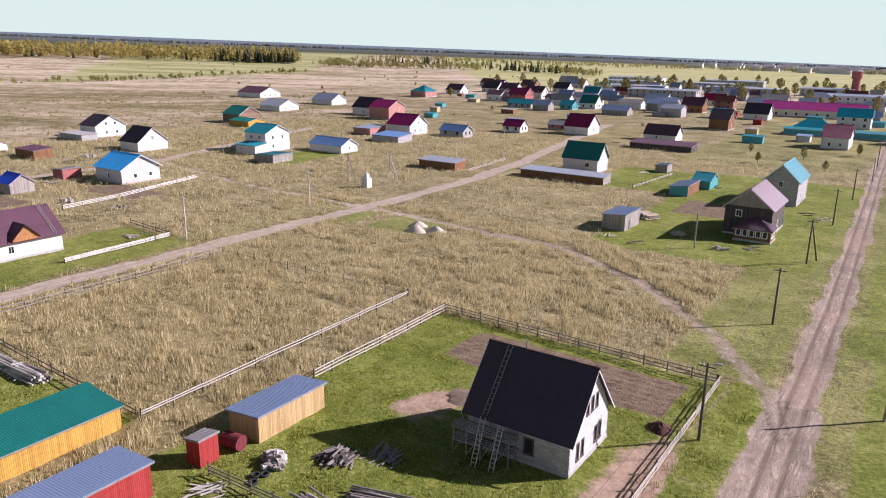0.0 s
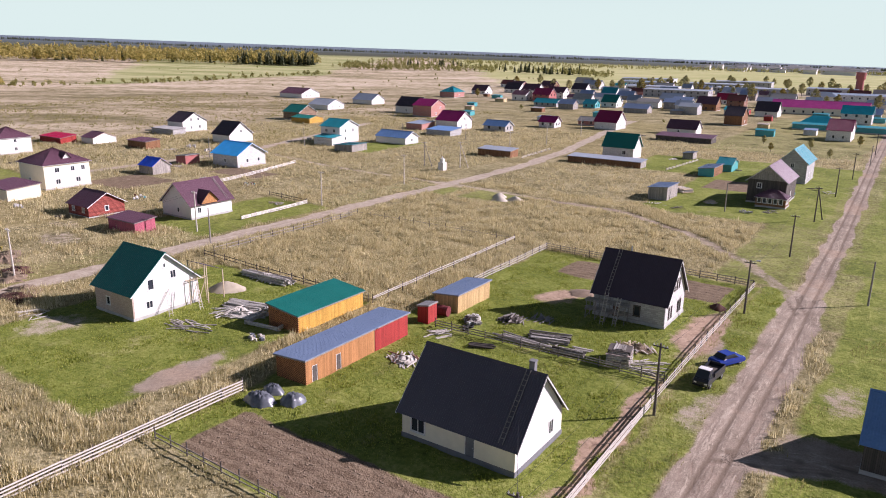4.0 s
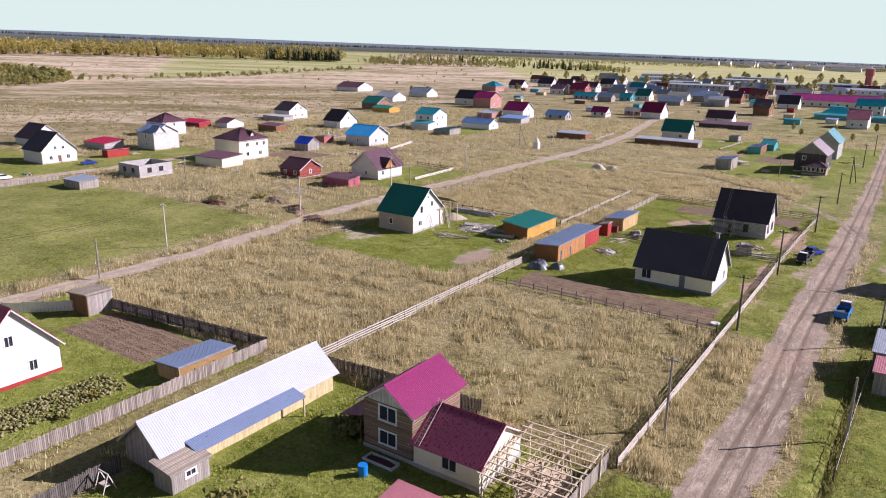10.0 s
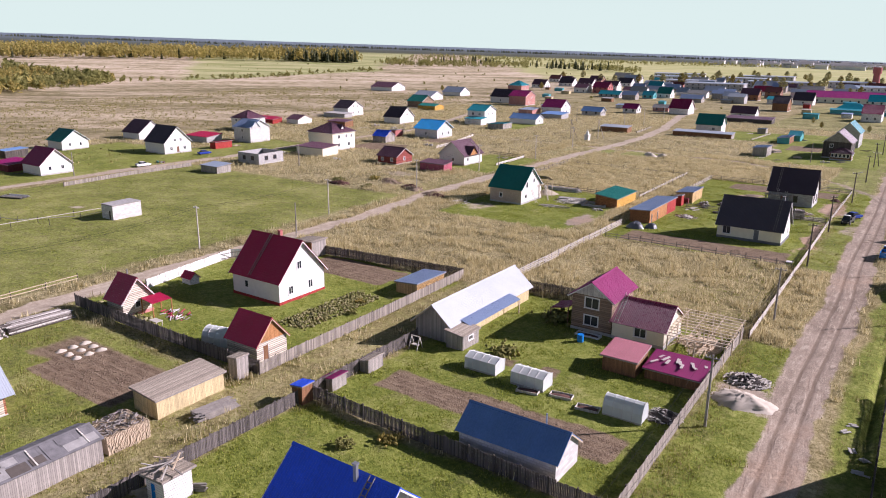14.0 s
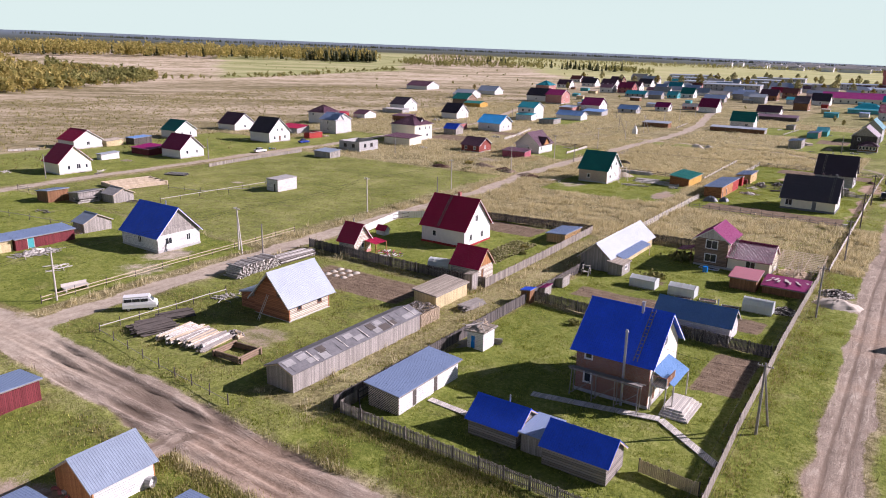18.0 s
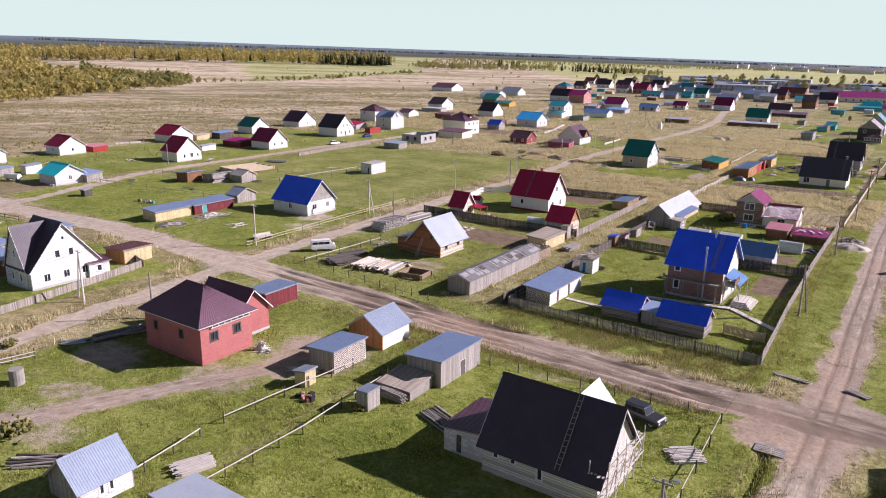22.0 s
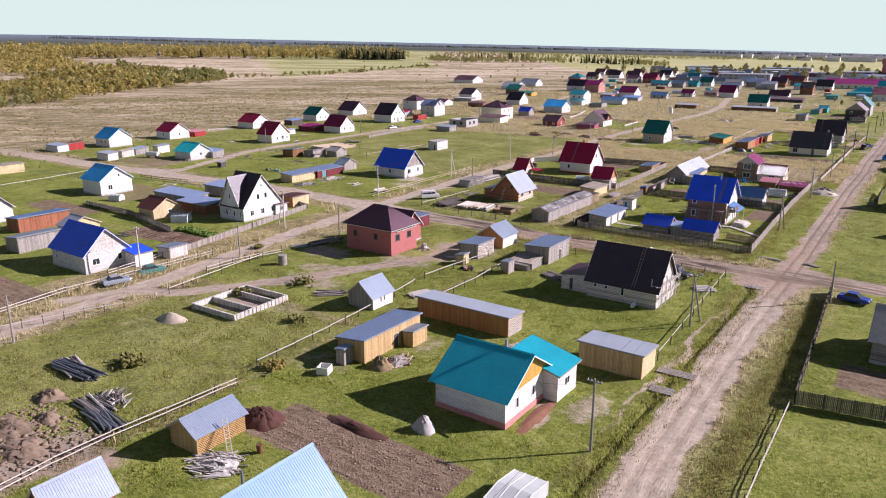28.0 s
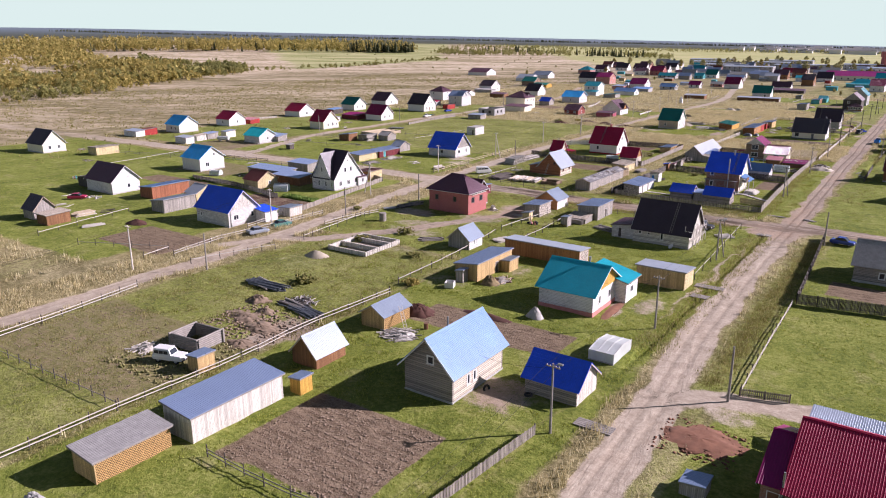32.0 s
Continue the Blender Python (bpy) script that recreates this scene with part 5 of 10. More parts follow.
shed("porch wing with a teal sheet roof", -176.5, 156.5, 9.0, 5.0, 2.8, 3.4, "siding", "r_teal", high="N")
shed("grey shed with a teal sheet roof", -160.0, 148.5, 8.0, 8.0, 2.0, 2.5, "grey", "r_teal")
building("brown log cottage with a green roof", -256.0, 219.0, 11.0, 12.0, 4.0, 7.2, "gx", "logbrown", "r_pine", "E:.5,1.2,1.0,1.2")
small_barn("low shed with a green roof and yellow wall", -240.9, 210.7, 12.0, 9.0, 2.4, 3.4, "gx", "yellow", "r_pine")
building("low white house with a sky-blue roof", -158.1, 176.2, 14.0, 8.0, 2.6, 4.6, "gx", "plaster", "r_denim", "E:.5,1.0,.9,1.0")
building("pink-white house with a wine roof", -171.4, 231.4, 11.5, 12.0, 4.2, 8.0, "gx", "siding", "r_magenta", "E:.3,1.2,.9,1.2 E:.6,1.2,.9,1.2 E:.5,4.2,.9,1.1")
building("tall pink brick house with a magenta roof", -217.7, 277.0, 12.0, 13.0, 5.9, 9.0, "gx", "pinkbrick", "r_magenta", "E:.35,1.2,.9,1.2 E:.65,4.0,.9,1.2")
building("white house with a navy roof", -235.0, 288.0, 15.0, 12.0, 4.2, 8.8, "gx", "plaster", "r_dark", "S:.5,1.2,1.0,1.2")
shed("grey shed with a denim-blue roof", -160.9, 210.2, 12.0, 8.5, 2.2, 3.0, "greyblock", "r_denim", high="N")
shed("red shed with a grey roof", -184.3, 222.5, 8.5, 10.0, 2.6, 3.2, "pinkbrick", "r_galv", high="N")
building("white barn with a pale roof", -288.6, 274.1, 15.0, 14.0, 3.0, 6.0, "gx", "plaster", "r_pale", "E:.3,1.0,.9,1.1 E:.7,1.0,.9,1.1", name="barn", category="barn")
building("white barn with a grey roof", -298.4, 325.2, 16.0, 13.0, 2.9, 6.4, "gx", "plaster", "r_galv", "", name="barn", category="barn")
building("white farm building with a brown roof", -373.8, 338.4, 22.0, 18.0, 3.2, 6.8, "gx", "plaster", "r_plum", "E:.25,1.0,1.0,1.1 E:.5,1.0,1.0,1.1 E:.75,1.0,1.0,1.1", name="barn", category="barn")
building("red-brown house with a turquoise roof", -301.7, 425.8, 13.0, 14.0, 4.3, 8.0, "hip", "pinkbrick", "r_teal", "E:.5,1.0,1.0,1.1")
# ---- north, along the eastern road
building("cream house with a dark green metal roof", -77.1, 192.9, 10.6, 7.6, 4.1, 8.1, "gx", "siding", "r_pine", "S:.7,1.5,1.2,1.2", over=0.5)
shed("long low shed with a pale sheet roof", -68.7, 176.5, 24.0, 5.2, 1.9, 2.3, "brownwood", "r_pale", high="N", walls={"E": "grey"})
building("pink-white house with a purple roof", -117.0, 279.8, 10.5, 12.0, 3.6, 8.2, "gx", "siding", "r_wine", "E:.5,1.2,.9,1.2")
building("dark brown two-storey house", -76.5, 341.7, 8.5, 12.0, 5.0, 9.0, "gx", "brownwood", "r_dark", "E:.5,1.2,.9,1.2")
building("white house with a navy roof", -72.7, 409.6, 12.0, 12.0, 3.4, 8.3, "gx", "plaster", "r_dark", "S:.5,1.2,1.0,1.2")
building("white house with a plum roof", -82.3, 283.2, 12.5, 9.0, 2.6, 6.0, "gx", "plaster", "r_plum", "S:.4,1.0,.8,1.0")
shed("long low dark board shed in dry grass", -68.6, 256.0, 22.0, 7.5, 2.0, 2.8, "darkwood", "r_plum", high="N")
shed("grey board shed with a blue-grey roof", -46.4, 132.1, 4.6, 8.2, 2.9, 3.3, "grey", "r_blue", doors="E:.3,0,1.0,2.0", doorpane="darktimber")
building("unfinished dark log house with a glazed veranda", -22.3, 143.0, 8.5, 13.0, 5.6, 9.0, "gy", "darkwood", "r_plum", "S:.3,3.6,1.0,1.2 E:.5,1.2,1.0,1.2", over=0.5, gable="grey", rib=0.5)
building("grey block house with a teal roof", -23.3, 178.4, 7.4, 14.0, 5.8, 9.3, "gy", "greyblock", "r_teal", "S:.3,1.2,.9,1.3 S:.5,4.2,.9,1.3 E:.4,1.2,.9,1.3", over=0.5)
shed("teal shed with a blue roof", -46.6, 174.8, 4.4, 10.0, 2.2, 2.7, "brownwood", "r_blue", walls={"S": "tealpaint"})
small_barn("teal-painted board shed with a teal roof", -44.7, 187.4, 4.4, 8.0, 2.2, 3.8, "gx", "tealpaint", "r_teal")
shed("small grey board store behind a house", -61.6, 206.8, 3.4, 4.5, 2.0, 2.3, "grey", "r_galv")
shed("tan shed with a pale sheet roof", -111.0, 171.4, 12.5, 5.2, 2.2, 2.7, "brownwood", "r_pale", high="N")
building("white house with a wine roof", -25.0, 300.6, 9.0, 15.0, 4.5, 8.5, "gx", "siding", "r_wine", "S:.3,1.2,.9,1.2 S:.7,1.2,.9,1.2")
# ---- south of the crossing
building("red brick two-storey house with a brown hipped roof", -64.6, -167.7, 10.6, 7.4, 5.2, 8.1, "hip", "redbrick", "r_plum", "S:.2,2.6,.7,1.0 S:.66,2.6,.7,1.0 E:.25,2.5,1.1,1.1 E:.7,2.5,1.1,1.1", base="redbrick", base_h=0.3, over=0.6, rib=0.4, frame="darktimber")
shed("white lattice shed with a blue-grey sheet roof", -50.9, -160.4, 3.9, 5.4, 2.4, 2.7, "siding", "r_blue", walls={"E": "latpale", "S": "grey"})
small_barn("orange and white board shed with a galvanised roof", -50.8, -152.0, 5.4, 5.4, 2.2, 4.0, "gy", "orange", "r_galv", walls={"E": "siding", "S": "orange"})
shed("grey plank shed with a blue-grey roof", -39.1, -156.3, 4.6, 8.0, 2.9, 3.2, "grey", "r_blue", doors="E:.55,0,1.1,1.9", doorpane="darktimber")
shed("low lean-to with a weathered plank roof", -40.0, -160.6, 4.4, 4.0, 1.0, 1.5, "oldtimber", "r_wood", high="N", over=0.1)
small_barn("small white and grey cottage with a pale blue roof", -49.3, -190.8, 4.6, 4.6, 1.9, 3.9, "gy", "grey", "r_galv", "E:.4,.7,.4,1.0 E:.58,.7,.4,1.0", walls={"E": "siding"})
building("timber house under construction with a dark roof", -16.5, -167.1, 10.6, 8.0, 2.9, 7.6, "gx", "logwhite", "r_dark", "S:.12,1.6,.5,.6 S:.28,1.6,.5,.5 S:.52,1.0,.5,1.3", walls={"E": "palewood"}, over=0.5, ladder=(0.35, -1), base_h=0.15)
shed("block lean-to with a plum roof", -27.2, -166.2, 4.6, 6.4, 2.4, 3.0, "whiteblock", "r_plum", high="E", doors="S:.35,.1,.7,1.9", doorpane="darktimber")
shed("small grey sheet-metal store", -42.0, -165.0, 1.5, 1.9, 2.0, 2.1, "grey", "r_galv", name="outhouse", category="outhouse", over=0.05)
building("tall white house with a steep navy roof", -106.3, -166.0, 7.7, 10.6, 3.2, 9.6, "gx", "siding", "r_dark", "S:.85,1.0,.8,1.3 E:.22,1.0,1.0,1.2 E:.5,1.0,1.0,1.2 E:.78,1.0,1.0,1.2 E:.4,4.3,.8,1.2 E:.6,4.3,.8,1.2 E:.5,6.9,.5,.6", over=0.35, gable=None)
building("white gabled wing of a steep navy-roofed house", -107.3, -166.15, 6.0, 5.4, 3.4, 9.3, "gy", "siding", "r_dark", "S:.3,1.0,.6,1.3 S:.7,1.0,.6,1.3 S:.5,4.6,.6,1.2", name="house_wing", over=0.3, base_h=0.3)
shed("white annex with a low roof", -105.8, -157.4, 6.0, 3.4, 2.4, 3.0, "siding", "r_plum", high="W", wins="E:.5,.9,.8,1.0")
shed("yellow board shed with a brown roof", -108.5, -149.8, 5.4, 5.2, 2.1, 2.5, "straw", "r_brown", walls={"S": "orange"})
building("house with a turquoise roof behind stacked boards", -187.5, -119.5, 8.2, 8.0, 2.8, 5.2, "gx", "whiteblock", "r_cyan", "E:.5,1.2,.9,1.1")
building("white house with a cyan metal roof", -238.4, -117.0, 9.0, 9.0, 3.4, 6.6, "gx", "plaster", "r_azure", "S:.4,1.2,.9,1.1 S:.7,1.2,.9,1.1")
building("white house with a crimson roof", -240.6, -90.0, 8.8, 9.0, 3.2, 6.2, "gx", "plaster", "r_crimson", "S:.5,1.2,.8,1.1 E:.5,1.2,.8,1.1")
shed("grey shed with a blue-grey roof", -185.7, -112.1, 8.0, 4.5, 2.0, 2.5, "grey", "r_blue", high="N")
shed("long grey board sheds with sheet roofs", -127.6, -163.2, 14.6, 4.6, 2.3, 2.7, "grey", "r_blue", high="N")
shed("grey board shed with a blue-grey roof", -131.0, -151.0, 8.0, 5.0, 2.4, 2.8, "grey", "r_blue", high="N")
shed("open board shed with firewood", -118.5, -166.5, 10.0, 5.0, 2.2, 2.6, "brownwood", "r_blue", high="N")
shed("tan board shed with a blue-grey sheet roof", -38.4, -205.1, 4.2, 11.0, 2.5, 3.0, "fresh", "r_blue", doors="E:.55,0,1.0,1.9", doorpane="darktimber")
shed("small porch on a board shed", -36.6, -198.0, 1.6, 3.0, 1.9, 2.1, "fresh", "r_galv", over=0.15)
shed("long orange board shed with a pale sheet roof", -28.5, -188.4, 14.6, 3.8, 2.5, 2.8, "orange", "r_pale", high="S", walls={"E": "latpale"})
shed("straw board shed with a pale sheet roof", -10.0, -190.3, 7.7, 4.4, 2.7, 3.0, "straw", "r_pale", high="S", walls={"S": "fresh"})
building("white house with a turquoise metal roof and yellow gable", -17.1, -208.6, 8.4, 9.6, 3.3, 6.3, "gx", "siding", "r_turq", "E:.25,1.3,.6,1.2 E:.6,1.3,.6,1.2 E:.8,1.5,.4,.5", gable="yellow", base="pinkbase", base_h=0.6, over=0.55, chimney=(0.3, 0.05, "steel", 0.25))
shed("entrance porch with a turquoise roof", -15.4, -200.6, 5.4, 4.6, 3.3, 4.6, "siding", "r_turq", high="W", wins="E:.5,1.2,1.2,1.0", over=0.4)
small_barn("lattice shed with a galvanised roof", -37.8, -229.1, 4.0, 5.6, 2.0, 3.2, "gy", "lattan", "r_galv", walls={"S": "fresh"})
building("white house with a cobalt metal roof and board gable", -99.0, -205.1, 10.4, 7.8, 3.4, 7.1, "gx", "whiteblock", "r_cobalt", "S:.15,1.3,.5,.8 E:.25,1.2,1.3,1.1 E:.8,1.2,.8,1.1", gable="palewood")
shed("porch wing with a blue roof", -96.0, -198.0, 4.0, 3.4, 2.3, 2.8, "siding", "r_cobalt", high="W")
shed("rust-red metal shed with a denim-blue roof", -136.0, -198.0, 5.0, 10.5, 2.5, 3.0, "rustwood", "r_denim")
shed("grey plank shed standing in a yard", -120.5, -205.5, 4.6, 8.4, 2.4, 3.0, "grey", "r_galv")
small_barn("shed with a pale galvanised roof", -124.5, -194.0, 4.2, 6.4, 2.0, 3.6, "gx", "straw", "r_pale")
building("white house with a teal roof and a board gable", -157.7, -167.8, 8.2, 8.6, 3.9, 6.9, "gx", "plaster", "r_azure", "E:.3,1.2,1.2,1.2 E:.6,4.2,.6,.8", gable="tealpaint")
small_barn("small cottage with a brown roof", -123.5, -176.0, 5.4, 6.6, 2.4, 4.4, "gx", "straw", "r_brown", "E:.6,1.0,.7,.8")
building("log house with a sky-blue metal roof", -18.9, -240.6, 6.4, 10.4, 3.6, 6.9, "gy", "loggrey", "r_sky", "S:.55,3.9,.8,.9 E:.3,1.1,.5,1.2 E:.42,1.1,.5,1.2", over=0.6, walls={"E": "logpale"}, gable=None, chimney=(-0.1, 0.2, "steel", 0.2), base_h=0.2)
small_barn("log shed with a cobalt roof and open gable", -7.8, -233.6, 6.2, 5.2, 2.1, 4.2, "gx", "loggrey", "r_cobalt", walls={"E": "palewood"}, over=0.4)
small_barn("small brown shed with a galvanised roof", -36.8, -242.8, 4.0, 5.0, 1.7, 3.8, "gy", "brownwood", "r_galv", over=0.35)
shed("big pale board shed with a sky-blue sheet roof", -34.8, -261.5, 4.4, 11.6, 3.3, 2.9, "palewood", "r_blue")
shed("lattice shed with a slate roof", -36.2, -270.5, 3.6, 7.6, 2.6, 2.3, "lattan", "r_slate", walls={"S": "fresh"})
shed("small board privy with a blue-grey roof", -47.3, -251.5, 1.9, 2.4, 1.9, 2.1, "fresh", "r_blue", name="outhouse", category="outhouse", over=0.15)
shed("small yellow board privy", -33.6, -248.5, 1.6, 1.8, 1.8, 2.0, "yellow", "r_blue", name="outhouse", category="outhouse", over=0.15)
building("weathered white house with a plum roof and lean-to", -148.8, -200.6, 11.5, 7.6, 3.4, 6.9, "gx", "siding", "r_plum", "E:.6,1.2,.8,1.0", over=0.5)
shed("open lean-to under a plum roof", -160.4, -199.0, 7.0, 8.0, 2.4, 3.4, "darkwood", "r_plum")
building("yellow-white house with a navy roof", -229.7, -176.5, 10.5, 7.8, 3.2, 7.4, "gx", "cream", "r_dark", "E:.3,1.2,1.0,1.1 E:.7,1.2,1.0,1.1")
shed("straw-yellow board store with a plank roof", -210.7, -168.7, 5.0, 8.0, 2.5, 2.7, "straw", "r_wood")
small_barn("small grey cabin with a navy roof", -138.2, -225.0, 4.6, 4.6, 2.4, 4.9, "gx", "grey", "r_dark", over=0.4)
shed("board store stacked with boards", -131.0, -226.0, 4.0, 5.0, 2.2, 2.4, "brownwood", "r_wood", high="N")


# ---------------------------------------------------------------- special parts of single houses
def group_at(label, name, category, x, y, rot=0, z=None):
    return thing(name, label, category, x, y, ground_z(x, y) if z is None else z, rot)


def ladder_thing(x, y, rot, length, lean, label="wooden ladder leaning against a wall", z0=0.0):
    """A ladder whose foot stands at x, y and which leans towards its own +y."""
    ob = group_at(label, "ladder", "ladder", x, y, rot)
    top = Vector((0, length * math.sin(radians(lean)), length * math.cos(radians(lean)) + z0))
    for s in (-0.22, 0.22):
        part("rail", Mesh().beam((s, 0, z0), (s, top.y, top.z), 0.06), "whitetimber", ob)
    n = max(3, int(length / 0.36))
    for i in range(1, n):
        t = i / n
        part("rung", Mesh().beam((-0.22, top.y * t, z0 + (top.z - z0) * t), (0.22, top.y * t, z0 + (top.z - z0) * t), 0.045), "whitetimber", ob)
    return ob


def scaffold(label, x, y, w, d, h, rot=0, bays=3, decks=(1.7,), mat="oldtimber"):
    """Poles, ledgers and slanting braces with a board deck."""
    ob = group_at(label, "scaffold", "scaffold", x, y, rot)
    rnd = random.Random(int(x * 7 + y))
    for i in range(bays + 1):
        for yy in (0, d):
            u = w * i / bays
            part("pole", Mesh().tube((u + rnd.uniform(-.1, .1), yy, -0.1), (u + rnd.uniform(-.1, .1), yy + rnd.uniform(-.1, .1), h * rnd.uniform(0.8, 1.0)), 0.06, 0.05, 6), mat, ob)
    for z in decks:
        for yy in (0, d):
            part("ledger", Mesh().beam((-0.2, yy, z), (w + 0.2, yy, z + rnd.uniform(-.05, .05)), 0.09), mat, ob)
        for k in range(4):
            part("deck_board", Mesh().box(-0.3 + rnd.uniform(-.2, .2), w + 0.3 + rnd.uniform(-.2, .2), d * (0.1 + k * 0.22), d * (0.1 + k * 0.22) + 0.2, z + 0.06, z + 0.1), mat, ob)
    for i in range(bays):
        part("brace", Mesh().beam((w * i / bays, 0, 0.2), (w * (i + 1) / bays, 0, h * 0.7), 0.07), mat, ob)
    return ob


def canopy(label, x, y, w, d, low, top, roof, post="timber", high="W", rot=0, name="canopy", posts=True):
    """A sheet roof on posts; x, y is its near corner."""
    ob = group_at(label, name, "canopy", x - w / 2, y + d / 2, rot)
    z = {"E": (low, top, top, low), "W": (top, low, low, top), "S": (top, top, low, low), "N": (low, low, top, top)}[high]
    P = [(-w / 2, -d / 2, z[0]), (w / 2, -d / 2, z[1]), (w / 2, d / 2, z[2]), (-w / 2, d / 2, z[3])]
    part("roof_sheet", sheet_slope(*(P[1:] + P[:1] if high in "EW" else P), 0.2, 0.016, 0.04), roof, ob)
    if posts:
        for (px, py, pz) in P:
            part("post", Mesh().box(px * 0.95 - 0.06, px * 0.95 + 0.06, py * 0.95 - 0.06, py * 0.95 + 0.06, -0.1, pz - 0.1), post, ob)
    return ob


# the half-finished block house: scaffolding along its shaded side, and ladders
scaffold("weathered pole scaffolding against a block wall", -29.8, 46.6, 5.2, 1.5, 3.2, 3, 4, (1.3, 2.5))
ladder_thing(-27.2, 45.6, 2, 4.2, 22, "grey pole ladder against a block wall")
ladder_thing(-25.6, 45.8, -4, 3.8, 20, "grey pole ladder against a block wall")
# the green-roofed house: stair, platform and ladders on its lit gable
scaffold("raw timber platform beside a white gable", -75.4, 19.2, 2.6, 2.0, 4.2, 90, 2, (3.4,), "timber")
ladder_thing(-73.8, 15.0, 62, 4.6, 40, "wooden ladder slanting up a white wall")
ladder_thing(-72.8, 19.0, 88, 4.0, 14, "wooden ladder against a platform")
canopy("dark lean-to roof beside a gable", -74.2, 21.2, 4.2, 2.8, 4.2, 5.4, "r_dark", high="S")
# the brown log house: lean-to of the barn, roof ladder, firewood shelter
canopy("blue-grey sheet canopy along a barn", -41.6, -64.5, 1.8, 12.5, 2.0, 2.5, "r_blue", high="W")
shed("grey board porch with a small window on a barn", -40.9, -67.6, 2.4, 3.6, 1.9, 2.2, "grey", "r_wood", high="W", wins="E:.5,.9,1.0,.6", over=0.2)
# the cobalt-roofed house: balcony, blue canopy, stone steps, flue and scaffold
canopy("sky-blue sheet canopy over an entrance", -19.6, -108.6, 2.3, 5.2, 2.9, 4.1, "r_sky", "whitetimber", high="W")
st = group_at("wide grey board entrance steps", "steps", "steps", -19.0, -107.2)
for i in range(4):
    e = (4 - i) * 0.28
    part("step", Mesh().box(-1.4 - e * 0.1, 0.3 + e, -1.6 - e, 1.8 + e * 0.4, i * 0.17 - (0.1 if i == 0 else 0), (i + 1) * 0.17), "palewood", st)
bal = group_at("grey timber balcony with a rail", "balcony", "balcony", -21.6, -108.6, 0, 2.9)
part("deck", Mesh().box(-0.1, 1.5, -0.9, 1.8, -0.15, 0), "palewood", bal)
for p in ((1.45, -0.85), (1.45, 0.4), (1.45, 1.75), (-0.05, -0.85)):
    part("post", Mesh().box(p[0] - 0.05, p[0] + 0.05, p[1] - 0.05, p[1] + 0.05, -2.9 if p[1] != 0.4 else 0, 1.0), "palewood", bal)
part("rail", Mesh().box(1.42, 1.5, -0.85, 1.75, 0.95, 1.03).box(0.0, 1.42, -0.9, -0.82, 0.95, 1.03), "brownpaint", bal)
part("apron", Mesh().box(1.44, 1.47, -0.8, 1.7, 0.1, 0.85), "brownwood", bal)
scaffold("grey pole scaffolding on a brick wall", -29.8, -111.0, 7.4, 0.8, 3.2, -1, 3, (3.0,))
flue = group_at("tall steel flue pipe beside a wall", "flue", "flue", -24.4, -110.2)
part("pipe", Mesh().tube((0, 0, 0), (0, 0, 8.2), 0.14, 0.14, 10), "steel", flue)
part("cowl", Mesh().tube((0, 0, 8.2), (0, 0, 8.45), 0.2, 0.1, 10), "steel", flue)
for a, b, w in (((-33, -113.5), (-20, -110.8), 1.0), ((-20, -110.8), (-13, -116.2), 0.9), ((-41, -121), (-33.5, -121.5), 0.8)):
    path = thing("board_walk", "narrow grey board walk on the grass", "path", *a, ground_z(*a))
    d = Vector((b[0] - a[0], b[1] - a[1], 0))
    n = max(2, int(d.length / 2.2))
    for i in range(n):
        p, q = d * (i / n), d * ((i + 0.97) / n)
        part("board", Mesh().beam((p.x, p.y, 0.1), (q.x, q.y, 0.1), w, 0.09), "palewood", path)
# dormers
def dormer(label, x, y, w, length, z0, z1, face, wall, roof, rot=0):
    """A small gabled dormer that looks towards +x (face 'E') from x, y."""
    ob = group_at(label, "dormer", "dormer", x, y, rot, ground_z(x, y))
    g = Mesh()
    g.hexa([(0, -w / 2, z0 - 0.6), (0, w / 2, z0 - 0.6), (-0.12, w / 2, z0 - 0.6), (-0.12, -w / 2, z0 - 0.6), (0, -w / 2, z0), (0, w / 2, z0), (-0.12, w / 2, z0), (-0.12, -w / 2, z0)])
    g.poly((0, -w / 2, z0), (0, w / 2, z0), (0, 0, z1 - 0.08)).poly((-0.12, w / 2, z0), (-0.12, -w / 2, z0), (-0.12, 0, z1 - 0.08))
    part("front", g, wall, ob)
    o = 0.35
    part("roof_slope", sheet_slope((-length, -w / 2 - o, z0 - o * (z1 - z0) / (w / 2)), (o, -w / 2 - o, z0 - o * (z1 - z0) / (w / 2)), (o, 0, z1), (-length, 0, z1)), roof, ob)
    part("roof_slope", sheet_slope((o, w / 2 + o, z0 - o * (z1 - z0) / (w / 2)), (-length, w / 2 + o, z0 - o * (z1 - z0) / (w / 2)), (-length, 0, z1), (o, 0, z1)), roof, ob)
    return ob


canopy("small dark red porch roof on posts", -34.2, -52.6, 2.6, 3.4, 2.0, 2.6, "r_wine", "brownpaint", high="E")
ladder_thing(-27.4, -53.4, 0, 4.6, 52, "pale wooden ladder lying on a low roof", 2.4)
kerb = group_at("white-edged flower bed along a house wall", "flower_bed", "flower bed", -30.6, -54.2)
for a in ((-1.6, 1.6, -.6, -.5), (-1.6, 1.6, .5, .6), (-1.6, -1.5, -.5, .5), (1.5, 1.6, -.5, .5)):
    part("edging", Mesh().box(*a, -.05, .22), "whitepaint", kerb)
part("soil", Mesh().heap(0, 0, 1.45, .48, .12, 4, 14, z=.1, seed=4), "soilheap", kerb)
dormer("boarded dormer under a plum roof", -117.0, 55.6, 4.0, 4.0, 3.6, 5.6, "E", "orange", "r_plum")
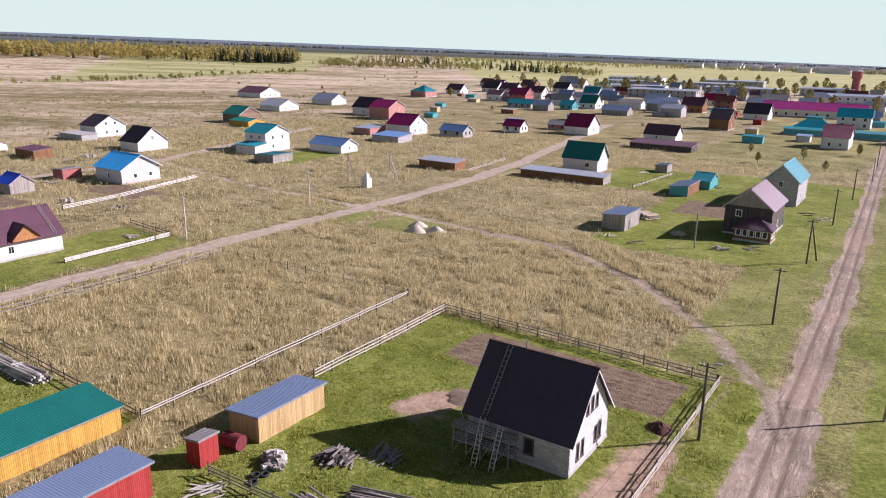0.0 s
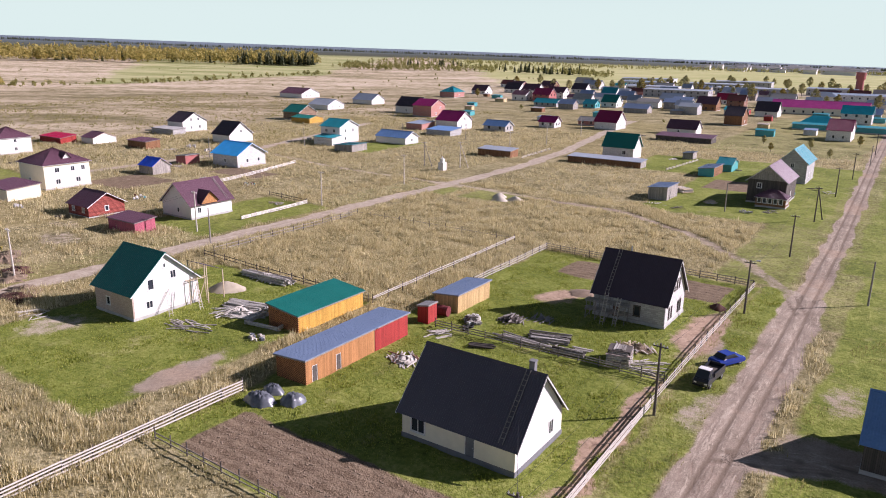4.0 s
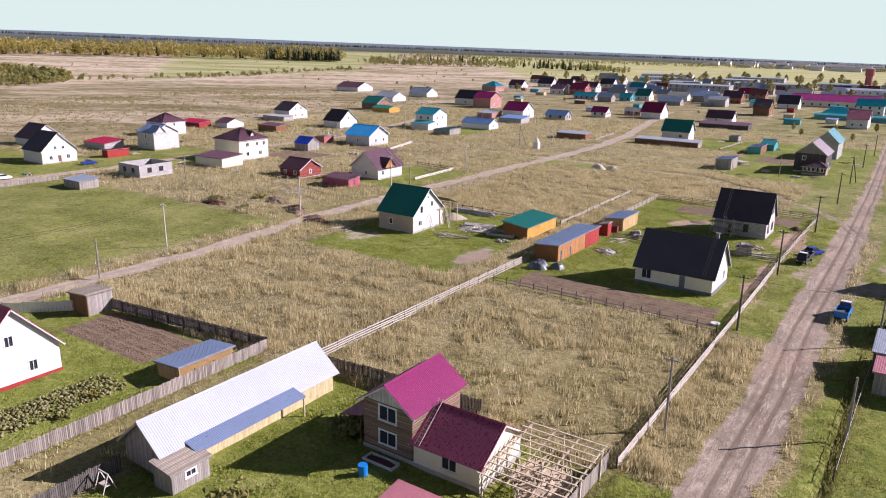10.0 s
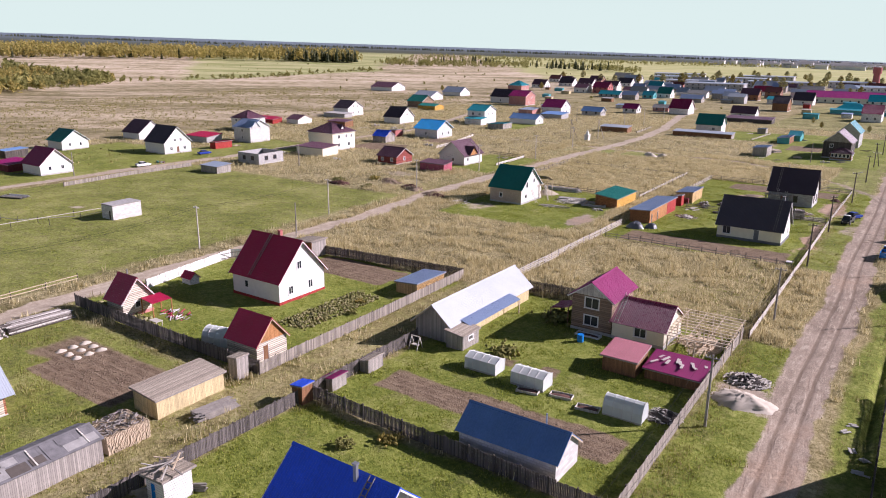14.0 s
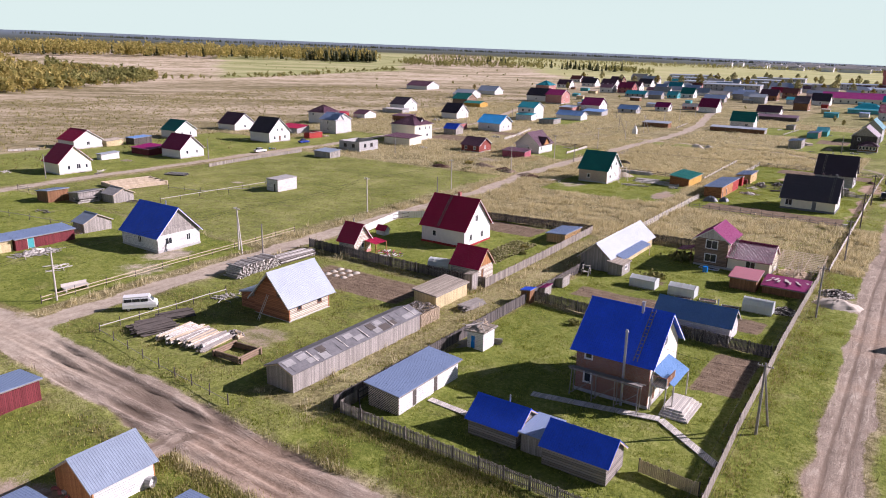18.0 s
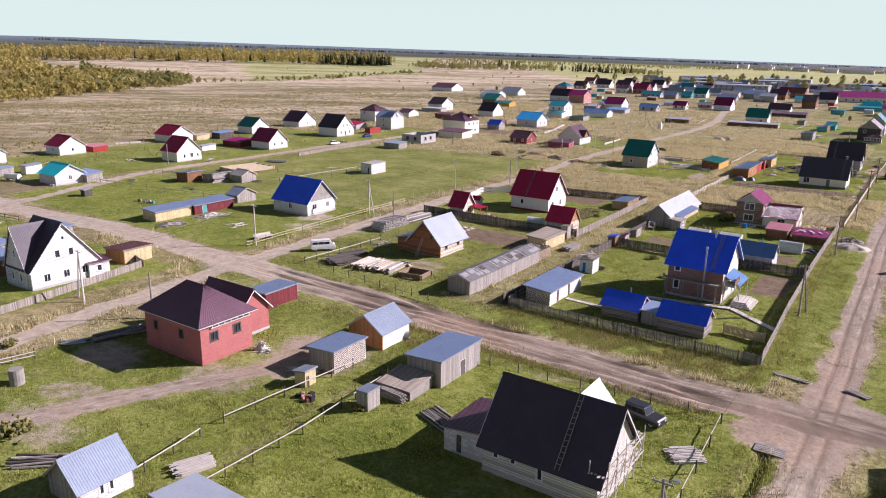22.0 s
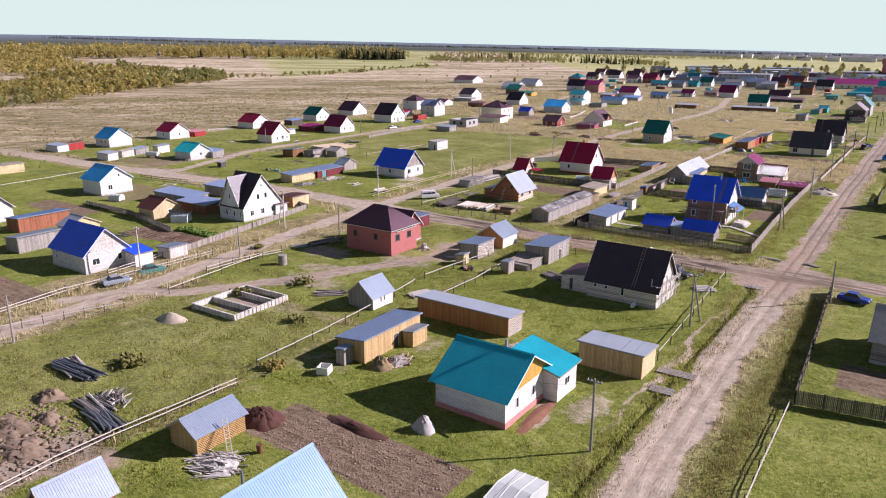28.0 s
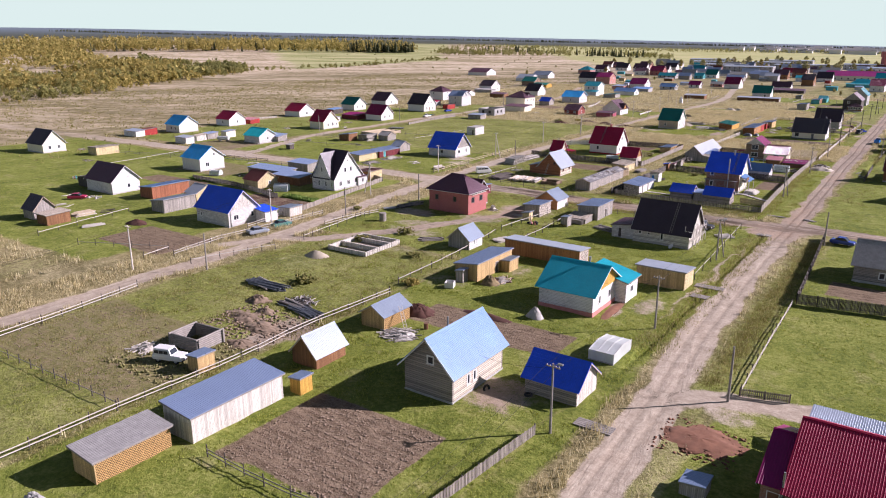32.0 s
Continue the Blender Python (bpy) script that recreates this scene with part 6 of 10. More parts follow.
dormer("small white dormer on a hipped roof", -172.3, 56.5, 1.8, 2.6, 7.4, 8.6, "E", "plaster", "r_plum")
dormer("white gabled dormer with a grey-blue roof", -209.4, 49.6, 3.6, 4.2, 6.0, 8.0, "E", "whiteblock", "r_blue")
log_ = group_at("open loggia with white posts under a roof", "loggia", "loggia", -64.5, -166.2)
# flat dark panel on the wall: the loft's shade put into its colour
part("recess", Mesh().box(-0.05, 0.03, 0.0, 5.5, 4.2, 5.1), "darktimber", log_, "dark panel standing in for a shaded opening")
part("sill", Mesh().box(-0.05, 0.12, -0.1, 5.6, 4.12, 4.2), "whitetimber", log_)
for i in range(7):
    part("post", Mesh().box(0.03, 0.12, i * 0.9, i * 0.9 + 0.12, 4.2, 5.1), "whitetimber", log_)
wing = building("red brick wing with a plum roof", -67.5, -160.0, 8.0, 5.0, 3.4, 6.0, "gx", "redbrick", "r_plum", base_h=0.3)
shed("maroon metal garage with a blue-grey sheet roof", -73.0, -150.6, 4.2, 6.0, 2.1, 2.4, "maroon", "r_blue")
shed("small yellow-white roofed hutch", -51.0, -164.8, 1.6, 1.6, 1.6, 1.9, "straw", "r_pale", name="hutch", category="hutch", over=0.2)
building("unfinished grey block walls without a roof", -168.0, 14.0, 9.4, 10.0, 3.3, 3.3, "flat", "greyblock", "r_slate", "S:.3,1.2,1.2,1.2 S:.7,1.2,1.2,1.2 E:.3,1.2,1.2,1.2 E:.65,1.2,1.2,1.2", no_roof=True, frame="darktimber")
fr_label = "raw timber roof frame of an extension under construction"
fr = group_at(fr_label, "roof_frame", "frame", -21.0, -53.3)
rnd = random.Random(43)
for x in (0.2, 2.4, 4.6, 6.9):
    part("rafter", Mesh().beam((x, -0.5, 2.25), (x + 0.1, 8.0, 3.05), 0.09, 0.16), "timber", fr)
for i in range(11):
    y = -0.4 + 0.83 * i
    part("batten", Mesh().beam((-0.25, y, 2.4 + y * 0.094), (7.25 + rnd.uniform(-.2, .15), y + 0.05, 2.4 + y * 0.094), 0.13, 0.07), "paletimber", fr)
for x in (0.2, 3.4, 6.8):
    for y in (-0.3, 3.7, 7.8):
        part("post", Mesh().beam((x, y, -0.1), (x, y, 2.22 + y * 0.094), 0.12), "paletimber", fr)
for i in range(8):
    x, y = rnd.uniform(0.6, 6.2), rnd.uniform(0.5, 7.0)
    part("strut", Mesh().beam((x, y, 0), (x + rnd.uniform(-1.2, 1.2), y + rnd.uniform(-1, 1), rnd.uniform(1.6, 2.4)), 0.08), "paletimber", fr)


# ---------------------------------------------------------------- fences
def offset_points(pts, gap):
    out = []
    for (ax, ay), (bx, by) in zip(pts, pts[1:]):
        n = max(1, round(math.hypot(bx - ax, by - ay) / gap))
        out += [(ax + (bx - ax) * i / n, ay + (by - ay) * i / n) for i in range(n)]
    return out + [pts[-1]]


def rail_fence(label, pts, rails=(0.35, 0.75, 1.1), gap=2.7, mat="whitetimber", post="darktimber", wide=0.11, seed=1, h=1.25):
    if pts[0][0] < -100:
        gap *= 1.5
    ob = thing("rail_fence", label, "fence", *pts[0], 0)
    rnd = random.Random(seed)
    x0, y0 = pts[0]
    P = offset_points(pts, gap)
    for x, y in P:
        z = ground_z(x, y)
        part("post", Mesh().tube((x - x0, y - y0, z - 0.25), (x - x0 + rnd.uniform(-.05, .05), y - y0 + rnd.uniform(-.05, .05), z + h * rnd.uniform(0.92, 1.08)), 0.075, 0.065, 6), post, ob)
    for (ax, ay), (bx, by) in zip(P[::2], P[2::2] + ([P[-1]] if len(P) % 2 == 0 else [])):
        L = math.hypot(bx - ax, by - ay)
        nx, ny = (by - ay) / L * 0.09, -(bx - ax) / L * 0.09
        for r in rails:
            za, zb = ground_z(ax, ay) + r + rnd.uniform(-.05, .05), ground_z(bx, by) + r + rnd.uniform(-.05, .05)
            part("rail", Mesh().beam((ax - x0 + nx, ay - y0 + ny, za), (bx - x0 + nx, by - y0 + ny, zb), 0.035, wide), mat, ob)
    return ob


def board_fence(label, pts, h=1.7, mat="darkwood", gap=2.6, board=0.14, space=0.015, post="darktimber", seed=1, cap=False, top=None):
    """Upright boards nailed close on two rails between posts."""
    if pts[0][0] < -96:
        gap *= 1.4
    ob = thing("board_fence", label, "fence", *pts[0], 0)
    rnd = random.Random(seed)
    x0, y0 = pts[0]
    P = offset_points(pts, gap)
    boards = Mesh()
    for x, y in P:
        z = ground_z(x, y)
        part("post", Mesh().box(x - x0 - 0.06, x - x0 + 0.06, y - y0 - 0.06, y - y0 + 0.06, z - 0.25, z + h * 1.04), post, ob)
    for (ax, ay), (bx, by) in zip(P, P[1:]):
        L = math.hypot(bx - ax, by - ay)
        dx, dy = (bx - ax) / L, (by - ay) / L
        nx, ny = dy * 0.08, -dx * 0.08
        za, zb = ground_z(ax, ay), ground_z(bx, by)
        n = int(L / (board + space))
        for i in range(n):
            t = (i + 0.5) / n
            cx, cy, cz = ax - x0 + dx * L * t + nx, ay - y0 + dy * L * t + ny, za + (zb - za) * t
            hh = h * rnd.uniform(0.95, 1.03)
            bw = board * rnd.uniform(0.44, 0.5)
            q = [(cx - dx * bw - nx * .13, cy - dy * bw - ny * .13), (cx + dx * bw - nx * .13, cy + dy * bw - ny * .13), (cx + dx * bw + nx * .13, cy + dy * bw + ny * .13), (cx - dx * bw + nx * .13, cy - dy * bw + ny * .13)]
            boards.hexa([(*p, cz + 0.03) for p in q] + [(*p, cz + hh) for p in q])
    for (ax, ay), (bx, by) in zip(P[::2], P[2::2] + ([P[-1]] if len(P) % 2 == 0 else [])):
        for r in (0.25, 0.78):
            part("rail", Mesh().beam((ax - x0, ay - y0, ground_z(ax, ay) + h * r), (bx - x0, by - y0, ground_z(bx, by) + h * r), 0.06, 0.1), top or post, ob)
    tagged(part("boarding", boards, mat, ob), "weathered upright boards nailed side by side", kind="stuff")
    return ob


k = Nodes("weathered_fence_boards")
isl = k.n("NewGeometry").outputs["Random Per Island"]
grain = k.noise(1.0, 4, 0.7, k.scaled(k.obj, (18, 18, 1.5)))
tone = k.math("ADD", k.math("MULTIPLY", isl, 0.6), k.math("MULTIPLY", grain, 0.4))
M["fence_dark"] = k.done(k.ramp(tone, (0.15, (0.05, 0.045, 0.042)), (0.85, (0.17, 0.15, 0.14))), 0.9, 0, 0.2)
k = Nodes("grey_fence_boards")
isl = k.n("NewGeometry").outputs["Random Per Island"]
grain = k.noise(1.0, 4, 0.7, k.scaled(k.obj, (18, 18, 1.5)))
tone = k.math("ADD", k.math("MULTIPLY", isl, 0.6), k.math("MULTIPLY", grain, 0.4))
M["fence_grey"] = k.done(k.ramp(tone, (0.15, (0.15, 0.13, 0.115)), (0.85, (0.38, 0.34, 0.29))), 0.9, 0, 0.2)

rail_fence("white four-rail fence across dry grass", [(-49.7, -44), (-49.8, -18), (-49.6, 6)], rails=(0.28, 0.6, 0.92, 1.22), wide=0.14, h=1.4, seed=2)
rail_fence("white three-rail fence beside a green plot", [(-49.3, 50), (-49.5, 74.7)], seed=3)
rail_fence("dark rail fence at the end of a plot", [(-49.5, 74.7), (-33, 74.2), (-14.6, 73.6)], mat="oldtimber", seed=4)
rail_fence("low white rail across tall dry grass", [(-56.1, 34.5), (-57, 76.5)], rails=(0.7, 1.0), gap=3.4, seed=5)
rail_fence("dark wire and rail fence in dry grass", [(-57, 76.5), (-80, 76.2), (-94.5, 75.7)], rails=(0.6,), gap=3.6, mat="oldtimber", wide=0.07, seed=6)
rail_fence("grey rail fence along a dirt track", [(-94.0, 38), (-94.5, 75.7)], rails=(0.4, 0.95), mat="oldtimber", seed=7)
rail_fence("dark rail fence behind a green plot", [(-94, 36), (-75, 35.2), (-57, 34.6)], rails=(0.4, 0.9), mat="darktimber", seed=8)
rail_fence("pale low board fence beside a dirt track", [(-109.9, 57.5), (-111.1, 77.5)], rails=(0.3, 0.55, 0.8), mat="palewood", wide=0.2, seed=9)
rail_fence("low dark rail fence between plots", [(-125, 79), (-111.2, 77.6)], rails=(0.4, 0.9), mat="darktimber", seed=10)
rail_fence("pale board fence by a track corner", [(-147, 78), (-149, 92), (-157, 119)], rails=(0.3, 0.6, 0.9), mat="palewood", wide=0.18, seed=11)
rail_fence("white plank fence along the dirt road", [(-13.7, -43), (-14.1, 0), (-14.4, 27)], rails=(0.25, 0.5, 0.75, 1.0), wide=0.15, seed=12)
rail_fence("white plank fence along a green plot", [(-14.4, 27.2), (-14.5, 48)], rails=(0.35, 0.7, 1.0), seed=13)
rail_fence("white plank fence by a street lamp", [(-14.5, 48), (-14.4, 73.4)], rails=(0.35, 0.7, 1.0), seed=14)
rail_fence("dark rail fence along a dug bed", [(-48.5, -4.9), (-30, -5.4), (-15, -5.6)], rails=(0.35, 0.8), mat="oldtimber", gap=2.4, seed=15)
rail_fence("dark rail fence between two plots", [(-44, 32.4), (-32, 32.8), (-15, 33.2)], rails=(0.3, 0.6, 0.9), mat="oldtimber", gap=2.4, seed=16)
board_fence("tall dark board fence round a yard", [(-93, -86), (-74, -86.2), (-55.6, -86.2)], 1.7, "fence_dark", seed=21)
board_fence("grey board fence along a lane", [(-55.6, -86.2), (-55.9, -64), (-56.5, -43.5)], 1.5, "fence_grey", seed=22)
board_fence("dark board fence beside a dug bed", [(-56.5, -43.5), (-70, -45), (-84, -46.6)], 1.6, "fence_dark", seed=23)
board_fence("white panel fence along a dirt track", [(-91.5, -76), (-95, -57.5), (-84, -47)], 1.5, "whitepaint", seed=24, board=0.5, space=0.0)
board_fence("dark board fence with a pale top rail along a lane", [(-47.6, -128.4), (-47.3, -107), (-47.2, -86.6)], 1.6, "fence_dark", seed=25, top="whitetimber")
board_fence("dark board fence with a pale rail along a lane", [(-47.2, -86.4), (-47.4, -68)], 1.6, "fence_dark", seed=26, top="whitetimber")
board_fence("dark board fence behind a barn", [(-49.6, -43.6), (-40, -42.4), (-28, -42)], 1.7, "fence_dark", seed=27)
board_fence("grey board fence between two yards", [(-47.2, -86.9), (-30, -87.4), (-14.2, -88)], 1.6, "fence_dark", seed=28)
board_fence("grey board fence along the dirt road", [(-13.8, -88), (-14.2, -65), (-14.4, -43.4)], 1.7, "fence_grey", seed=29)
board_fence("grey board fence beside the dirt road", [(-12.2, -129), (-13.2, -108), (-13.7, -88)], 1.7, "fence_grey", seed=30)
board_fence("grey picket fence along a muddy road", [(-46.9, -120), (-46.7, -128.4), (-30, -129), (-12.2, -129.3)], 1.3, "fence_grey", seed=31, board=0.12, space=0.05)
board_fence("dark board fence facing the dirt road", [(2.4, -76), (2.2, -64), (2.0, -51.5)], 1.5, "fence_dark", seed=33, board=0.24)
board_fence("tan board fence inside a yard", [(-18.5, -121), (-13.2, -121.6)], 1.3, "straw", seed=32)
rail_fence("pale pole rail round a log house plot", [(-85.2, -131), (-84.2, -112)], rails=(0.85,), mat="whitetimber", seed=33)
rail_fence("dark wire fence along a muddy road", [(-85.2, -131), (-70, -133), (-57, -134)], rails=(0.5,), mat="oldtimber", wide=0.05, gap=3.5, seed=34)
rail_fence("pale double-rail fence beside a dirt track", [(-101.3, -130), (-102.3, -110), (-103, -80)], rails=(0.45, 0.95), mat="timber", gap=3.2, seed=35)
rail_fence("pale pole rail across green grass", [(-46.9, -274), (-46.9, -262), (-46.2, -246), (-47.2, -235), (-46.3, -217.5)], rails=(0.5, 0.95), gap=3.0, mat="whitetimber", seed=36)
rail_fence("pale pole rail beside a board shed", [(-48.2, -213), (-48.9, -197), (-50.4, -184.5), (-51.5, -178)], rails=(0.9,), gap=3.2, seed=37)
rail_fence("pale pole rail by a lattice shed", [(-51.8, -175), (-51.2, -167.6), (-50.2, -158)], rails=(0.9,), gap=3.2, seed=38)
rail_fence("pale pole rail across a green plot", [(-44.2, -184), (-44.0, -172), (-44.6, -166), (-45.1, -159)], rails=(0.95,), gap=2.8, seed=39)
rail_fence("pale rail beside a dirt track", [(-83.6, -193), (-83.4, -185), (-81.8, -178)], rails=(0.5, 0.95), gap=2.6, seed=40)
rail_fence("pale pole rail beside a ditch", [(-12.2, -146.4), (-11.2, -167), (-10.3, -184)], rails=(0.9,), gap=5.0, seed=41)
rail_fence("dark wire fence along a muddy road bank", [(-41.7, -147.9), (-30.6, -147.7), (-15.6, -146)], rails=(0.55,), mat="oldtimber", wide=0.04, gap=3.6, seed=42)
board_fence("grey board fence along a garden", [(-97.3, -187), (-100.5, -170), (-105, -149)], 1.2, "fence_grey", seed=43)
board_fence("grey board fence by the crossing", [(-115, -146), (-105, -148.6)], 1.2, "fence_grey", seed=44)
rail_fence("pale rail in front of a white house", [(-90.9, -224), (-92.6, -212), (-91.6, -201), (-91, -186)], rails=(0.5, 0.95), gap=3.0, seed=45)
rail_fence("pale pole rail on a grassy verge", [(-79.5, -203), (-81, -192), (-82.3, -182)], rails=(0.9,), gap=3.0, seed=47)
rail_fence("pale rail along a dirt track", [(-76.6, -266), (-78.4, -251), (-80.4, -238)], rails=(0.45, 0.9), gap=3.0, seed=48)
rail_fence("dark post and rail across green grass", [(-75, -262.4), (-59.8, -261.8), (-47.3, -261.5)], rails=(0.7,), mat="oldtimber", wide=0.08, seed=49)
rail_fence("grey rail along a dug bed", [(-32, -262), (-24, -262.2), (-15, -261.4)], rails=(0.4, 0.8), mat="oldtimber", seed=50)
board_fence("grey picket fence along the roadside", [(-10.6, -262), (-9.6, -250), (-8.8, -241)], 1.2, "fence_grey", seed=51, space=0.05)
rail_fence("pale rail round a dug plot", [(-124.8, -231), (-128.7, -209)], rails=(0.8,), gap=3.2, seed=52)
rail_fence("pale rail along a dug plot", [(-94, -228), (-95.4, -222), (-112, -230)], rails=(0.6,), gap=3.4, seed=53)
board_fence("dark board fence of a roadside yard", [(3.0, -145), (4.2, -165), (5.3, -186.5)], 1.6, "fence_dark", seed=54)
board_fence("dark board fence behind a roadside yard", [(5.3, -186.5), (16, -184.6), (26, -183)], 1.7, "fence_dark", seed=55)
rail_fence("pale pole rail round a green field", [(5.7, -220.7), (5.2, -205), (4.9, -188)], rails=(0.6, 0.9), gap=3.0, seed=56)
board_fence("grey picket gate by a driveway", [(5.7, -221), (10.5, -219.6)], 1.0, "fence_grey", seed=57, space=0.06)
rail_fence("thin pale rail along the roadside", [(1.9, -34), (2.1, -14), (2.6, 12)], rails=(0.95,), gap=4.0, wide=0.08, seed=58)
rail_fence("low pale rail by a field", [(-61, 177), (-59.1, 204)], rails=(0.4, 0.7), seed=59)
rail_fence("pale rail by a dirt track", [(-107, 172), (-109.5, 198)], rails=(0.4, 0.8), seed=60)
rail_fence("pale rail across a green meadow", [(-160, -68), (-150, -66), (-142.5, -63.5), (-143.5, -50)], rails=(0.5,), gap=4, seed=61)
rail_fence("pale rail on a village plot", [(-186, -92), (-175, -90), (-164, -89)], rails=(0.5, 0.9), seed=62)
rail_fence("pale rail behind the plots", [(-190, -110), (-165, -108), (-140, -104)], rails=(0.8,), gap=4, seed=63)
rail_fence("long pale rail across a meadow", [(-186, -158), (-165, -150), (-140, -146)], rails=(0.8,), gap=4, seed=64)
rail_fence("pale rail between meadow plots", [(-225, -165), (-200, -160), (-176, -150)], rails=(0.5, 0.9), gap=4, seed=65)
board_fence("grey board fence round a garden", [(-150, -176), (-132, -176), (-112, -180)], 1.2, "fence_grey", seed=66)
board_fence("grey fence between two houses", [(-180, -40), (-182, -20), (-182, 0)], 1.1, "fence_grey", seed=67)


# ---------------------------------------------------------------- poles and wires
POLE_H = 7.6


def utility_pole(x, y, h=POLE_H, bars=1, lamp=0, strut=None, mat="oldtimber", lean=0.0):
    ob = group_at("grey wooden power pole" + (" with a street lamp" if lamp else "") + (" braced by a strut" if strut else " standing on grass"), "utility_pole", "power pole", x, y)
    part("shaft", Mesh().tube((0, 0, -0.3), (lean, 0, h), 0.15, 0.10, 8), mat, ob)
    for i in range(bars):
        z = h - 0.35 - i * 0.5
        part("crossarm", Mesh().box(-0.75, 0.75, -0.05, 0.05, z - 0.05, z + 0.06), mat, ob)
        for q in (-0.65, -0.3, 0.3, 0.65):
            part("insulator", Mesh().tube((q, 0, z + 0.06), (q, 0, z + 0.22), 0.05, 0.035, 6), "whitepaint", ob)
    if strut:
        part("strut", Mesh().tube((strut[0], strut[1], -0.3), (0, 0, h * 0.93), 0.13, 0.10, 8), mat, ob)
    if lamp:
        part("lamp_arm", Mesh().tube((0, 0, h - 0.2), (lamp, 0.1, h + 0.05), 0.03, 0.03, 6), "steel", ob)
        part("lamp_head", Mesh().box(lamp - 0.1, lamp + 0.4, -0.05, 0.22, h, h + 0.14), "steel", ob, "grey lamp head")
    return ob


EAST = [(-13, 262, 0, None), (-13.6, 196, 0, None), (-14, 163, 0, None), (-14, 129, 0, (1.2, 3.0)), (-13.2, 96, 0, None), (-13, 61, 0.8, None), (-13.5, 25.7, 0, None), (-13, -3.2, 0, None), (-12.4, -34, 0, None), (-12, -69, 0, None), (-11.6, -108, 0, (0.6, 2.6)), (-10.4, -171, 0.7, (0.6, 2.8)), (-8.5, -207.5, 0, None), (-7.7, -239.8, 0.6, None), (-6.8, -272, 0, None), (-5, -306, 0, None)]
WEST = [(-120, 248, None), (-118, 212, None), (-115, 178, None), (-113, 144, (2.2, 1.4)), (-109, 111, None), (-107, 78, None), (-109, 46, None), (-106, 11, None), (-104.5, -23, None), (-104, -57, None), (-101.5, -95, (2.8, -1.6)), (-101, -128, None), (-96, -164, (-2.6, 0.6)), (-93, -199, None), (-89.5, -233, None), (-86, -268, None), (-83, -300, None)]
for x, y, lamp, strut in EAST:
    utility_pole(x, y, 7.5, 1, lamp, strut, "darktimber" if y > -10 else "oldtimber")
for x, y, strut in WEST:
    utility_pole(x, y, 7.8, 1, 0, strut, "whitetimber" if y > -130 else "palewood")
for x, y in ((-97, -40), (-93, -97), (-100, 42), (-82.5, -162), (-86, -184), (-79, -226), (2.4, 2), (5, -223), (0.5, 75), (-157, 20), (-190, 60), (-186, 110), (-193, -30), (-196, -80), (-184, 150), (-150, 205), (-170, 190), (-12, 230), (-28, 150), (-32, 128), (3.6, -150), (2.0, -26)):
    utility_pole(x, y, 6.4, 0, 0, None, "oldtimber")


def line_mesh(pts, r=0.014):
    """One thin three-sided wire through the points."""
    m = Mesh()
    for p in pts:
        m.v += [(p[0] + r * math.cos(a), p[1] + r * math.cos(a) * 0.5, p[2] + r * math.sin(a)) for a in (0.5, 2.6, 4.7)]
    m.f = [(3 * i + j, 3 * i + (j + 1) % 3, 3 * i + 3 + (j + 1) % 3, 3 * i + 3 + j) for i in range(len(pts) - 1) for j in range(3)]
    return m


def wires(points, z, offs, label):
    """Wires that sag from pole to pole."""
    for o in offs:
        pts = []
        for (ax, ay), (bx, by) in zip(points, points[1:]):
            for i in range(9):
                t = i / 8
                pts.append((ax + (bx - ax) * t + o, ay + (by - ay) * t, z - 0.9 * 4 * t * (1 - t) * math.hypot(bx - ax, by - ay) / 36))
        m = line_mesh(pts)
        tagged(part("power_line", m, "rubber"), label, "power line", "wires between the power poles")


wires([(x, y) for x, y, *_ in EAST], 7.35, (-0.65, 0.65), "thin dark power line over the roadside")
wires([(x, y) for x, y, *_ in WEST], 7.6, (-0.65, 0.65), "thin dark power line over the western track")
for a, b, za, zb in (((-8.5, -207.5), (-17.5, -205), 7.2, 4.0), ((-7.7, -239.8), (-18.5, -236), 7.2, 4.2), ((-10.4, -171), (-16.5, -165), 7.2, 4.5), ((-13, -3.2), (-19.5, 9), 7.2, 4.5), ((-11.6, -108), (-21.5, -106), 7.0, 5.6), ((-93, -199), (-98.6, -202), 7.2, 4.5), ((2.4, 2), (-13, -3.2), 6.2, 7.2)):
    m = line_mesh([(a[0] + (b[0] - a[0]) * t, a[1] + (b[1] - a[1]) * t, za + (zb - za) * t - 0.5 * 4 * t * (1 - t)) for t in (i / 6 for i in range(7))])
    tagged(part("service_wire", m, "rubber"), "thin wire from a pole to a house", "power line", "wires between the power poles")


# ---------------------------------------------------------------- vehicles
def loft(mesh, sections):
    """Skins a body from cross sections, each a ring of points."""
    n = len(sections[0])
    k = len(mesh.v)
    for s in sections:
        mesh.v += [tuple(p) for p in s]
    for i in range(len(sections) - 1):
        for j in range(n):
            a, b = k + i * n + j, k + i * n + (j + 1) % n
            mesh.f.append((a, b, b + n, a + n))
    mesh.f.append(tuple(k + j for j in reversed(range(n))))
    mesh.f.append(tuple(k + (len(sections) - 1) * n + j for j in range(n)))
    return mesh


def wheel(parent, x, y, r=0.32, w=0.2):
    ob = part("wheel", Mesh().tube((x, y - w / 2, r), (x, y + w / 2, r), r, r, 14), "rubber", parent, "black rubber tyre")
    s = 1 if y > 0 else -1
    part("rim", Mesh().tube((x, y + s * w / 2, r), (x, y + s * (w / 2 + 0.015), r), r * 0.6, r * 0.5, 10), "steel", ob, "steel rim")


def ring(x, hw, z0, z1, tuck=0.12):
    return [(x, -hw, z0), (x, hw, z0), (x, hw, z0 + (z1 - z0) * 0.6), (x, hw - tuck, z1), (x, -hw + tuck, z1), (x, -hw, z0 + (z1 - z0) * 0.6)]


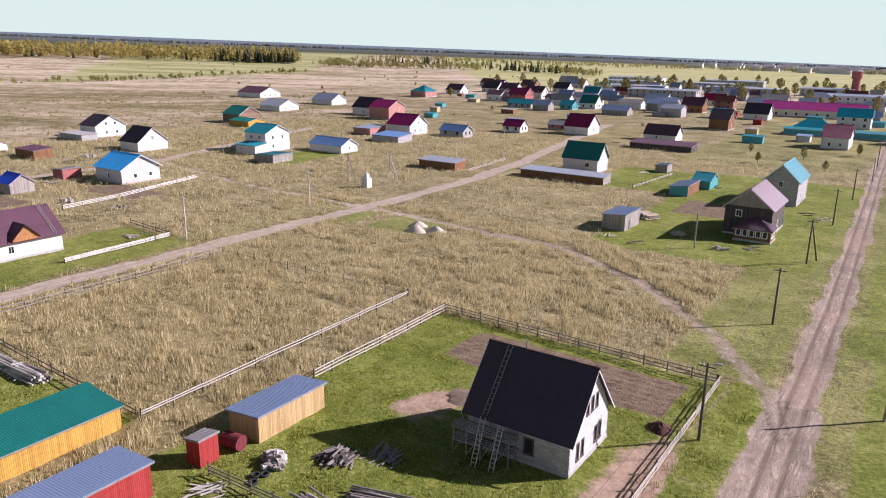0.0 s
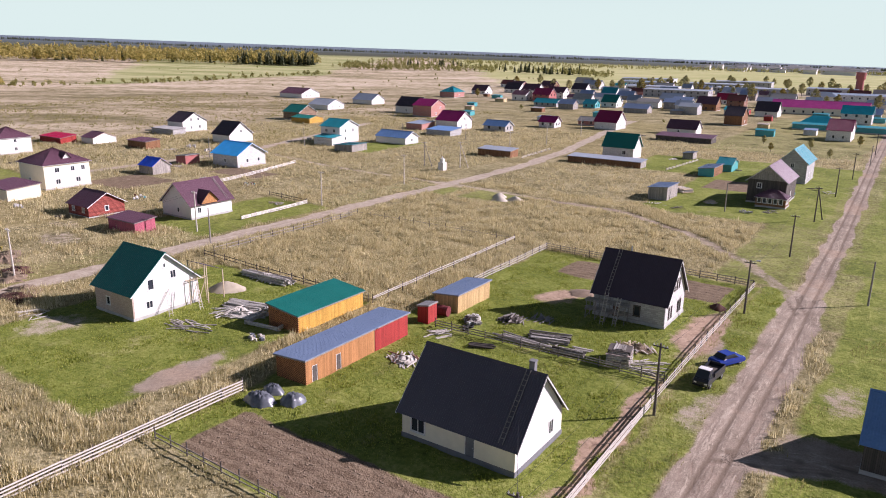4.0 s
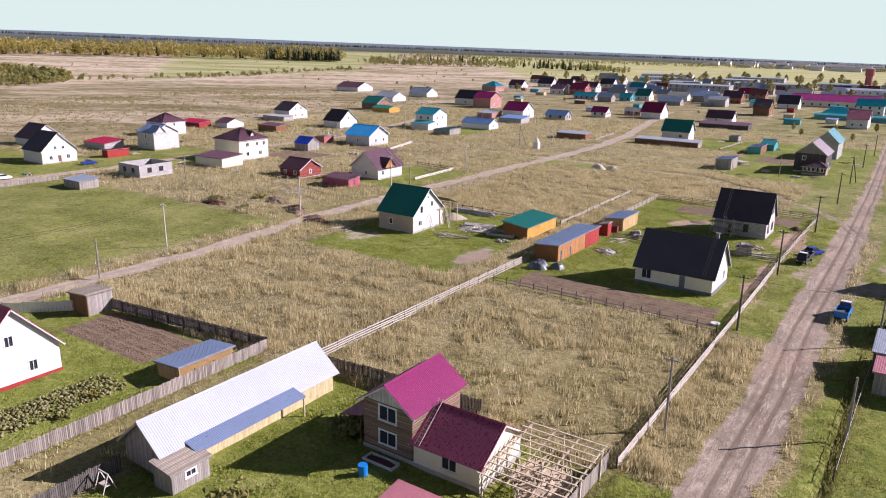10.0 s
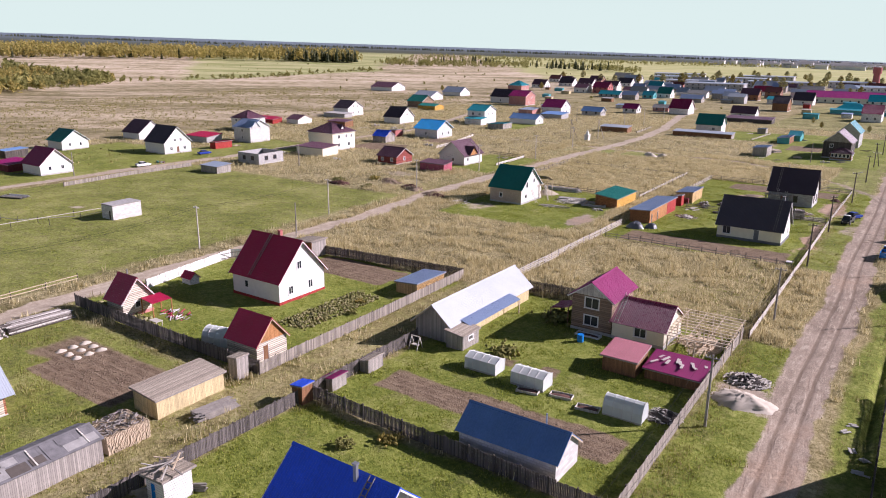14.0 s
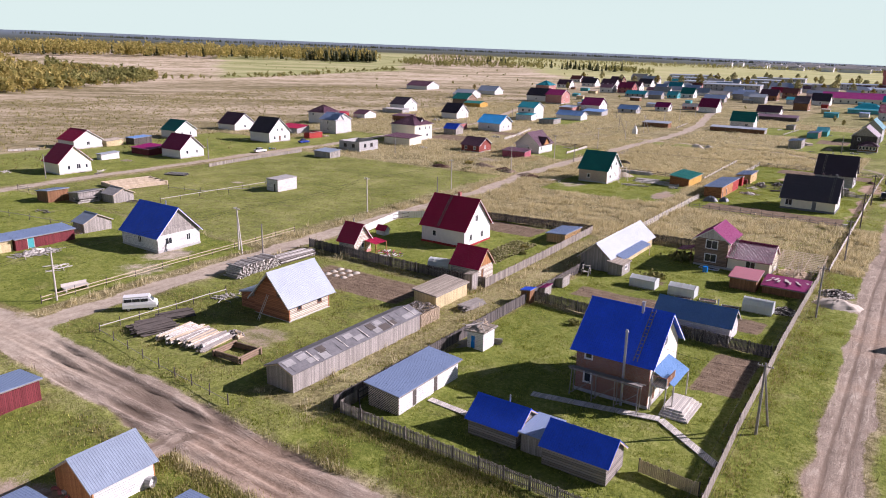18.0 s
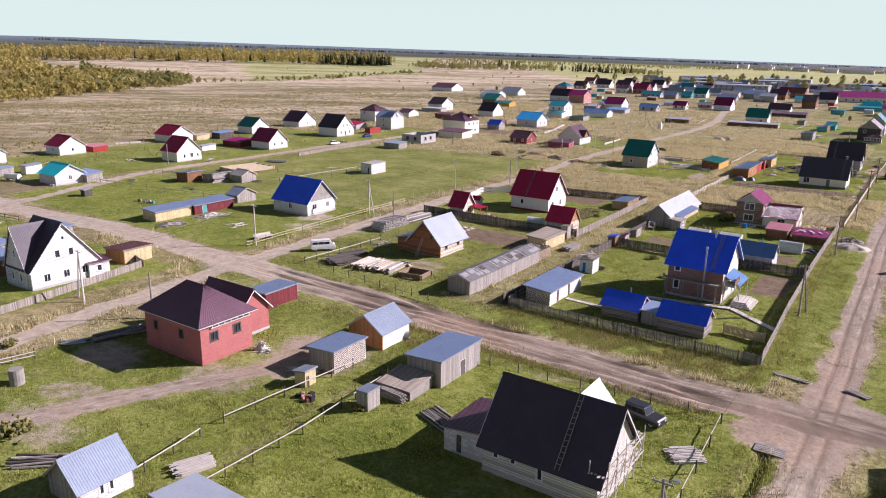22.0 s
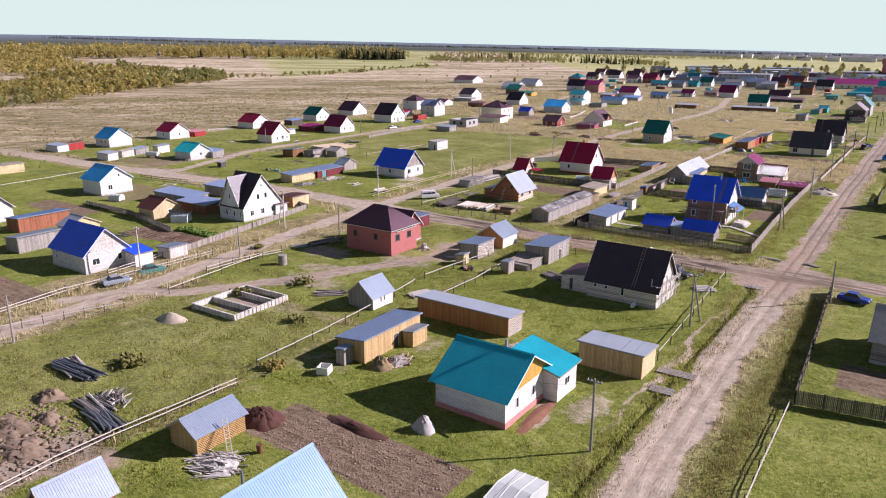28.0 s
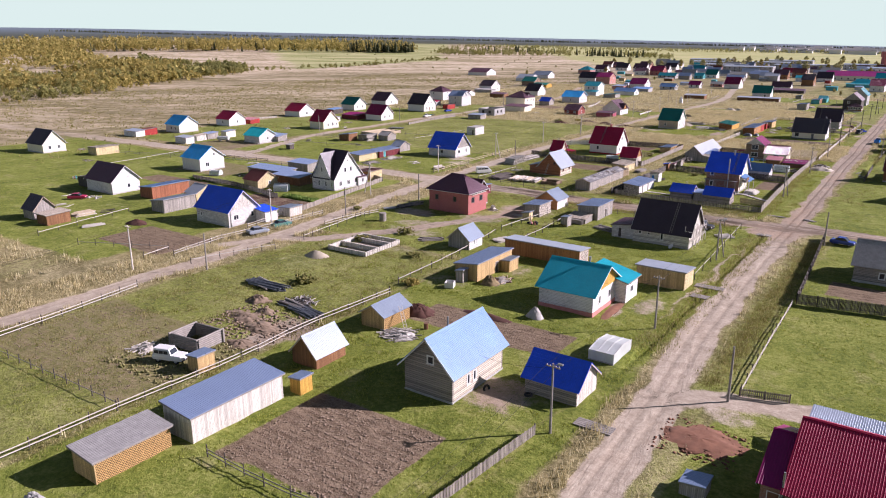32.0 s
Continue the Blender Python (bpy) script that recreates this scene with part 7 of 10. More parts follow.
def car(label, x, y, rot, paint, kind="sedan"):
    """A parked car that points along its own +x."""
    ob = group_at(label, "car" if kind in ("sedan", "jeep") else ("van" if kind == "van" else "truck"), "car" if kind in ("sedan", "jeep") else kind, x, y, rot)
    if kind == "sedan":
        L, prof, cab = 4.2, [(-2.1, .45, .75), (-1.95, .3, .92), (-0.9, .28, .95), (0.9, .28, .92), (1.9, .3, .82), (2.1, .42, .68)], [(-1.35, .92, .95), (-0.85, .92, 1.4), (0.35, .92, 1.42), (1.0, .9, .94)]
    elif kind == "jeep":
        L, prof, cab = 4.0, [(-2.0, .5, 1.0), (-1.9, .42, 1.08), (0.5, .42, 1.08), (1.85, .45, 1.02), (2.0, .5, .9)], [(-1.9, 1.06, 1.1), (-1.8, 1.06, 1.75), (0.25, 1.06, 1.75), (0.6, 1.05, 1.1)]
    elif kind == "van":
        L, prof, cab = 4.4, [(-2.2, .5, 1.2), (-2.15, .42, 1.25), (1.7, .42, 1.25), (2.1, .45, 1.15), (2.2, .5, .9)], [(-2.15, 1.22, 1.26), (-2.05, 1.22, 1.95), (1.2, 1.22, 2.0), (1.75, 1.2, 1.26)]
    else:
        L, prof, cab = 4.8, [(-2.4, .6, .95), (-2.35, .55, 1.0), (1.2, .55, 1.0), (2.2, .5, 1.1), (2.4, .55, .85)], [(0.75, 1.0, 1.1), (0.85, 1.0, 1.9), (1.6, 1.0, 1.92), (2.15, 1.0, 1.1)]
    part("body", loft(Mesh(), [ring(a, .84, b, c, .06) for a, b, c in prof]), paint, ob)
    boxy = kind in ("van", "jeep")
    part("cabin", loft(Mesh(), [ring(a, .78 if c < 1.2 else .70, b, c + .02, .08) for a, b, c in cab]), paint if boxy else "glass", ob, "" if boxy else "dark windows")
    (a0, _, r0), (a1, b1, r1), (a2, b2, r2), (a3, _, r3) = cab
    if boxy:
        for sgn in (-1, 1):
            for i in range(3):
                g0 = a1 + 0.12 + (a2 - a1 - 0.1) * i / 3
                part("window", Mesh().box(g0, g0 + (a2 - a1 - 0.1) / 3 - 0.12, sgn * 0.745 - 0.025, sgn * 0.745 + 0.025, b1 + 0.1, b1 + 0.5), "glass", ob, "dark side window")
        part("windscreen", Mesh().hexa([(a3 - 0.03, -.6, r3 + .02), (a3 + .02, -.6, r3 + .02), (a3 + .02, .6, r3 + .02), (a3 - 0.03, .6, r3 + .02), (a2 + .05, -.55, r2 - .12), (a2 + .1, -.55, r2 - .12), (a2 + .1, .55, r2 - .12), (a2 + .05, .55, r2 - .12)]), "glass", ob, "dark windscreen")
    part("roof", loft(Mesh(), [ring(a1 - 0.03, .68, r1 - .02, r1 + .05, .1), ring(a2 + 0.03, .68, r2 - .02, r2 + .05, .1)]), paint, ob)
    for a in (-L / 2 + 0.75, L / 2 - 0.8):
        for yy in (-0.72, 0.72):
            wheel(ob, a, yy, 0.32 if kind == "sedan" else 0.38)
    for yy in (-0.55, 0.55):
        part("headlight", Mesh().box(L / 2 - 0.04, L / 2 + 0.02, yy - 0.14, yy + 0.14, 0.62, 0.78), "whitepaint", ob, "clear headlight")
    part("bumper", Mesh().box(L / 2 - 0.02, L / 2 + 0.08, -0.8, 0.8, 0.38, 0.5), "rubber", ob)
    if kind == "truck":
        bed = Mesh()
        for q in ((-2.4, 0.7, -.86, -.80), (-2.4, 0.7, .80, .86), (-2.4, -2.34, -.80, .80), (0.64, 0.7, -.80, .80)):
            bed.box(q[0], q[1], q[2], q[3], 1.0, 1.45)
        part("load_bed", bed, paint, ob)
        part("bed_floor", Mesh().box(-2.34, 0.64, -.8, .8, 1.0, 1.03), "darktimber", ob)
        part("cab_roof", Mesh().box(0.85, 1.65, -.62, .62, 1.95, 2.0), "whitecar", ob, "pale cab roof")
    return ob


car("small bright blue flatbed truck on the road verge", -2.4, 10.6, 88, "bluepaint", "truck")
car("dark open jeep parked by a fence", -11.2, 36.4, -96, "blackcar", "truck")
car("blue saloon car parked by a fence", -10.8, 42.4, 62, "navypaint", "sedan")
car("white minibus van parked beside a track", -88.6, -123.0, 50, "whitecar", "van")
car("dark off-road car parked beside a house", -18.6, -150.4, -12, "blackcar", "jeep")
car("silver-blue saloon car by a fence", -90.4, -205.0, 75, "silvercar", "sedan")
car("dark green saloon car by a fence", -90.8, -198.4, 82, "greencar", "sedan")
car("red saloon car on a yard", -151.5, -208.2, 40, "redcar", "sedan")
car("white saloon car on a track", -192.6, -9.0, 80, "whitecar", "sedan")
car("blue saloon car inside a fenced yard", 6.4, -147.6, -8, "navypaint", "sedan")
car("stripped white van body standing on weeds", -53.0, -251.2, 20, "whitecar", "jeep")
car("blue saloon car beside a track", -199, 18, 80, "navypaint", "sedan")


# ---------------------------------------------------------------- yard things
def heap(label, x, y, rx, ry, h, mat, name="heap", seed=1, **kw):
    ob = part(name, Mesh().heap(0, 0, rx, ry, h, rings=9, n=26, seed=seed, **kw), mat, None, smooth=True)
    ob.matrix_world = pose(x, y, ground_z(x, y))
    return tagged(ob, label, name.replace("_", " "))


def board_stack(label, x, y, w, d, h, rot, mat, seed=1, name="board_stack", t=0.06, n=None, long_x=True):
    """Boards or beams laid side by side in courses, each a little askew."""
    ob = group_at(label, name, "stack", x, y, rot)
    rnd = random.Random(seed)
    rows = max(1, round(h / (t * 1.15)))
    per = n or max(2, round(d / 0.24))
    for r in range(rows):
        for i in range(per):
            if rnd.random() < 0.12 and r == rows - 1 and rows > 1:
                continue
            yy = -d / 2 + d * (i + 0.5) / per
            a = rnd.uniform(-0.13, 0.13) * (r + 1) / rows
            s = w / 2 * rnd.uniform(0.72, 1.06)
            z = 0.03 + t * 1.15 * r + t / 2 + rnd.uniform(0, 0.4 * t)
            part("board", Mesh().beam((-s + rnd.uniform(-.35, .35), yy - a, z), (s, yy + a, z), d / per * rnd.uniform(0.55, 0.8), t), mat if isinstance(mat, str) else rnd.choice(mat), ob)
    return ob


def log_stack(label, x, y, w, d, rot, mat, n=12, r=0.13, rows=2, seed=1, name="log_stack"):
    """Logs side by side in courses, each a little askew and of its own tone."""
    ob = group_at(label, name, "logs", x, y, rot)
    rnd = random.Random(seed)
    tones = {"birch": ("birch", "birch", "oldtimber"), "log_end": ("log_end", "timber", "oldtimber", "palewood"), "oldtimber": ("oldtimber", "oldtimber", "birch", "darktimber")}.get(mat, (mat,))
    rest, done = {}, 0
    for k_ in range(rows):
        for i in range(n - k_):
            yy = -d / 2 + d * (i + 0.5 + k_ * 0.5) / n
            rr = r * rnd.uniform(0.7, 1.15)
            s = w / 2 * rnd.uniform(0.8, 1.12)
            z = r + k_ * r * 1.75 + rnd.uniform(0, 0.25 * r)
            askew = min(0.4, 0.07 * w)
            ends = (-s + rnd.uniform(-.4, .4) * min(1, w / 4), yy + rnd.uniform(-askew, askew), z), (s, yy + rnd.uniform(-askew, askew), z + rnd.uniform(-.04, .04))
            tone = rnd.choice(tones)
            if done < 12:
                part("log", Mesh().tube(*ends, rr, rr * 0.85, 7), tone, ob)
            else:
                rest.setdefault(tone, Mesh()).tube(*ends, rr, rr * 0.85, 7)
            done += 1
    for tone, lot in rest.items():
        tagged(part("firewood", lot, tone, ob), kind="stuff")
    return ob


def scatter(label, x, y, rx, ry, h, mat, n, seed=1, name="rubble_pile", kind="chunk", size=0.35, category="rubble"):
    """A loose pile of chunks or sticks, heaped in the middle."""
    ob = group_at(label, name, category, x, y)
    rnd = random.Random(seed)
    rest = {}
    lie = rnd.uniform(0, math.pi)
    if h >= 0.5 and n >= 30:
        part("core", Mesh().heap(0, 0, rx * 0.8, ry * 0.8, h * 0.8, 6, 16, 0.3, -0.02, 1.6, seed), mat if isinstance(mat, str) else mat[-1], ob)
    for i in range(n):
        a, q = rnd.uniform(0, 2 * math.pi), math.sqrt(rnd.random())
        px, py, pz = rx * q * math.cos(a), ry * q * math.sin(a), h * (1 - q) * rnd.random()
        if kind == "stick":
            b, l = lie + rnd.gauss(0, 0.45), size * rnd.uniform(0.6, 1.3)
            m = Mesh().beam((px - l * math.cos(b), py - l * math.sin(b), pz + 0.05), (px + l * math.cos(b), py + l * math.sin(b), pz + 0.05 + rnd.gauss(0, 0.06)), rnd.uniform(0.08, 0.17), rnd.uniform(0.05, 0.12))
        else:
            s = size * rnd.uniform(0.4, 1.1)
            m = Mesh()
            c = [Vector((sx * s * rnd.uniform(.5, 1), sy * s * rnd.uniform(.5, 1), sz)) for sz in (-0.1, s * rnd.uniform(.6, 1)) for sx, sy in ((-.5, -.5), (.5, -.5), (.5, .5), (-.5, .5))]
            rm = Matrix.Rotation(rnd.uniform(0, 6), 3, "Z")
            m.hexa([tuple(rm @ v + Vector((px, py, pz))) for v in c])
        tone = mat if isinstance(mat, str) else rnd.choice(mat)
        if i < 7:
            part("plank" if kind == "stick" else "chunk", m, tone, ob)
        else:
            lot = rest.setdefault(tone, Mesh())
            n0 = len(lot.v)
            lot.v += m.v
            lot.f += [tuple(n0 + q_ for q_ in f_) for f_ in m.f]
    for tone, lot in rest.items():
        tagged(part("debris", lot, tone, ob), kind="stuff")
    return ob


def greenhouse(label, x, y, w, d, h, rot=0, arch=False):
    """Film on a light frame: arched, or with a low gable; x, y is the near corner and the length runs along x."""
    ob = group_at(label, "greenhouse", "greenhouse", x - w / 2, y + d / 2, rot)
    n = 9 if arch else 5
    prof = [(-d / 2 * math.cos(math.pi * i / (n - 1)), 0.15 + (h - 0.15) * math.sin(math.pi * i / (n - 1)) ** 0.7) for i in range(n)] if arch else [(-d / 2, 0), (-d / 2, h * .78), (0, h), (d / 2, h * .78), (d / 2, 0)]
    prof = [(a, max(b, 0)) for a, b in prof]
    skin = Mesh()
    for a, b in prof:
        skin.v += [(-w / 2, a, b), (w / 2, a, b)]
    skin.f = [(2 * i, 2 * i + 1, 2 * i + 3, 2 * i + 2) for i in range(len(prof) - 1)] + [tuple(range(0, 2 * len(prof), 2)), tuple(range(2 * len(prof) - 1, 0, -2))]
    part("film", skin, "film", ob, "milky plastic film")
    for i in range(max(3, round(w / 1.0)) + 1):
        xx = -w / 2 + w * i / max(3, round(w / 1.0))
        rib = Mesh()
        for (a, za), (b, zb) in zip(prof, prof[1:]):
            rib.beam((xx, a * 1.01, za + 0.01), (xx, b * 1.01, zb + 0.03), 0.05)
        part("rib", rib, "whitepaint", ob)
    part("base_frame", Mesh().box(-w / 2 - .03, w / 2 + .03, -d / 2 - .04, -d / 2 + .02, -.1, .15).box(-w / 2 - .03, w / 2 + .03, d / 2 - .02, d / 2 + .04, -.1, .15), "whitetimber", ob)
    return ob


def tyre(x, y, z=0, r=0.45, up=False, rot=0):
    m = Mesh()
    n, k_ = 16, 7
    for i in range(n):
        a = 2 * math.pi * i / n
        for j in range(k_):
            b = 2 * math.pi * j / k_
            q = r * 0.72 + r * 0.28 * math.cos(b)
            m.v.append((q * math.cos(a), q * math.sin(a), 0.12 + 0.12 * math.sin(b)))
    for i in range(n):
        for j in range(k_):
            a, b = i * k_ + j, i * k_ + (j + 1) % k_
            c, d = ((i + 1) % n) * k_ + (j + 1) % k_, ((i + 1) % n) * k_ + j
            m.f.append((a, d, c, b))
    ob = part("tyre", m, "rubber", None, smooth=True)
    ob.matrix_world = pose(x, y, ground_z(x, y) + z, 80 if up else 0, 0, rot)
    return tagged(ob, "worn black tyre lying on the ground", "tyre")


def log_crib(label, x, y, w, d, rows, rot, mat="loggrey", cross=0, r=0.14):
    """Walls of notched logs without a roof, or low foundation beams."""
    ob = group_at(label, "log_crib", "log walls", x, y, rot)
    for i in range(rows):
        for s in (-1, 1):
            part("log", Mesh().tube((-w / 2 - .3, s * d / 2, r + i * r * 1.85), (w / 2 + .3, s * d / 2, r + i * r * 1.85), r, r, 8), mat, ob)
            part("log", Mesh().tube((s * w / 2, -d / 2 - .3, r * 1.5 + i * r * 1.85), (s * w / 2, d / 2 + .3, r * 1.5 + i * r * 1.85), r, r, 8), mat, ob)
    for c in range(cross):
        xx = -w / 2 + w * (c + 1) / (cross + 1)
        for i in range(rows):
            part("log", Mesh().tube((xx, -d / 2, r * 1.5 + i * r * 1.85), (xx, d / 2, r * 1.5 + i * r * 1.85), r, r, 8), mat, ob)
    return ob


M["log_end"] = plain("peeled_logs", (0.52, 0.42, 0.30), 0.85, vary=0.3, scale=2)
M["birch"] = plain("birch_bark", (0.52, 0.49, 0.45), 0.85, vary=0.5, scale=4)
# plot of the green-roofed house
log_stack("stacked white birch logs behind a board shed", -75.8, 33.3, 9.6, 1.8, 3, "birch", 8, 0.16, 3, 3)
scatter("loose birch billets on a log stack", -75.8, 33.2, 4.6, 1.2, 1.0, ("birch", "whitetimber"), 70, 29, "firewood_pile", "stick", 0.5, "firewood")
log_stack("pale squared beams stacked on the grass", -68.6, 23.4, 6.5, 2.6, 14, "birch", 9, 0.15, 2, 4)
scatter("pale beams and boards heaped on the grass", -67.6, 21.0, 3.6, 2.2, 0.9, ("whitetimber", "birch", "palewood"), 46, 4, "timber_pile", "stick", 1.3, "timber")
scatter("white boards lying by a wall", -69.0, 14.0, 3.0, 2.0, 0.3, ("whitetimber", "oldtimber"), 22, 31, "board_pile", "stick", 1.2, "boards")
log_crib("low crib of pale squared logs", -61.6, 21.0, 5.0, 3.6, 2, 8, "birch")
scatter("white offcuts and blocks by a shed", -59.2, 16.4, 1.1, 0.8, 0.45, ("whitetimber", "birch", "tarp"), 22, 5, "offcut_pile", "chunk", 0.45, "offcuts")
heap("pale sand heap beside a house", -77.0, 26.6, 2.9, 2.3, 1.2, "sand", "sand_mound", 2, rough=0.05)
for i, (x, y, rx, ry, h) in enumerate(((-46.3, 5.3, 1.9, 1.1, 1.1), (-43.6, 7.2, 1.1, 1.3, 1.0), (-46.9, 7.6, 1.2, 0.9, 0.9))):
    heap("boards wrapped in dark plastic film", x, y, rx, ry, h, "tarp", "wrapped_stack", 20 + i, flat=3.2)
scatter("heap of sticks and scrap boards by a red wall", -40.9, 22.0, 2.2, 1.6, 0.6, ("oldtimber", "brownpaint", "whitetimber"), 40, 6, "scrap_pile", "stick", 0.8, "scrap")
scatter("white boards leaning by a shed", -42.2, 30.5, 1.4, 1.2, 0.6, "whitetimber", 16, 7, "board_pile", "stick", 1.0, "boards")
scatter("heap of pale rags and sacks behind a shed", -41.0, 36.6, 1.5, 1.2, 1.1, ("whitepaint", "birch", "oldtimber"), 36, 8, "scrap_pile", "chunk", 0.5, "scrap")
drum = group_at("rusty barrel lying beside a shed", "barrel", "barrel", -45.6, 36.2)
part("shell", Mesh().tube((-0.9, 0, 0.7), (0.9, 0.2, 0.7), 0.7, 0.7, 16), "maroon", drum)
for x, y in ((-40.8, 34.4), (-40.2, 33.6), (-40.3, 34.9)):
    tyre(x, y)
scatter("brown brushwood heap on the grass", -37.2, 40.2, 1.8, 1.4, 0.9, ("oldtimber", "darktimber"), 60, 9, "brush_pile", "stick", 0.7, "brushwood")
scatter("loose grey boards on the grass", -34.2, 42.6, 1.6, 1.0, 0.5, "oldtimber", 22, 10, "board_pile", "stick", 0.9, "boards")
log_stack("grey and white logs stacked along a fence", -32.2, 34.4, 7.0, 1.3, -3, "birch", 6, 0.13, 2, 11)
log_stack("weathered logs stacked against a fence", -26.4, 34.3, 3.6, 1.1, 4, "oldtimber", 6, 0.12, 3, 12)
log_stack("heap of grey poles on the grass", -30.2, 36.9, 4.6, 2.6, 16, "oldtimber", 12, 0.11, 3, 17)
scatter("loose grey and white sticks on a pole heap", -30.2, 37.0, 2.4, 1.4, 0.7, ("oldtimber", "birch", "whitetimber"), 44, 18, "brush_pile", "stick", 0.8, "brushwood")
log_stack("tarred dark poles lying on the lawn", -35.8, 30.2, 3.0, 1.0, 20, "darktimber", 6, 0.1, 2, 19)
scatter("pale offcuts and clay beside a firewood stack", -20.6, 40.6, 2.4, 1.2, 0.7, ("timber", "whitetimber", "clay"), 40, 27, "offcut_pile", "stick", 0.7, "offcuts")
log_stack("white boards on a low bench", -25.6, 36.4, 2.2, 0.9, 10, "whitetimber", 5, 0.09, 1, 28)
fw = group_at("tall stack of short weathered boards with sagging sides", "board_cube", "boards", -20.9, 35.8, 12)
rnd = random.Random(13)
part("core", Mesh().box(-1.25, 1.25, -1.05, 1.05, -0.05, 1.7), "darktimber", fw)
for lay in range(12):
    across = lay % 2
    wide = 1.0 if lay < 9 else 1.0 - 0.16 * (lay - 8)
    L, D = (1.3 * wide, 1.6 * wide) if across else (1.6 * wide, 1.3 * wide)
    n = 9
    for q in range(3):              # three bundles to a course
        m = Mesh()
        for i in range(n // 3):
            u = -L + 2 * L * (q * 3 + i + 0.5) / n + rnd.uniform(-.03, .03)
            e0, e1, z = -D + rnd.uniform(-.12, .16), D + rnd.uniform(-.16, .12), 0.08 + lay * 0.15 + rnd.uniform(0, .02)
            m.beam((u, e0, z) if across else (e0, u, z), (u + rnd.uniform(-.05, .05), e1, z) if across else (e1, u + rnd.uniform(-.05, .05), z), 2 * L / n * 0.86, 0.12)
        part("board_bundle", m, rnd.choice(("birch", "oldtimber", "palewood", "pinkgrey")), fw)
scatter("long poles leaning on a firewood heap", -18.0, 36.0, 2.2, 1.6, 0.4, "whitetimber", 16, 14, "pole_pile", "stick", 1.6, "poles")
heap("small heap of turned earth", -16.5, 61.0, 1.3, 1.1, 0.7, "soilheap", "earth_mound", 5)
heap("small heap of clay", -34.0, 56.0, 2.6, 2.0, 0.35, "clay", "earth_mound", 6)
basin = group_at("white enamel basin on the grass", "basin", "basin", -15.8, -3.0)
part("bowl", Mesh().tube((0, 0, 0), (0, 0, 0.32), 0.45, 0.62, 16), "whitepaint", basin)
# firewood, greenhouses and beds of the southern yards
greenhouse("film greenhouse with a low gable", -34.2, -71.3, 4.0, 2.1, 1.75)
greenhouse("film greenhouse with a low gable roof", -28.1, -71.7, 3.9, 2.2, 1.8)
greenhouse("arched film greenhouse on the grass", -17.1, -72.5, 4.0, 1.9, 2.0, 0, True)
greenhouse("arched white film greenhouse in a yard", -64.4, -84.2, 3.6, 2.6, 2.1, 14, True)
scatter("heap of split white firewood by a fence", -15.9, -69.6, 1.9, 1.6, 1.0, ("whitetimber", "birch", "darktimber"), 120, 15, "firewood_pile", "stick", 0.3, "firewood")
scatter("heap of pale split firewood on the verge", -11.0, -56.0, 2.5, 2.0, 1.1, ("whitetimber", "birch", "whitetimber", "darktimber"), 260, 16, "firewood_pile", "stick", 0.34, "firewood")
heap("heap of pale sand by the roadside", -10.2, -61.4, 3.2, 2.6, 1.0, "cement", "sand_mound", 7, rough=0.2, flat=1.5)
scatter("raw offcuts and laths under a timber frame", -18.0, -48.5, 3.4, 3.6, 0.5, "timber", 70, 17, "offcut_pile", "stick", 0.9, "offcuts")
for i in range(13):
    b = board_stack("short pale boards lying on a magenta roof", -20.0 + i * 0.43, -60.4 + (i * 5 % 7) * 0.42, 1.3 + 0.2 * (i % 3), 0.42, 0.06, 70 + i * 5, "whitetimber", 30 + i, n=1)
    b.location.z += 1.66
shed("small white hut with a blue door under loose boards", -43.1, -107.0, 2.3, 2.6, 2.3, 2.5, "siding", "r_wood", doors="S:.35,.05,.7,1.7", doorpane="bluepaint", name="hut", category="hut", over=0.3)
for i in range(9):
    b = board_stack("loose weathered board lying on a hut roof", -44.2 + (i % 5 - 2) * 0.5, -105.8 + (i % 3 - 1) * 0.5, 2.4 + 0.2 * (i % 4), 0.17, 0.05, 20 + i * 37, ("whitetimber", "oldtimber", "timber")[i % 3], 230 + i, n=1)
    b.location.z += 2.62 + 0.05 * i
for i, (x, y) in enumerate(((-45.6, -104.2), (-43.0, -104.0), (-45.7, -107.2))):
    b = board_stack("grey boards leaning round a small hut", x, y, 1.5, 0.3, 0.5 + 0.2 * i, 30 * i, "oldtimber", 260 + i)
cube = group_at("cube of stacked split firewood behind a long shed", "firewood_stack", "firewood", -55.5, -103.2)
rnd = random.Random(270)
rows_ = Mesh()
for i in range(13):
    for j in range(29):
        yy, zz = -2.05 + 0.146 * j + rnd.uniform(-.02, .02), 0.07 + 0.135 * i
        e = 1.85 + rnd.uniform(-.09, .09)
        rows_.tube((-e, yy, zz), (e, yy, zz), rnd.uniform(.055, .078), None, 5)
tagged(part("sawn_end", rows_, "log_end", cube), "pale sawn ends of split firewood", kind="stuff")
for i in range(110):
    x_, y_, a_ = rnd.uniform(-1.7, 1.7), rnd.uniform(-1.95, 1.95), rnd.uniform(0, 3.1)
    c_, s_ = 0.24 * math.cos(a_), 0.24 * math.sin(a_)
    z_ = 1.82 + rnd.uniform(0, .16)
    part("split_log", Mesh().tube((x_ - c_, y_ - s_, z_), (x_ + c_, y_ + s_, z_ + rnd.uniform(-.05, .1)), .075, .06, 5), ("oldtimber", "darktimber", "oldtimber")[i % 3], cube)
swing = group_at("white timber garden swing", "swing", "swing", -46.0, -70.2)
for q in (-.6, .6):
    part("leg", Mesh().beam((q, -.6, 0), (q, 0, 1.6), .08), "whitetimber", swing)
    part("leg", Mesh().beam((q, .6, 0), (q, 0, 1.6), .08), "whitetimber", swing)
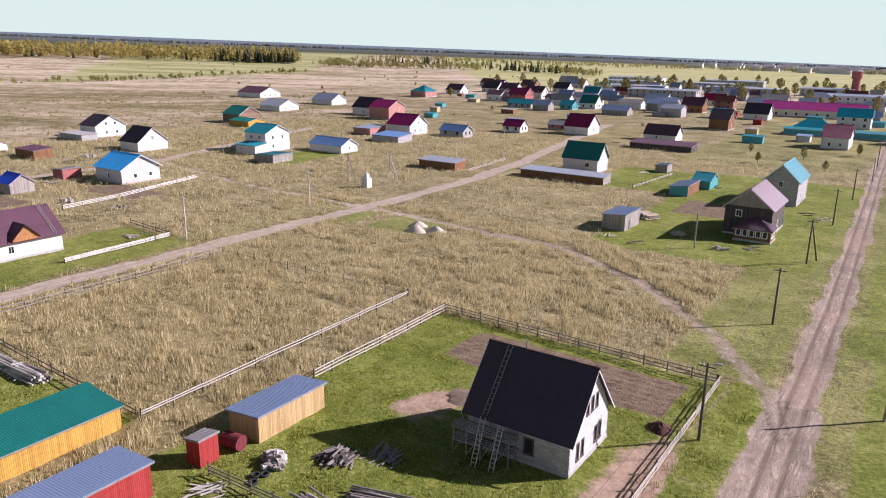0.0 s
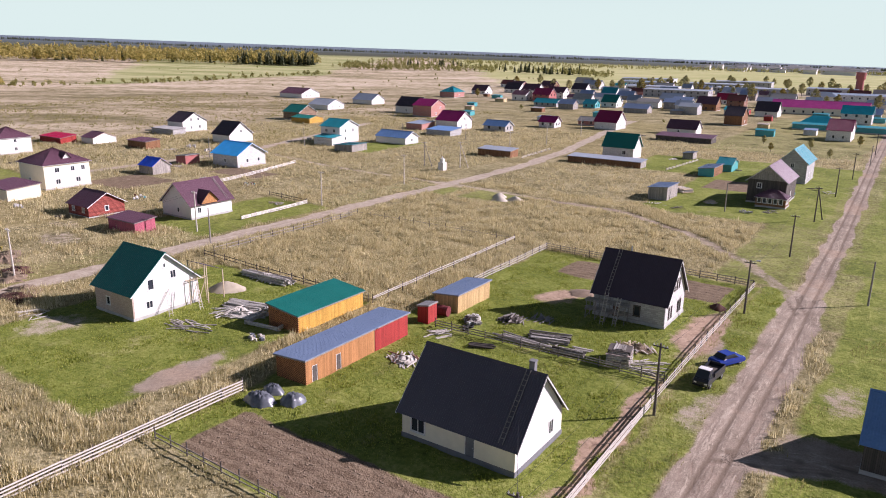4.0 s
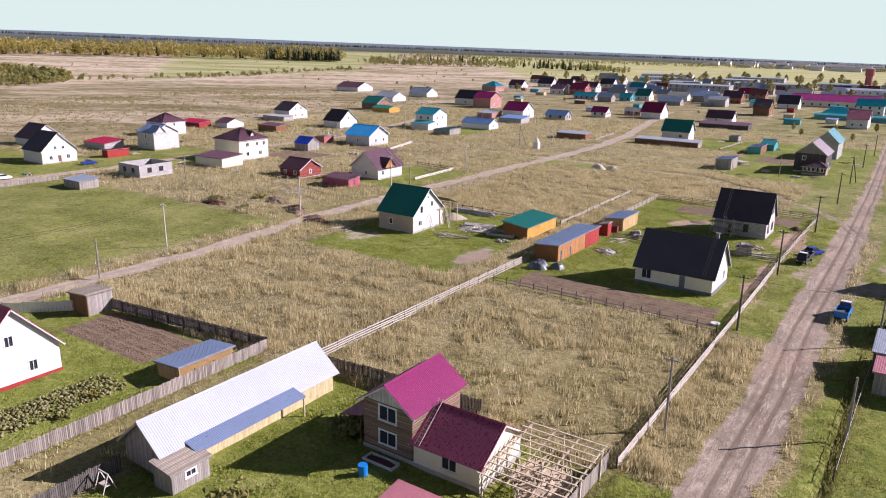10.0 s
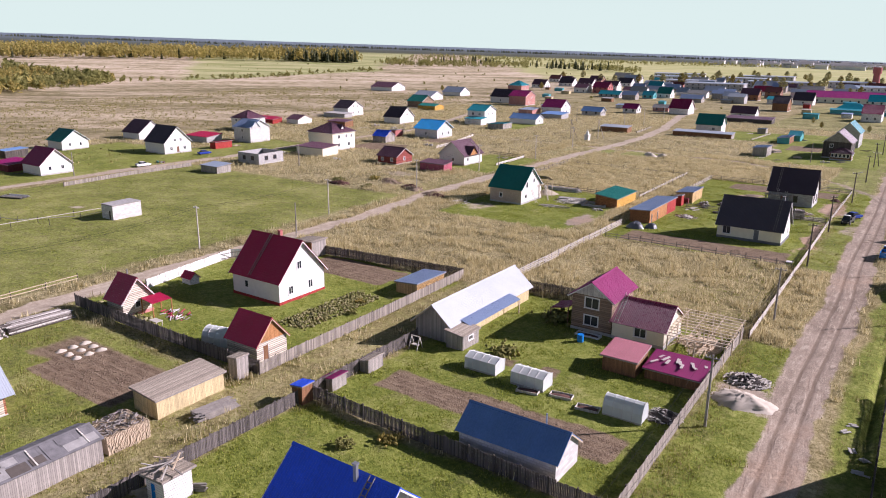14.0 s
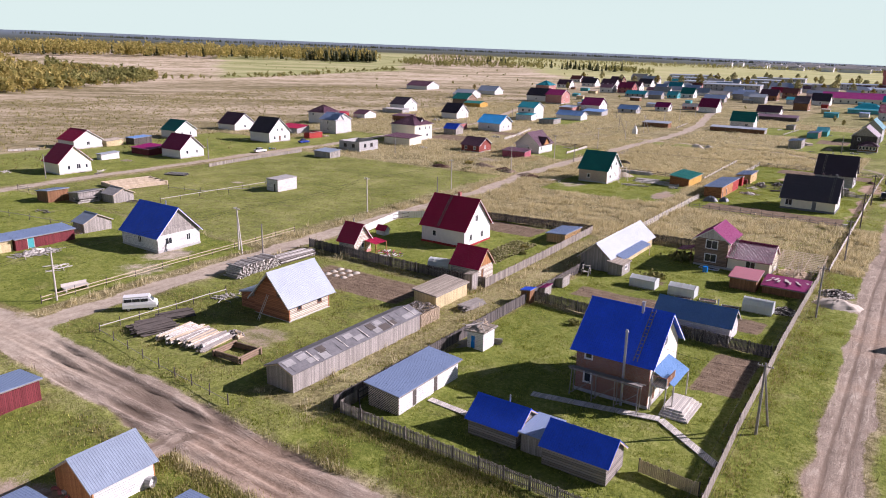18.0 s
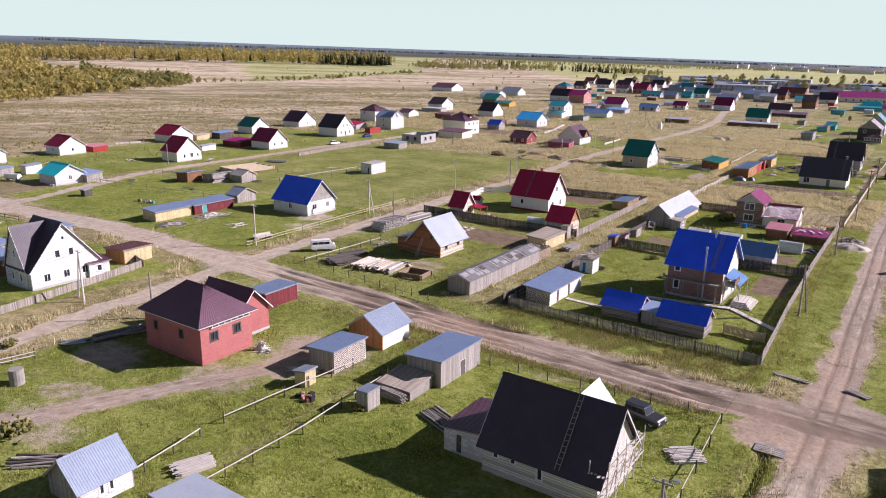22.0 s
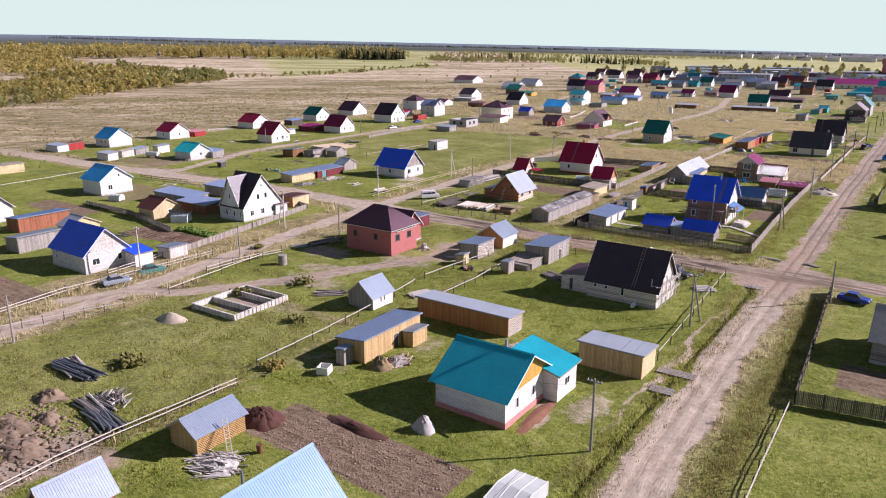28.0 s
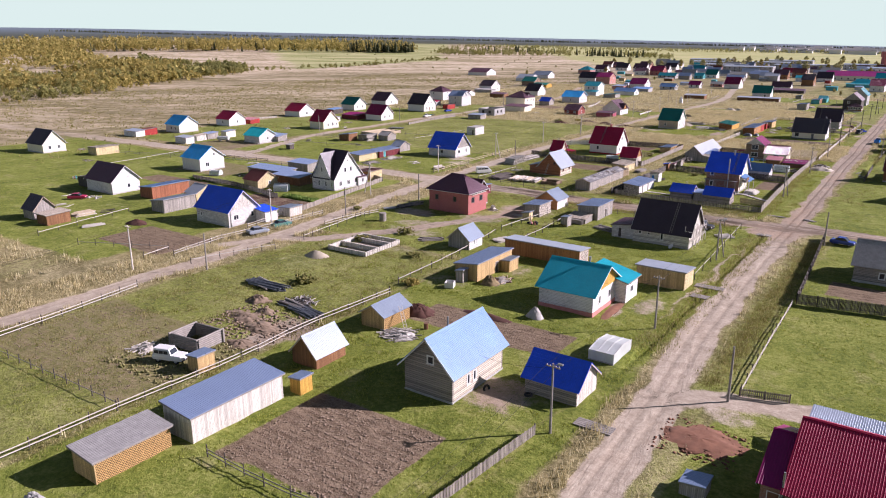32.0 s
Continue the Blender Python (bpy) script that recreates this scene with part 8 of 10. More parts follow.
part("seat", Mesh().box(-.5, .5, -.25, .25, .5, .56), "whitetimber", swing)
part("top_bar", Mesh().beam((-.7, 0, 1.6), (.7, 0, 1.6), .09), "whitetimber", swing)
tank = group_at("bright blue plastic barrel by a house", "barrel", "barrel", -30.6, -56.6)
part("shell", Mesh().tube((0, 0, 0), (0, 0, 1.0), 0.42, 0.42, 14), "bluepaint", tank)
shed("small privy with a cobalt roof by a fence", -46.6, -88.6, 1.4, 1.5, 1.9, 2.1, "brownwood", "r_cobalt", name="outhouse", category="outhouse", over=0.15)
shed("small hutch with a magenta roof by a fence", -46.2, -84.6, 1.5, 2.2, 1.2, 1.5, "grey", "r_magenta", name="hutch", category="hutch", over=0.15)
shed("grey hutch with a board roof", -46.0, -79.0, 1.5, 2.6, 1.2, 1.6, "grey", "r_wood", name="hutch", category="hutch", over=0.1)
shed("narrow grey privy beside a fence", -56.4, -88.6, 1.4, 1.6, 2.4, 2.6, "grey", "r_wood", name="outhouse", category="outhouse", over=0.1)
board_stack("grey boards stacked on the lane", -52.6, -94.6, 4.4, 1.8, 0.7, 84, "oldtimber", 40)
table = group_at("grey garden table in a yard", "table", "table", -77.6, -84.0)
part("top", Mesh().box(-.8, .8, -.5, .5, .7, .76), "whitetimber", table)
for q in ((-.7, -.4), (.7, -.4), (.7, .4), (-.7, .4)):
    part("leg", Mesh().box(q[0] - .04, q[0] + .04, q[1] - .04, q[1] + .04, -.05, .7), "whitetimber", table)
for i in range(9):
    x, y = -79.5 + (i % 3) * 1.7, -92.5 - (i // 3) * 1.5
    tagged(part("straw_mound", Mesh().heap(0, 0, .65, .65, .3, 4, 12, seed=i), "cement", None, smooth=True), "pale covered mound on a dug bed", "mound", "covered mounds on a dug bed").matrix_world = pose(x, y, ground_z(x, y))
# log house plot
log_stack("peeled logs lying on the grass", -73.8, -125.3, 5.2, 8.4, 96, "log_end", 27, 0.15, 3, 50)
log_stack("dark tarred logs beside a fence", -81.0, -126.2, 4.8, 4.6, 74, "darktimber", 15, 0.14, 3, 51)
log_stack("dark logs near a fence", -82.4, -121.8, 4.4, 2.6, 66, "darktimber", 9, 0.14, 2, 52)
log_crib("notched log crib of a small bath house", -65.8, -125.4, 4.0, 3.2, 3, 5, "browntimber")
scatter("small dark heap of branches beside a log crib", -71.0, -121.6, 1.2, 1.0, 0.8, "oldtimber", 60, 290, "brush_pile", "stick", 0.35, "branches")
scatter("pale chip heap on the grass", -70.4, -121.6, 1.2, 1.0, 0.6, ("oldtimber", "timber"), 30, 53, "chip_heap", "chunk", 0.4, "chips")
log_stack("long stack of white birch firewood along a track", -90.0, -101.8, 3.2, 9.6, 3, "birch", 36, 0.13, 8, 54, "firewood_stack")
log_stack("dark poles stacked along a track", -90.2, -92.6, 7.4, 3.6, 87, "oldtimber", 14, 0.13, 4, 55)
ladder_thing(-72.6, -116.2, -18, 3.6, 25, "wooden ladder against a log gable")
scatter("pale boards lying near a fence", -83.2, -113.0, 1.2, 3.2, 0.25, "whitetimber", 20, 56, "board_pile", "stick", 1.0, "boards")
bench = group_at("white sleigh-shaped garden bench", "bench", "bench", -103.6, -123.8, 80)
part("seat", Mesh().box(-1.8, 1.8, -.7, .7, .5, .6), "whitetimber", bench)
part("back", Mesh().box(-1.8, 1.8, .6, .7, .6, 1.0), "whitetimber", bench)
for q in (-1.5, 1.5):
    part("runner", Mesh().box(q - .08, q + .08, -.7, .7, -.05, .5), "whitetimber", bench)
log_crib("low pale log walls of three cells on a plot", -170.4, -70.6, 9.0, 12.6, 4, -8, "log_end", 2)
board_stack("grey boards laid flat beside a track", -175.6, -54.2, 6.4, 3.0, 0.4, 20, ("oldtimber", "darktimber", "steel"), 61, n=7)
board_stack("grey timber stacked by a shed", -161.2, -89.0, 4.4, 4.0, 1.2, 80, ("oldtimber", "palewood", "darktimber"), 62, t=0.2, n=5)
rail_fence("pale pole rail across a green field", [(-146.9, -79.4), (-146, -64), (-145, -49.5)], rails=(0.9,), gap=4.0, seed=63)
scatter("white stacked boards by a long shed", -126.6, -118.0, 1.5, 4.0, 1.0, "whitetimber", 60, 66, "timber_pile", "stick", 1.2, "timber")
scatter("grey boards and scrap on weeds", -127.0, -128.0, 2.2, 3.4, 0.6, "oldtimber", 50, 67, "scrap_pile", "stick", 1.0, "scrap")
# south of the crossing
found = group_at("weathered formwork foundation with two inner walls", "foundation", "foundation", -66.8, -199.9, 2)
for a in ((-4.5, 4.5, -5.1, -4.8), (-4.5, 4.5, 4.8, 5.1), (-4.5, -4.2, -4.8, 4.8), (4.2, 4.5, -4.8, 4.8), (-4.2, 4.2, -1.55, -1.25), (-4.2, 4.2, 2.3, 2.6)):
    part("strip", Mesh().box(*a, -0.2, 0.8), "palewood", found)
rnd = random.Random(44)
for i in range(14):
    y = -4.7 + i * 0.72
    for x in (-4.53, 4.53):
        part("stake", Mesh().beam((x, y, -0.1), (x + rnd.uniform(-.04, .04), y, 0.8 + rnd.uniform(0, .3)), 0.07), "oldtimber", found)
heap("pale gravel heap on weeds", -69.8, -209.4, 2.4, 1.7, 1.0, "sand", "gravel_mound", 8, rough=0.06)
log_stack("dark beams stacked beside a brick house", -80.6, -168.0, 7.0, 1.8, 76, "oldtimber", 8, 0.14, 2, 70)
log_stack("dark beams near a fence", -82.4, -172.6, 3.4, 1.6, 60, "steel", 6, 0.14, 1, 71)
barrel = group_at("rusty grey water tank on the grass", "water_tank", "tank", -76.8, -182.4)
part("shell", Mesh().tube((0, 0, -.05), (0, 0, 1.7), 0.75, 0.75, 16), "oldtimber", barrel)
board_stack("grey boards under a sheet roof corner", -41.8, -160.4, 3.2, 2.6, 0.9, 0, "oldtimber", 72)
log_stack("grey poles and beams on the grass", -34.4, -162.4, 5.4, 2.4, -20, "oldtimber", 11, 0.11, 2, 73)
scatter("red and white sacks by a hutch", -49.2, -166.6, 1.0, 0.8, 0.7, ("rubber", "whitepaint", "pinkbase"), 12, 74, "sack_pile", "chunk", 0.6, "sacks")
board_stack("white beams beside a lattice shed", -54.2, -161.8, 3.6, 1.2, 0.2, 30, "whitetimber", 75)
board_stack("white boards on the grass by a cottage", -47.6, -181.6, 3.4, 2.2, 0.4, 70, "whitetimber", 76)
log_stack("pale and dark poles by a cottage", -59.2, -189.0, 4.6, 1.8, 40, "oldtimber", 7, 0.12, 2, 77)
scatter("heap of bricks and clay by a brick house", -55.0, -150.8, 2.6, 1.8, 1.0, ("clay", "redbrick", "stone"), 70, 78, "brick_pile", "chunk", 0.5, "bricks")
pipe = group_at("pale concrete pipe lying by a clay heap", "pipe", "pipe", -51.8, -147.6, 20)
part("shell", Mesh().tube((-1.5, 0, .5), (1.5, 0, .5), .5, .5, 16, False), "concrete", pipe)
scatter("wooden pallet stack against a brick wall", -62.6, -160.6, 0.9, 0.9, 1.4, "palewood", 30, 79, "pallet_stack", "stick", 0.6, "pallets")
scaffold("white timber scaffolding on a gable", -15.9, -166.8, 8.2, 1.5, 5.0, 90, 4, (1.6, 3.2), "whitetimber")
board_stack("white boards laid beside a house", -13.2, -154.6, 3.0, 2.6, 0.35, 40, "whitetimber", 80)
building("white gabled annex behind a dark roof", -19.4, -158.8, 4.6, 3.2, 3.0, 5.6, "gy", "plaster", "r_pale", base_h=0)
dish = group_at("white satellite dish on the ground by a wall", "satellite_dish", "dish", -19.2, -168.4)
part("bowl", Mesh().tube((0, 0, .35), (-.1, -.15, .5), .15, .5, 16), "whitepaint", dish)
part("stand", Mesh().tube((0, 0, -.05), (0, 0, .4), .05, .05, 6), "steel", dish)
for y, w in ((-149.0, 2.6), (-186.4, 4.4), (-191.5, 2.6), (-236.2, 4.0)):
    br = group_at("old board footbridge over the ditch", "footbridge", "footbridge", -7.2 if y > -230 else -4.6, y)
    for i in range(5):
        part("plank", Mesh().box(-w / 2, w / 2, -0.8 + i * 0.33, -0.52 + i * 0.33, 0.05, 0.12), "oldtimber", br)
scatter("straw and mud by an open shed", -35.6, -202.6, 1.8, 2.4, 0.6, ("timber", "soilheap", "oldtimber"), 50, 81, "straw_pile", "stick", 0.5, "straw")
box_ = group_at("open white crate on the grass", "crate", "crate", -40.6, -209.6, 20)
for q in ((-.7, .7, -.7, -.62), (-.7, .7, .62, .7), (-.7, -.62, -.62, .62), (.62, .7, -.62, .62)):
    part("side", Mesh().box(*q, 0, .9), "whitepaint", box_)
shed("small grey privy with a blue roof by a board shed", -40.0, -206.9, 1.3, 1.5, 1.9, 2.1, "grey", "r_blue", name="outhouse", category="outhouse", over=0.15)
heap("heap of dark compost by a dug bed", -38.2, -221.4, 2.3, 1.9, 1.1, "soilheap", "compost_mound", 9)
heap("long ridge of dark compost on a bed", -29.5, -216.8, 4.6, 1.0, 0.5, "soilheap", "compost_mound", 10)
heap("heap covered with pale plastic sheet", -23.6, -213.2, 1.3, 1.2, 1.5, "stone", "covered_mound", 11)
heap("bed of red gravel along a house wall", -15.8, -204.4, 0.9, 4.6, 0.25, "redclay", "gravel_bed", 12)
ladder_thing(-35.6, -227.2, 60, 3.4, 36, "white ladder leaning on a lattice shed")
scatter("pile of broken boards and firewood by a shed", -35.2, -229.0, 2.6, 2.2, 0.7, ("whitetimber", "oldtimber", "birch"), 90, 82, "scrap_pile", "stick", 0.8, "scrap")
greenhouse("pale film cold frame beside the road", -8.6, -221.6, 3.2, 5.6, 1.7)
for x, y, up in ((-17.8, -235.6, True), (-13.6, -233.0, False), (-13.2, -234.2, False)):
    tyre(x, y, 0.1 if up else 0, 0.5, up, 70)
log_crib("weathered log crib without a roof", -54.6, -246.2, 4.8, 4.0, 7, 6, "oldtimber")
scatter("broken roof laths on a van body", -58.6, -250.6, 2.2, 1.6, 0.8, "whitetimber", 30, 83, "lath_pile", "stick", 1.0, "laths")
log_stack("grey pipes and beams on the grass", -65.6, -225.6, 6.0, 2.4, -10, "oldtimber", 12, 0.12, 2, 84)
log_stack("grey beams near a clay dig", -54.6, -229.4, 5.2, 2.2, -4, "oldtimber", 10, 0.13, 2, 85)
log_stack("dark pipes on weeds", -50.4, -230.6, 4.4, 1.8, -14, "tarp", 8, 0.13, 2, 86)
for i, (x, y, rx, ry, h) in enumerate(((-57, -236.5, 3.6, 2.2, 0.4), (-52, -238, 3.0, 2.0, 0.45), (-60.5, -231, 2.0, 1.6, 0.8), (-50, -243, 2.2, 1.6, 0.4))):
    heap("heap of dug clay and earth", x, y, rx, ry, h, "clay", "earth_mound", 40 + i, rough=0.4)
tagged(heap("pale concrete mixer trough on the grass", -37.6, -275.0, 1.6, 0.9, 1.0, "concrete", "trough", 90, flat=3.5), category="trough")
# meadow mounds, mast and far clutter
for i, (x, y, rx, ry, h) in enumerate(((-78.5, 108, 2.2, 1.7, 1.3), (-75.2, 110, 2.0, 1.6, 1.1), (-80.5, 111.5, 1.8, 1.5, 1.1))):
    heap("pale heap of sand on dry grass", x, y, rx, ry, h, "cement", "sand_mound", 50 + i, rough=0.06)
for i in range(7):
    heap("overgrown heap of earth on waste ground", -128 + 5.2 * i + (i % 2) * 3, 6 + (i * 37 % 13), 3.2, 2.2, 0.7, "clay" if i % 3 else "soilheap", "earth_mound", 60 + i, rough=0.4)
mast = group_at("white plastered transformer post with a cross frame", "transformer_post", "transformer", -114.4, 136.6)
part("housing", Mesh().box(-.9, .9, -.9, .9, -.1, 2.3), "plaster", mast)
part("tank", Mesh().box(-.5, .5, -.5, .5, 2.3, 3.4), "whitepaint", mast)
part("bushing", Mesh().tube((0, 0, 3.4), (0, 0, 4.2), .2, .12, 8), "whitepaint", mast)
utility_pole(-123, 139.6, 7.4, 1, 0, (3, 0))
rnd = random.Random(11)
for i in range(46):
    x, y = rnd.choice(((-150, 35), (-160, 75), (-200, 120), (-185, 165), (-205, 225), (-170, 215), (-215, -30), (-205, -60), (-150, -90), (-175, -110), (-155, -155), (-130, -165), (-145, -215), (-225, 20), (-30, 165), (-35, 130), (-190, 245), (-240, 240), (-210, 260), (-95, 270), (-140, 275), (-215, 60)))
    x, y = x + rnd.uniform(-14, 14), y + rnd.uniform(-9, 9)
    lab, mat, knd = rnd.choice((("small pile of grey boards in a yard", "oldtimber", "stick"), ("small pile of white boards in a yard", "whitetimber", "stick"), ("small heap of rubble in a yard", "stone", "chunk"), ("low stack of dark timber in a yard", "darktimber", "stick")))
    scatter(lab, x, y, rnd.uniform(1, 2.4), rnd.uniform(1, 2), 0.7, mat, 9, 200 + i, "yard_pile", knd, 0.9, "pile")
# east side of the road
building("house with a crimson metal roof and brown brick walls", 26.0, -241.8, 12.0, 14.0, 3.1, 6.4, "gx", "brownbrick", "r_crimson", "S:.35,.9,1.4,1.4", over=0.4)
porch = building("lower crimson-roofed porch of a brown brick house", 14.0, -241.2, 2.0, 10.5, 3.0, 5.2, "gx", "brownbrick", "r_magenta", "", "S:.5,.2,1.0,2.1", name="porch", category="porch", over=0.35)
part("flue", Mesh().tube((0.7, -5.6, 0.5), (0.7, -5.6, 4.6), 0.09, 0.09, 8), "steel", porch, "thin steel flue pipe")
canopy("pale corrugated sheet roof over a yard", 25.8, -227.4, 12.5, 2.6, 2.8, 3.1, "r_galv", high="N")
heap("heap of red clay by a driveway", 4.8, -232.6, 4.4, 3.0, 0.28, "redclay", "earth_mound", 70, rough=0.3)
shed("small grey hutch with a blue sheet lid", 8.0, -242.4, 2.1, 2.1, 1.2, 1.4, "grey", "r_blue", name="hutch", category="hutch", over=0.1)
building("log house with a striped sheet roof", 18.6, -170.0, 8.0, 9.0, 3.0, 6.0, "gx", "loggrey", "r_slate", "S:.5,1.0,.8,1.0", over=0.5)
shed("grey board shed with a pink sheet roof", 9.5, -13.6, 6.5, 4.2, 2.6, 3.0, "grey", "r_rose", high="N", doors="S:.4,0,1.2,1.6", doorpane="darktimber")
shed("upper shed with a pale galvanised roof", 10.5, -9.2, 8.0, 6.0, 3.2, 3.8, "darkwood", "r_pale", high="N")
building("dark board house with a denim-blue roof", 14.0, 26.0, 10.0, 8.0, 3.0, 6.0, "gx", "darkwood", "r_denim", "S:.4,1.0,1.0,1.0 W:.5,1.0,1.0,1.0", over=0.4)
shed("dark shed with a felt roof by the road", 12.0, 4.0, 9.0, 7.0, 2.8, 3.2, "darkwood", "r_felt", high="N")
log_stack("white and blue pipes stacked on end", 4.4, 17.0, 1.8, 1.6, 80, "whitepaint", 6, 0.13, 2, 88)
building("yellow cottage with a slate roof by the field", 21.0, -100.0, 8.0, 8.0, 2.8, 5.6, "gx", "straw", "r_slate", "W:.5,1.0,1.0,1.0")
building("board house with a brown metal roof east of the road", 15.4, -72.2, 9.0, 8.4, 3.2, 7.4, "gx", "brownwood", "r_brown", "W:.3,1.1,.9,1.2 W:.7,1.1,.9,1.2", over=0.4)
shed("pale shed with a galvanised roof by the road", 12.5, -62.8, 5.0, 6.0, 2.4, 2.8, "siding", "r_pale")

for i, (x, y, w) in enumerate(((-0.2, -60.5, 0.9), (-0.6, -62.2, 0.6), (0.3, -65.9, 1.0), (1.4, -67.2, 1.0), (1.2, -69.7, 1.3))):
    board_stack("pale concrete slabs lying on the verge", x, y, w, 0.7, 0.16, 20 + 41 * i, "stone", 280 + i, "slab_stack", n=2)
board_stack("weathered boards laid across a roadside ditch", -8.5, -130.9, 4.0, 0.8, 0.12, -4, "oldtimber", 295)
board_stack("weathered boards beside the dirt road", -1.8, -131.1, 2.6, 1.0, 0.12, -28, "oldtimber", 296)


# ---------------------------------------------------------------- grass
def grass_material(name, stops, rough=0.9, through_=0.4):
    """Thin blades: part of the sunlight passes through them."""
    k = Nodes(name)
    isl = k.n("NewGeometry").outputs["Random Per Island"]
    patch = k.math("ADD", k.math("MULTIPLY", k.noise(0.12, 3), 0.55), k.math("MULTIPLY", k.noise(0.55, 3), 0.45))
    tone = k.math("ADD", k.math("MULTIPLY", isl, 0.55), k.math("MULTIPLY", patch, 0.5))
    col = k.ramp(tone, *stops)
    k.done(col, rough, 0, 0.1)
    thin, both = k.n("BsdfTranslucent"), k.n("MixShader")
    k.put(col, thin.inputs["Color"])
    both.inputs[0].default_value = through_
    k.t.links.new(k.b.outputs[0], both.inputs[1])
    k.t.links.new(thin.outputs[0], both.inputs[2])
    k.t.links.new(both.outputs[0], k.t.nodes["Material Output"].inputs["Surface"])
    return k.m


M["drygrass"] = grass_material("dry_grass", ((0.2, (0.26, 0.218, 0.09)), (0.5, (0.53, 0.455, 0.25)), (0.82, (0.80, 0.71, 0.465))))
M["greengrass"] = grass_material("green_grass", ((0.2, (0.148, 0.182, 0.028)), (0.52, (0.28, 0.32, 0.055)), (0.9, (0.48, 0.46, 0.15))))
M["weeds"] = grass_material("verge_weeds", ((0.2, (0.15, 0.15, 0.04)), (0.55, (0.29, 0.26, 0.09)), (0.9, (0.48, 0.41, 0.21))))


def tri_object(name, verts, faces, mat, label, category):
    me = bpy.data.meshes.new(name)
    me.vertices.add(len(verts))
    me.vertices.foreach_set("co", verts.astype(np.float32).ravel())
    me.loops.add(faces.size)
    me.loops.foreach_set("vertex_index", faces.astype(np.int32).ravel())
    me.polygons.add(len(faces))
    me.polygons.foreach_set("loop_start", np.arange(0, faces.size, 3, dtype=np.int32))
    me.update(calc_edges=True)
    me.materials.append(M[mat])
    return tagged(new(name, me), label, category, kind="stuff")


def tufts(name, label, x, y, height, spread, blades, mat, seed, width=0.09):
    """Grass tufts: each a few leaning blades."""
    r = np.random.RandomState(seed)
    n = len(x)
    z = land(x, y)
    X, Y, Z, Hh = (np.repeat(v, blades) for v in (x, y, z, height))
    a = r.rand(n * blades) * 2 * math.pi
    bx, by = X + r.normal(0, spread, n * blades), Y + r.normal(0, spread, n * blades)
    w = width * (0.6 + 0.8 * r.rand(n * blades)) * (0.5 + 0.5 * Hh / 0.6)
    lean = 0.45 * Hh * r.rand(n * blades)
    la = a + r.normal(0, 0.8, n * blades)
    h = Hh * (0.6 + 0.6 * r.rand(n * blades))
    v = np.empty((n * blades, 3, 3))
    v[:, 0] = np.stack([bx - w * np.cos(a), by - w * np.sin(a), Z - 0.06], -1)
    v[:, 1] = np.stack([bx + w * np.cos(a), by + w * np.sin(a), Z - 0.06], -1)
    v[:, 2] = np.stack([bx + lean * np.sin(la), by - lean * np.cos(la), Z + h], -1)
    return tri_object(name, v.reshape(-1, 3), np.arange(n * blades * 3).reshape(-1, 3), mat, label, "grass")


def scattered(n, x0, x1, y0, y1, seed):
    r = np.random.RandomState(seed)
    x, y = x0 + (x1 - x0) * r.rand(n), y0 + (y1 - y0) * r.rand(n)
    g, s, rd, _ = zones(x, y)
    clump = value_noise(x, y, 2.6, 2)
    return x, y, g, s, rd, clump, r.rand(n), r


def clear_of_houses(x, y):
    keep = np.ones(len(x), bool)
    for ob in scene.objects:
        if ob.type == "EMPTY" and ob.name.split(".")[0] in ("house", "shed", "outhouse", "barn", "bath_house", "greenhouse", "foundation") and ob.children:
            pts = [ob.matrix_basis @ v.co for c in ob.children[:4] if c.type == "MESH" for v in c.data.vertices]
            xs, ys = [p.x for p in pts], [p.y for p in pts]
            keep &= ~((x > min(xs) - .1) & (x < max(xs) + .1) & (y > min(ys) - .1) & (y < max(ys) + .1))
    return keep


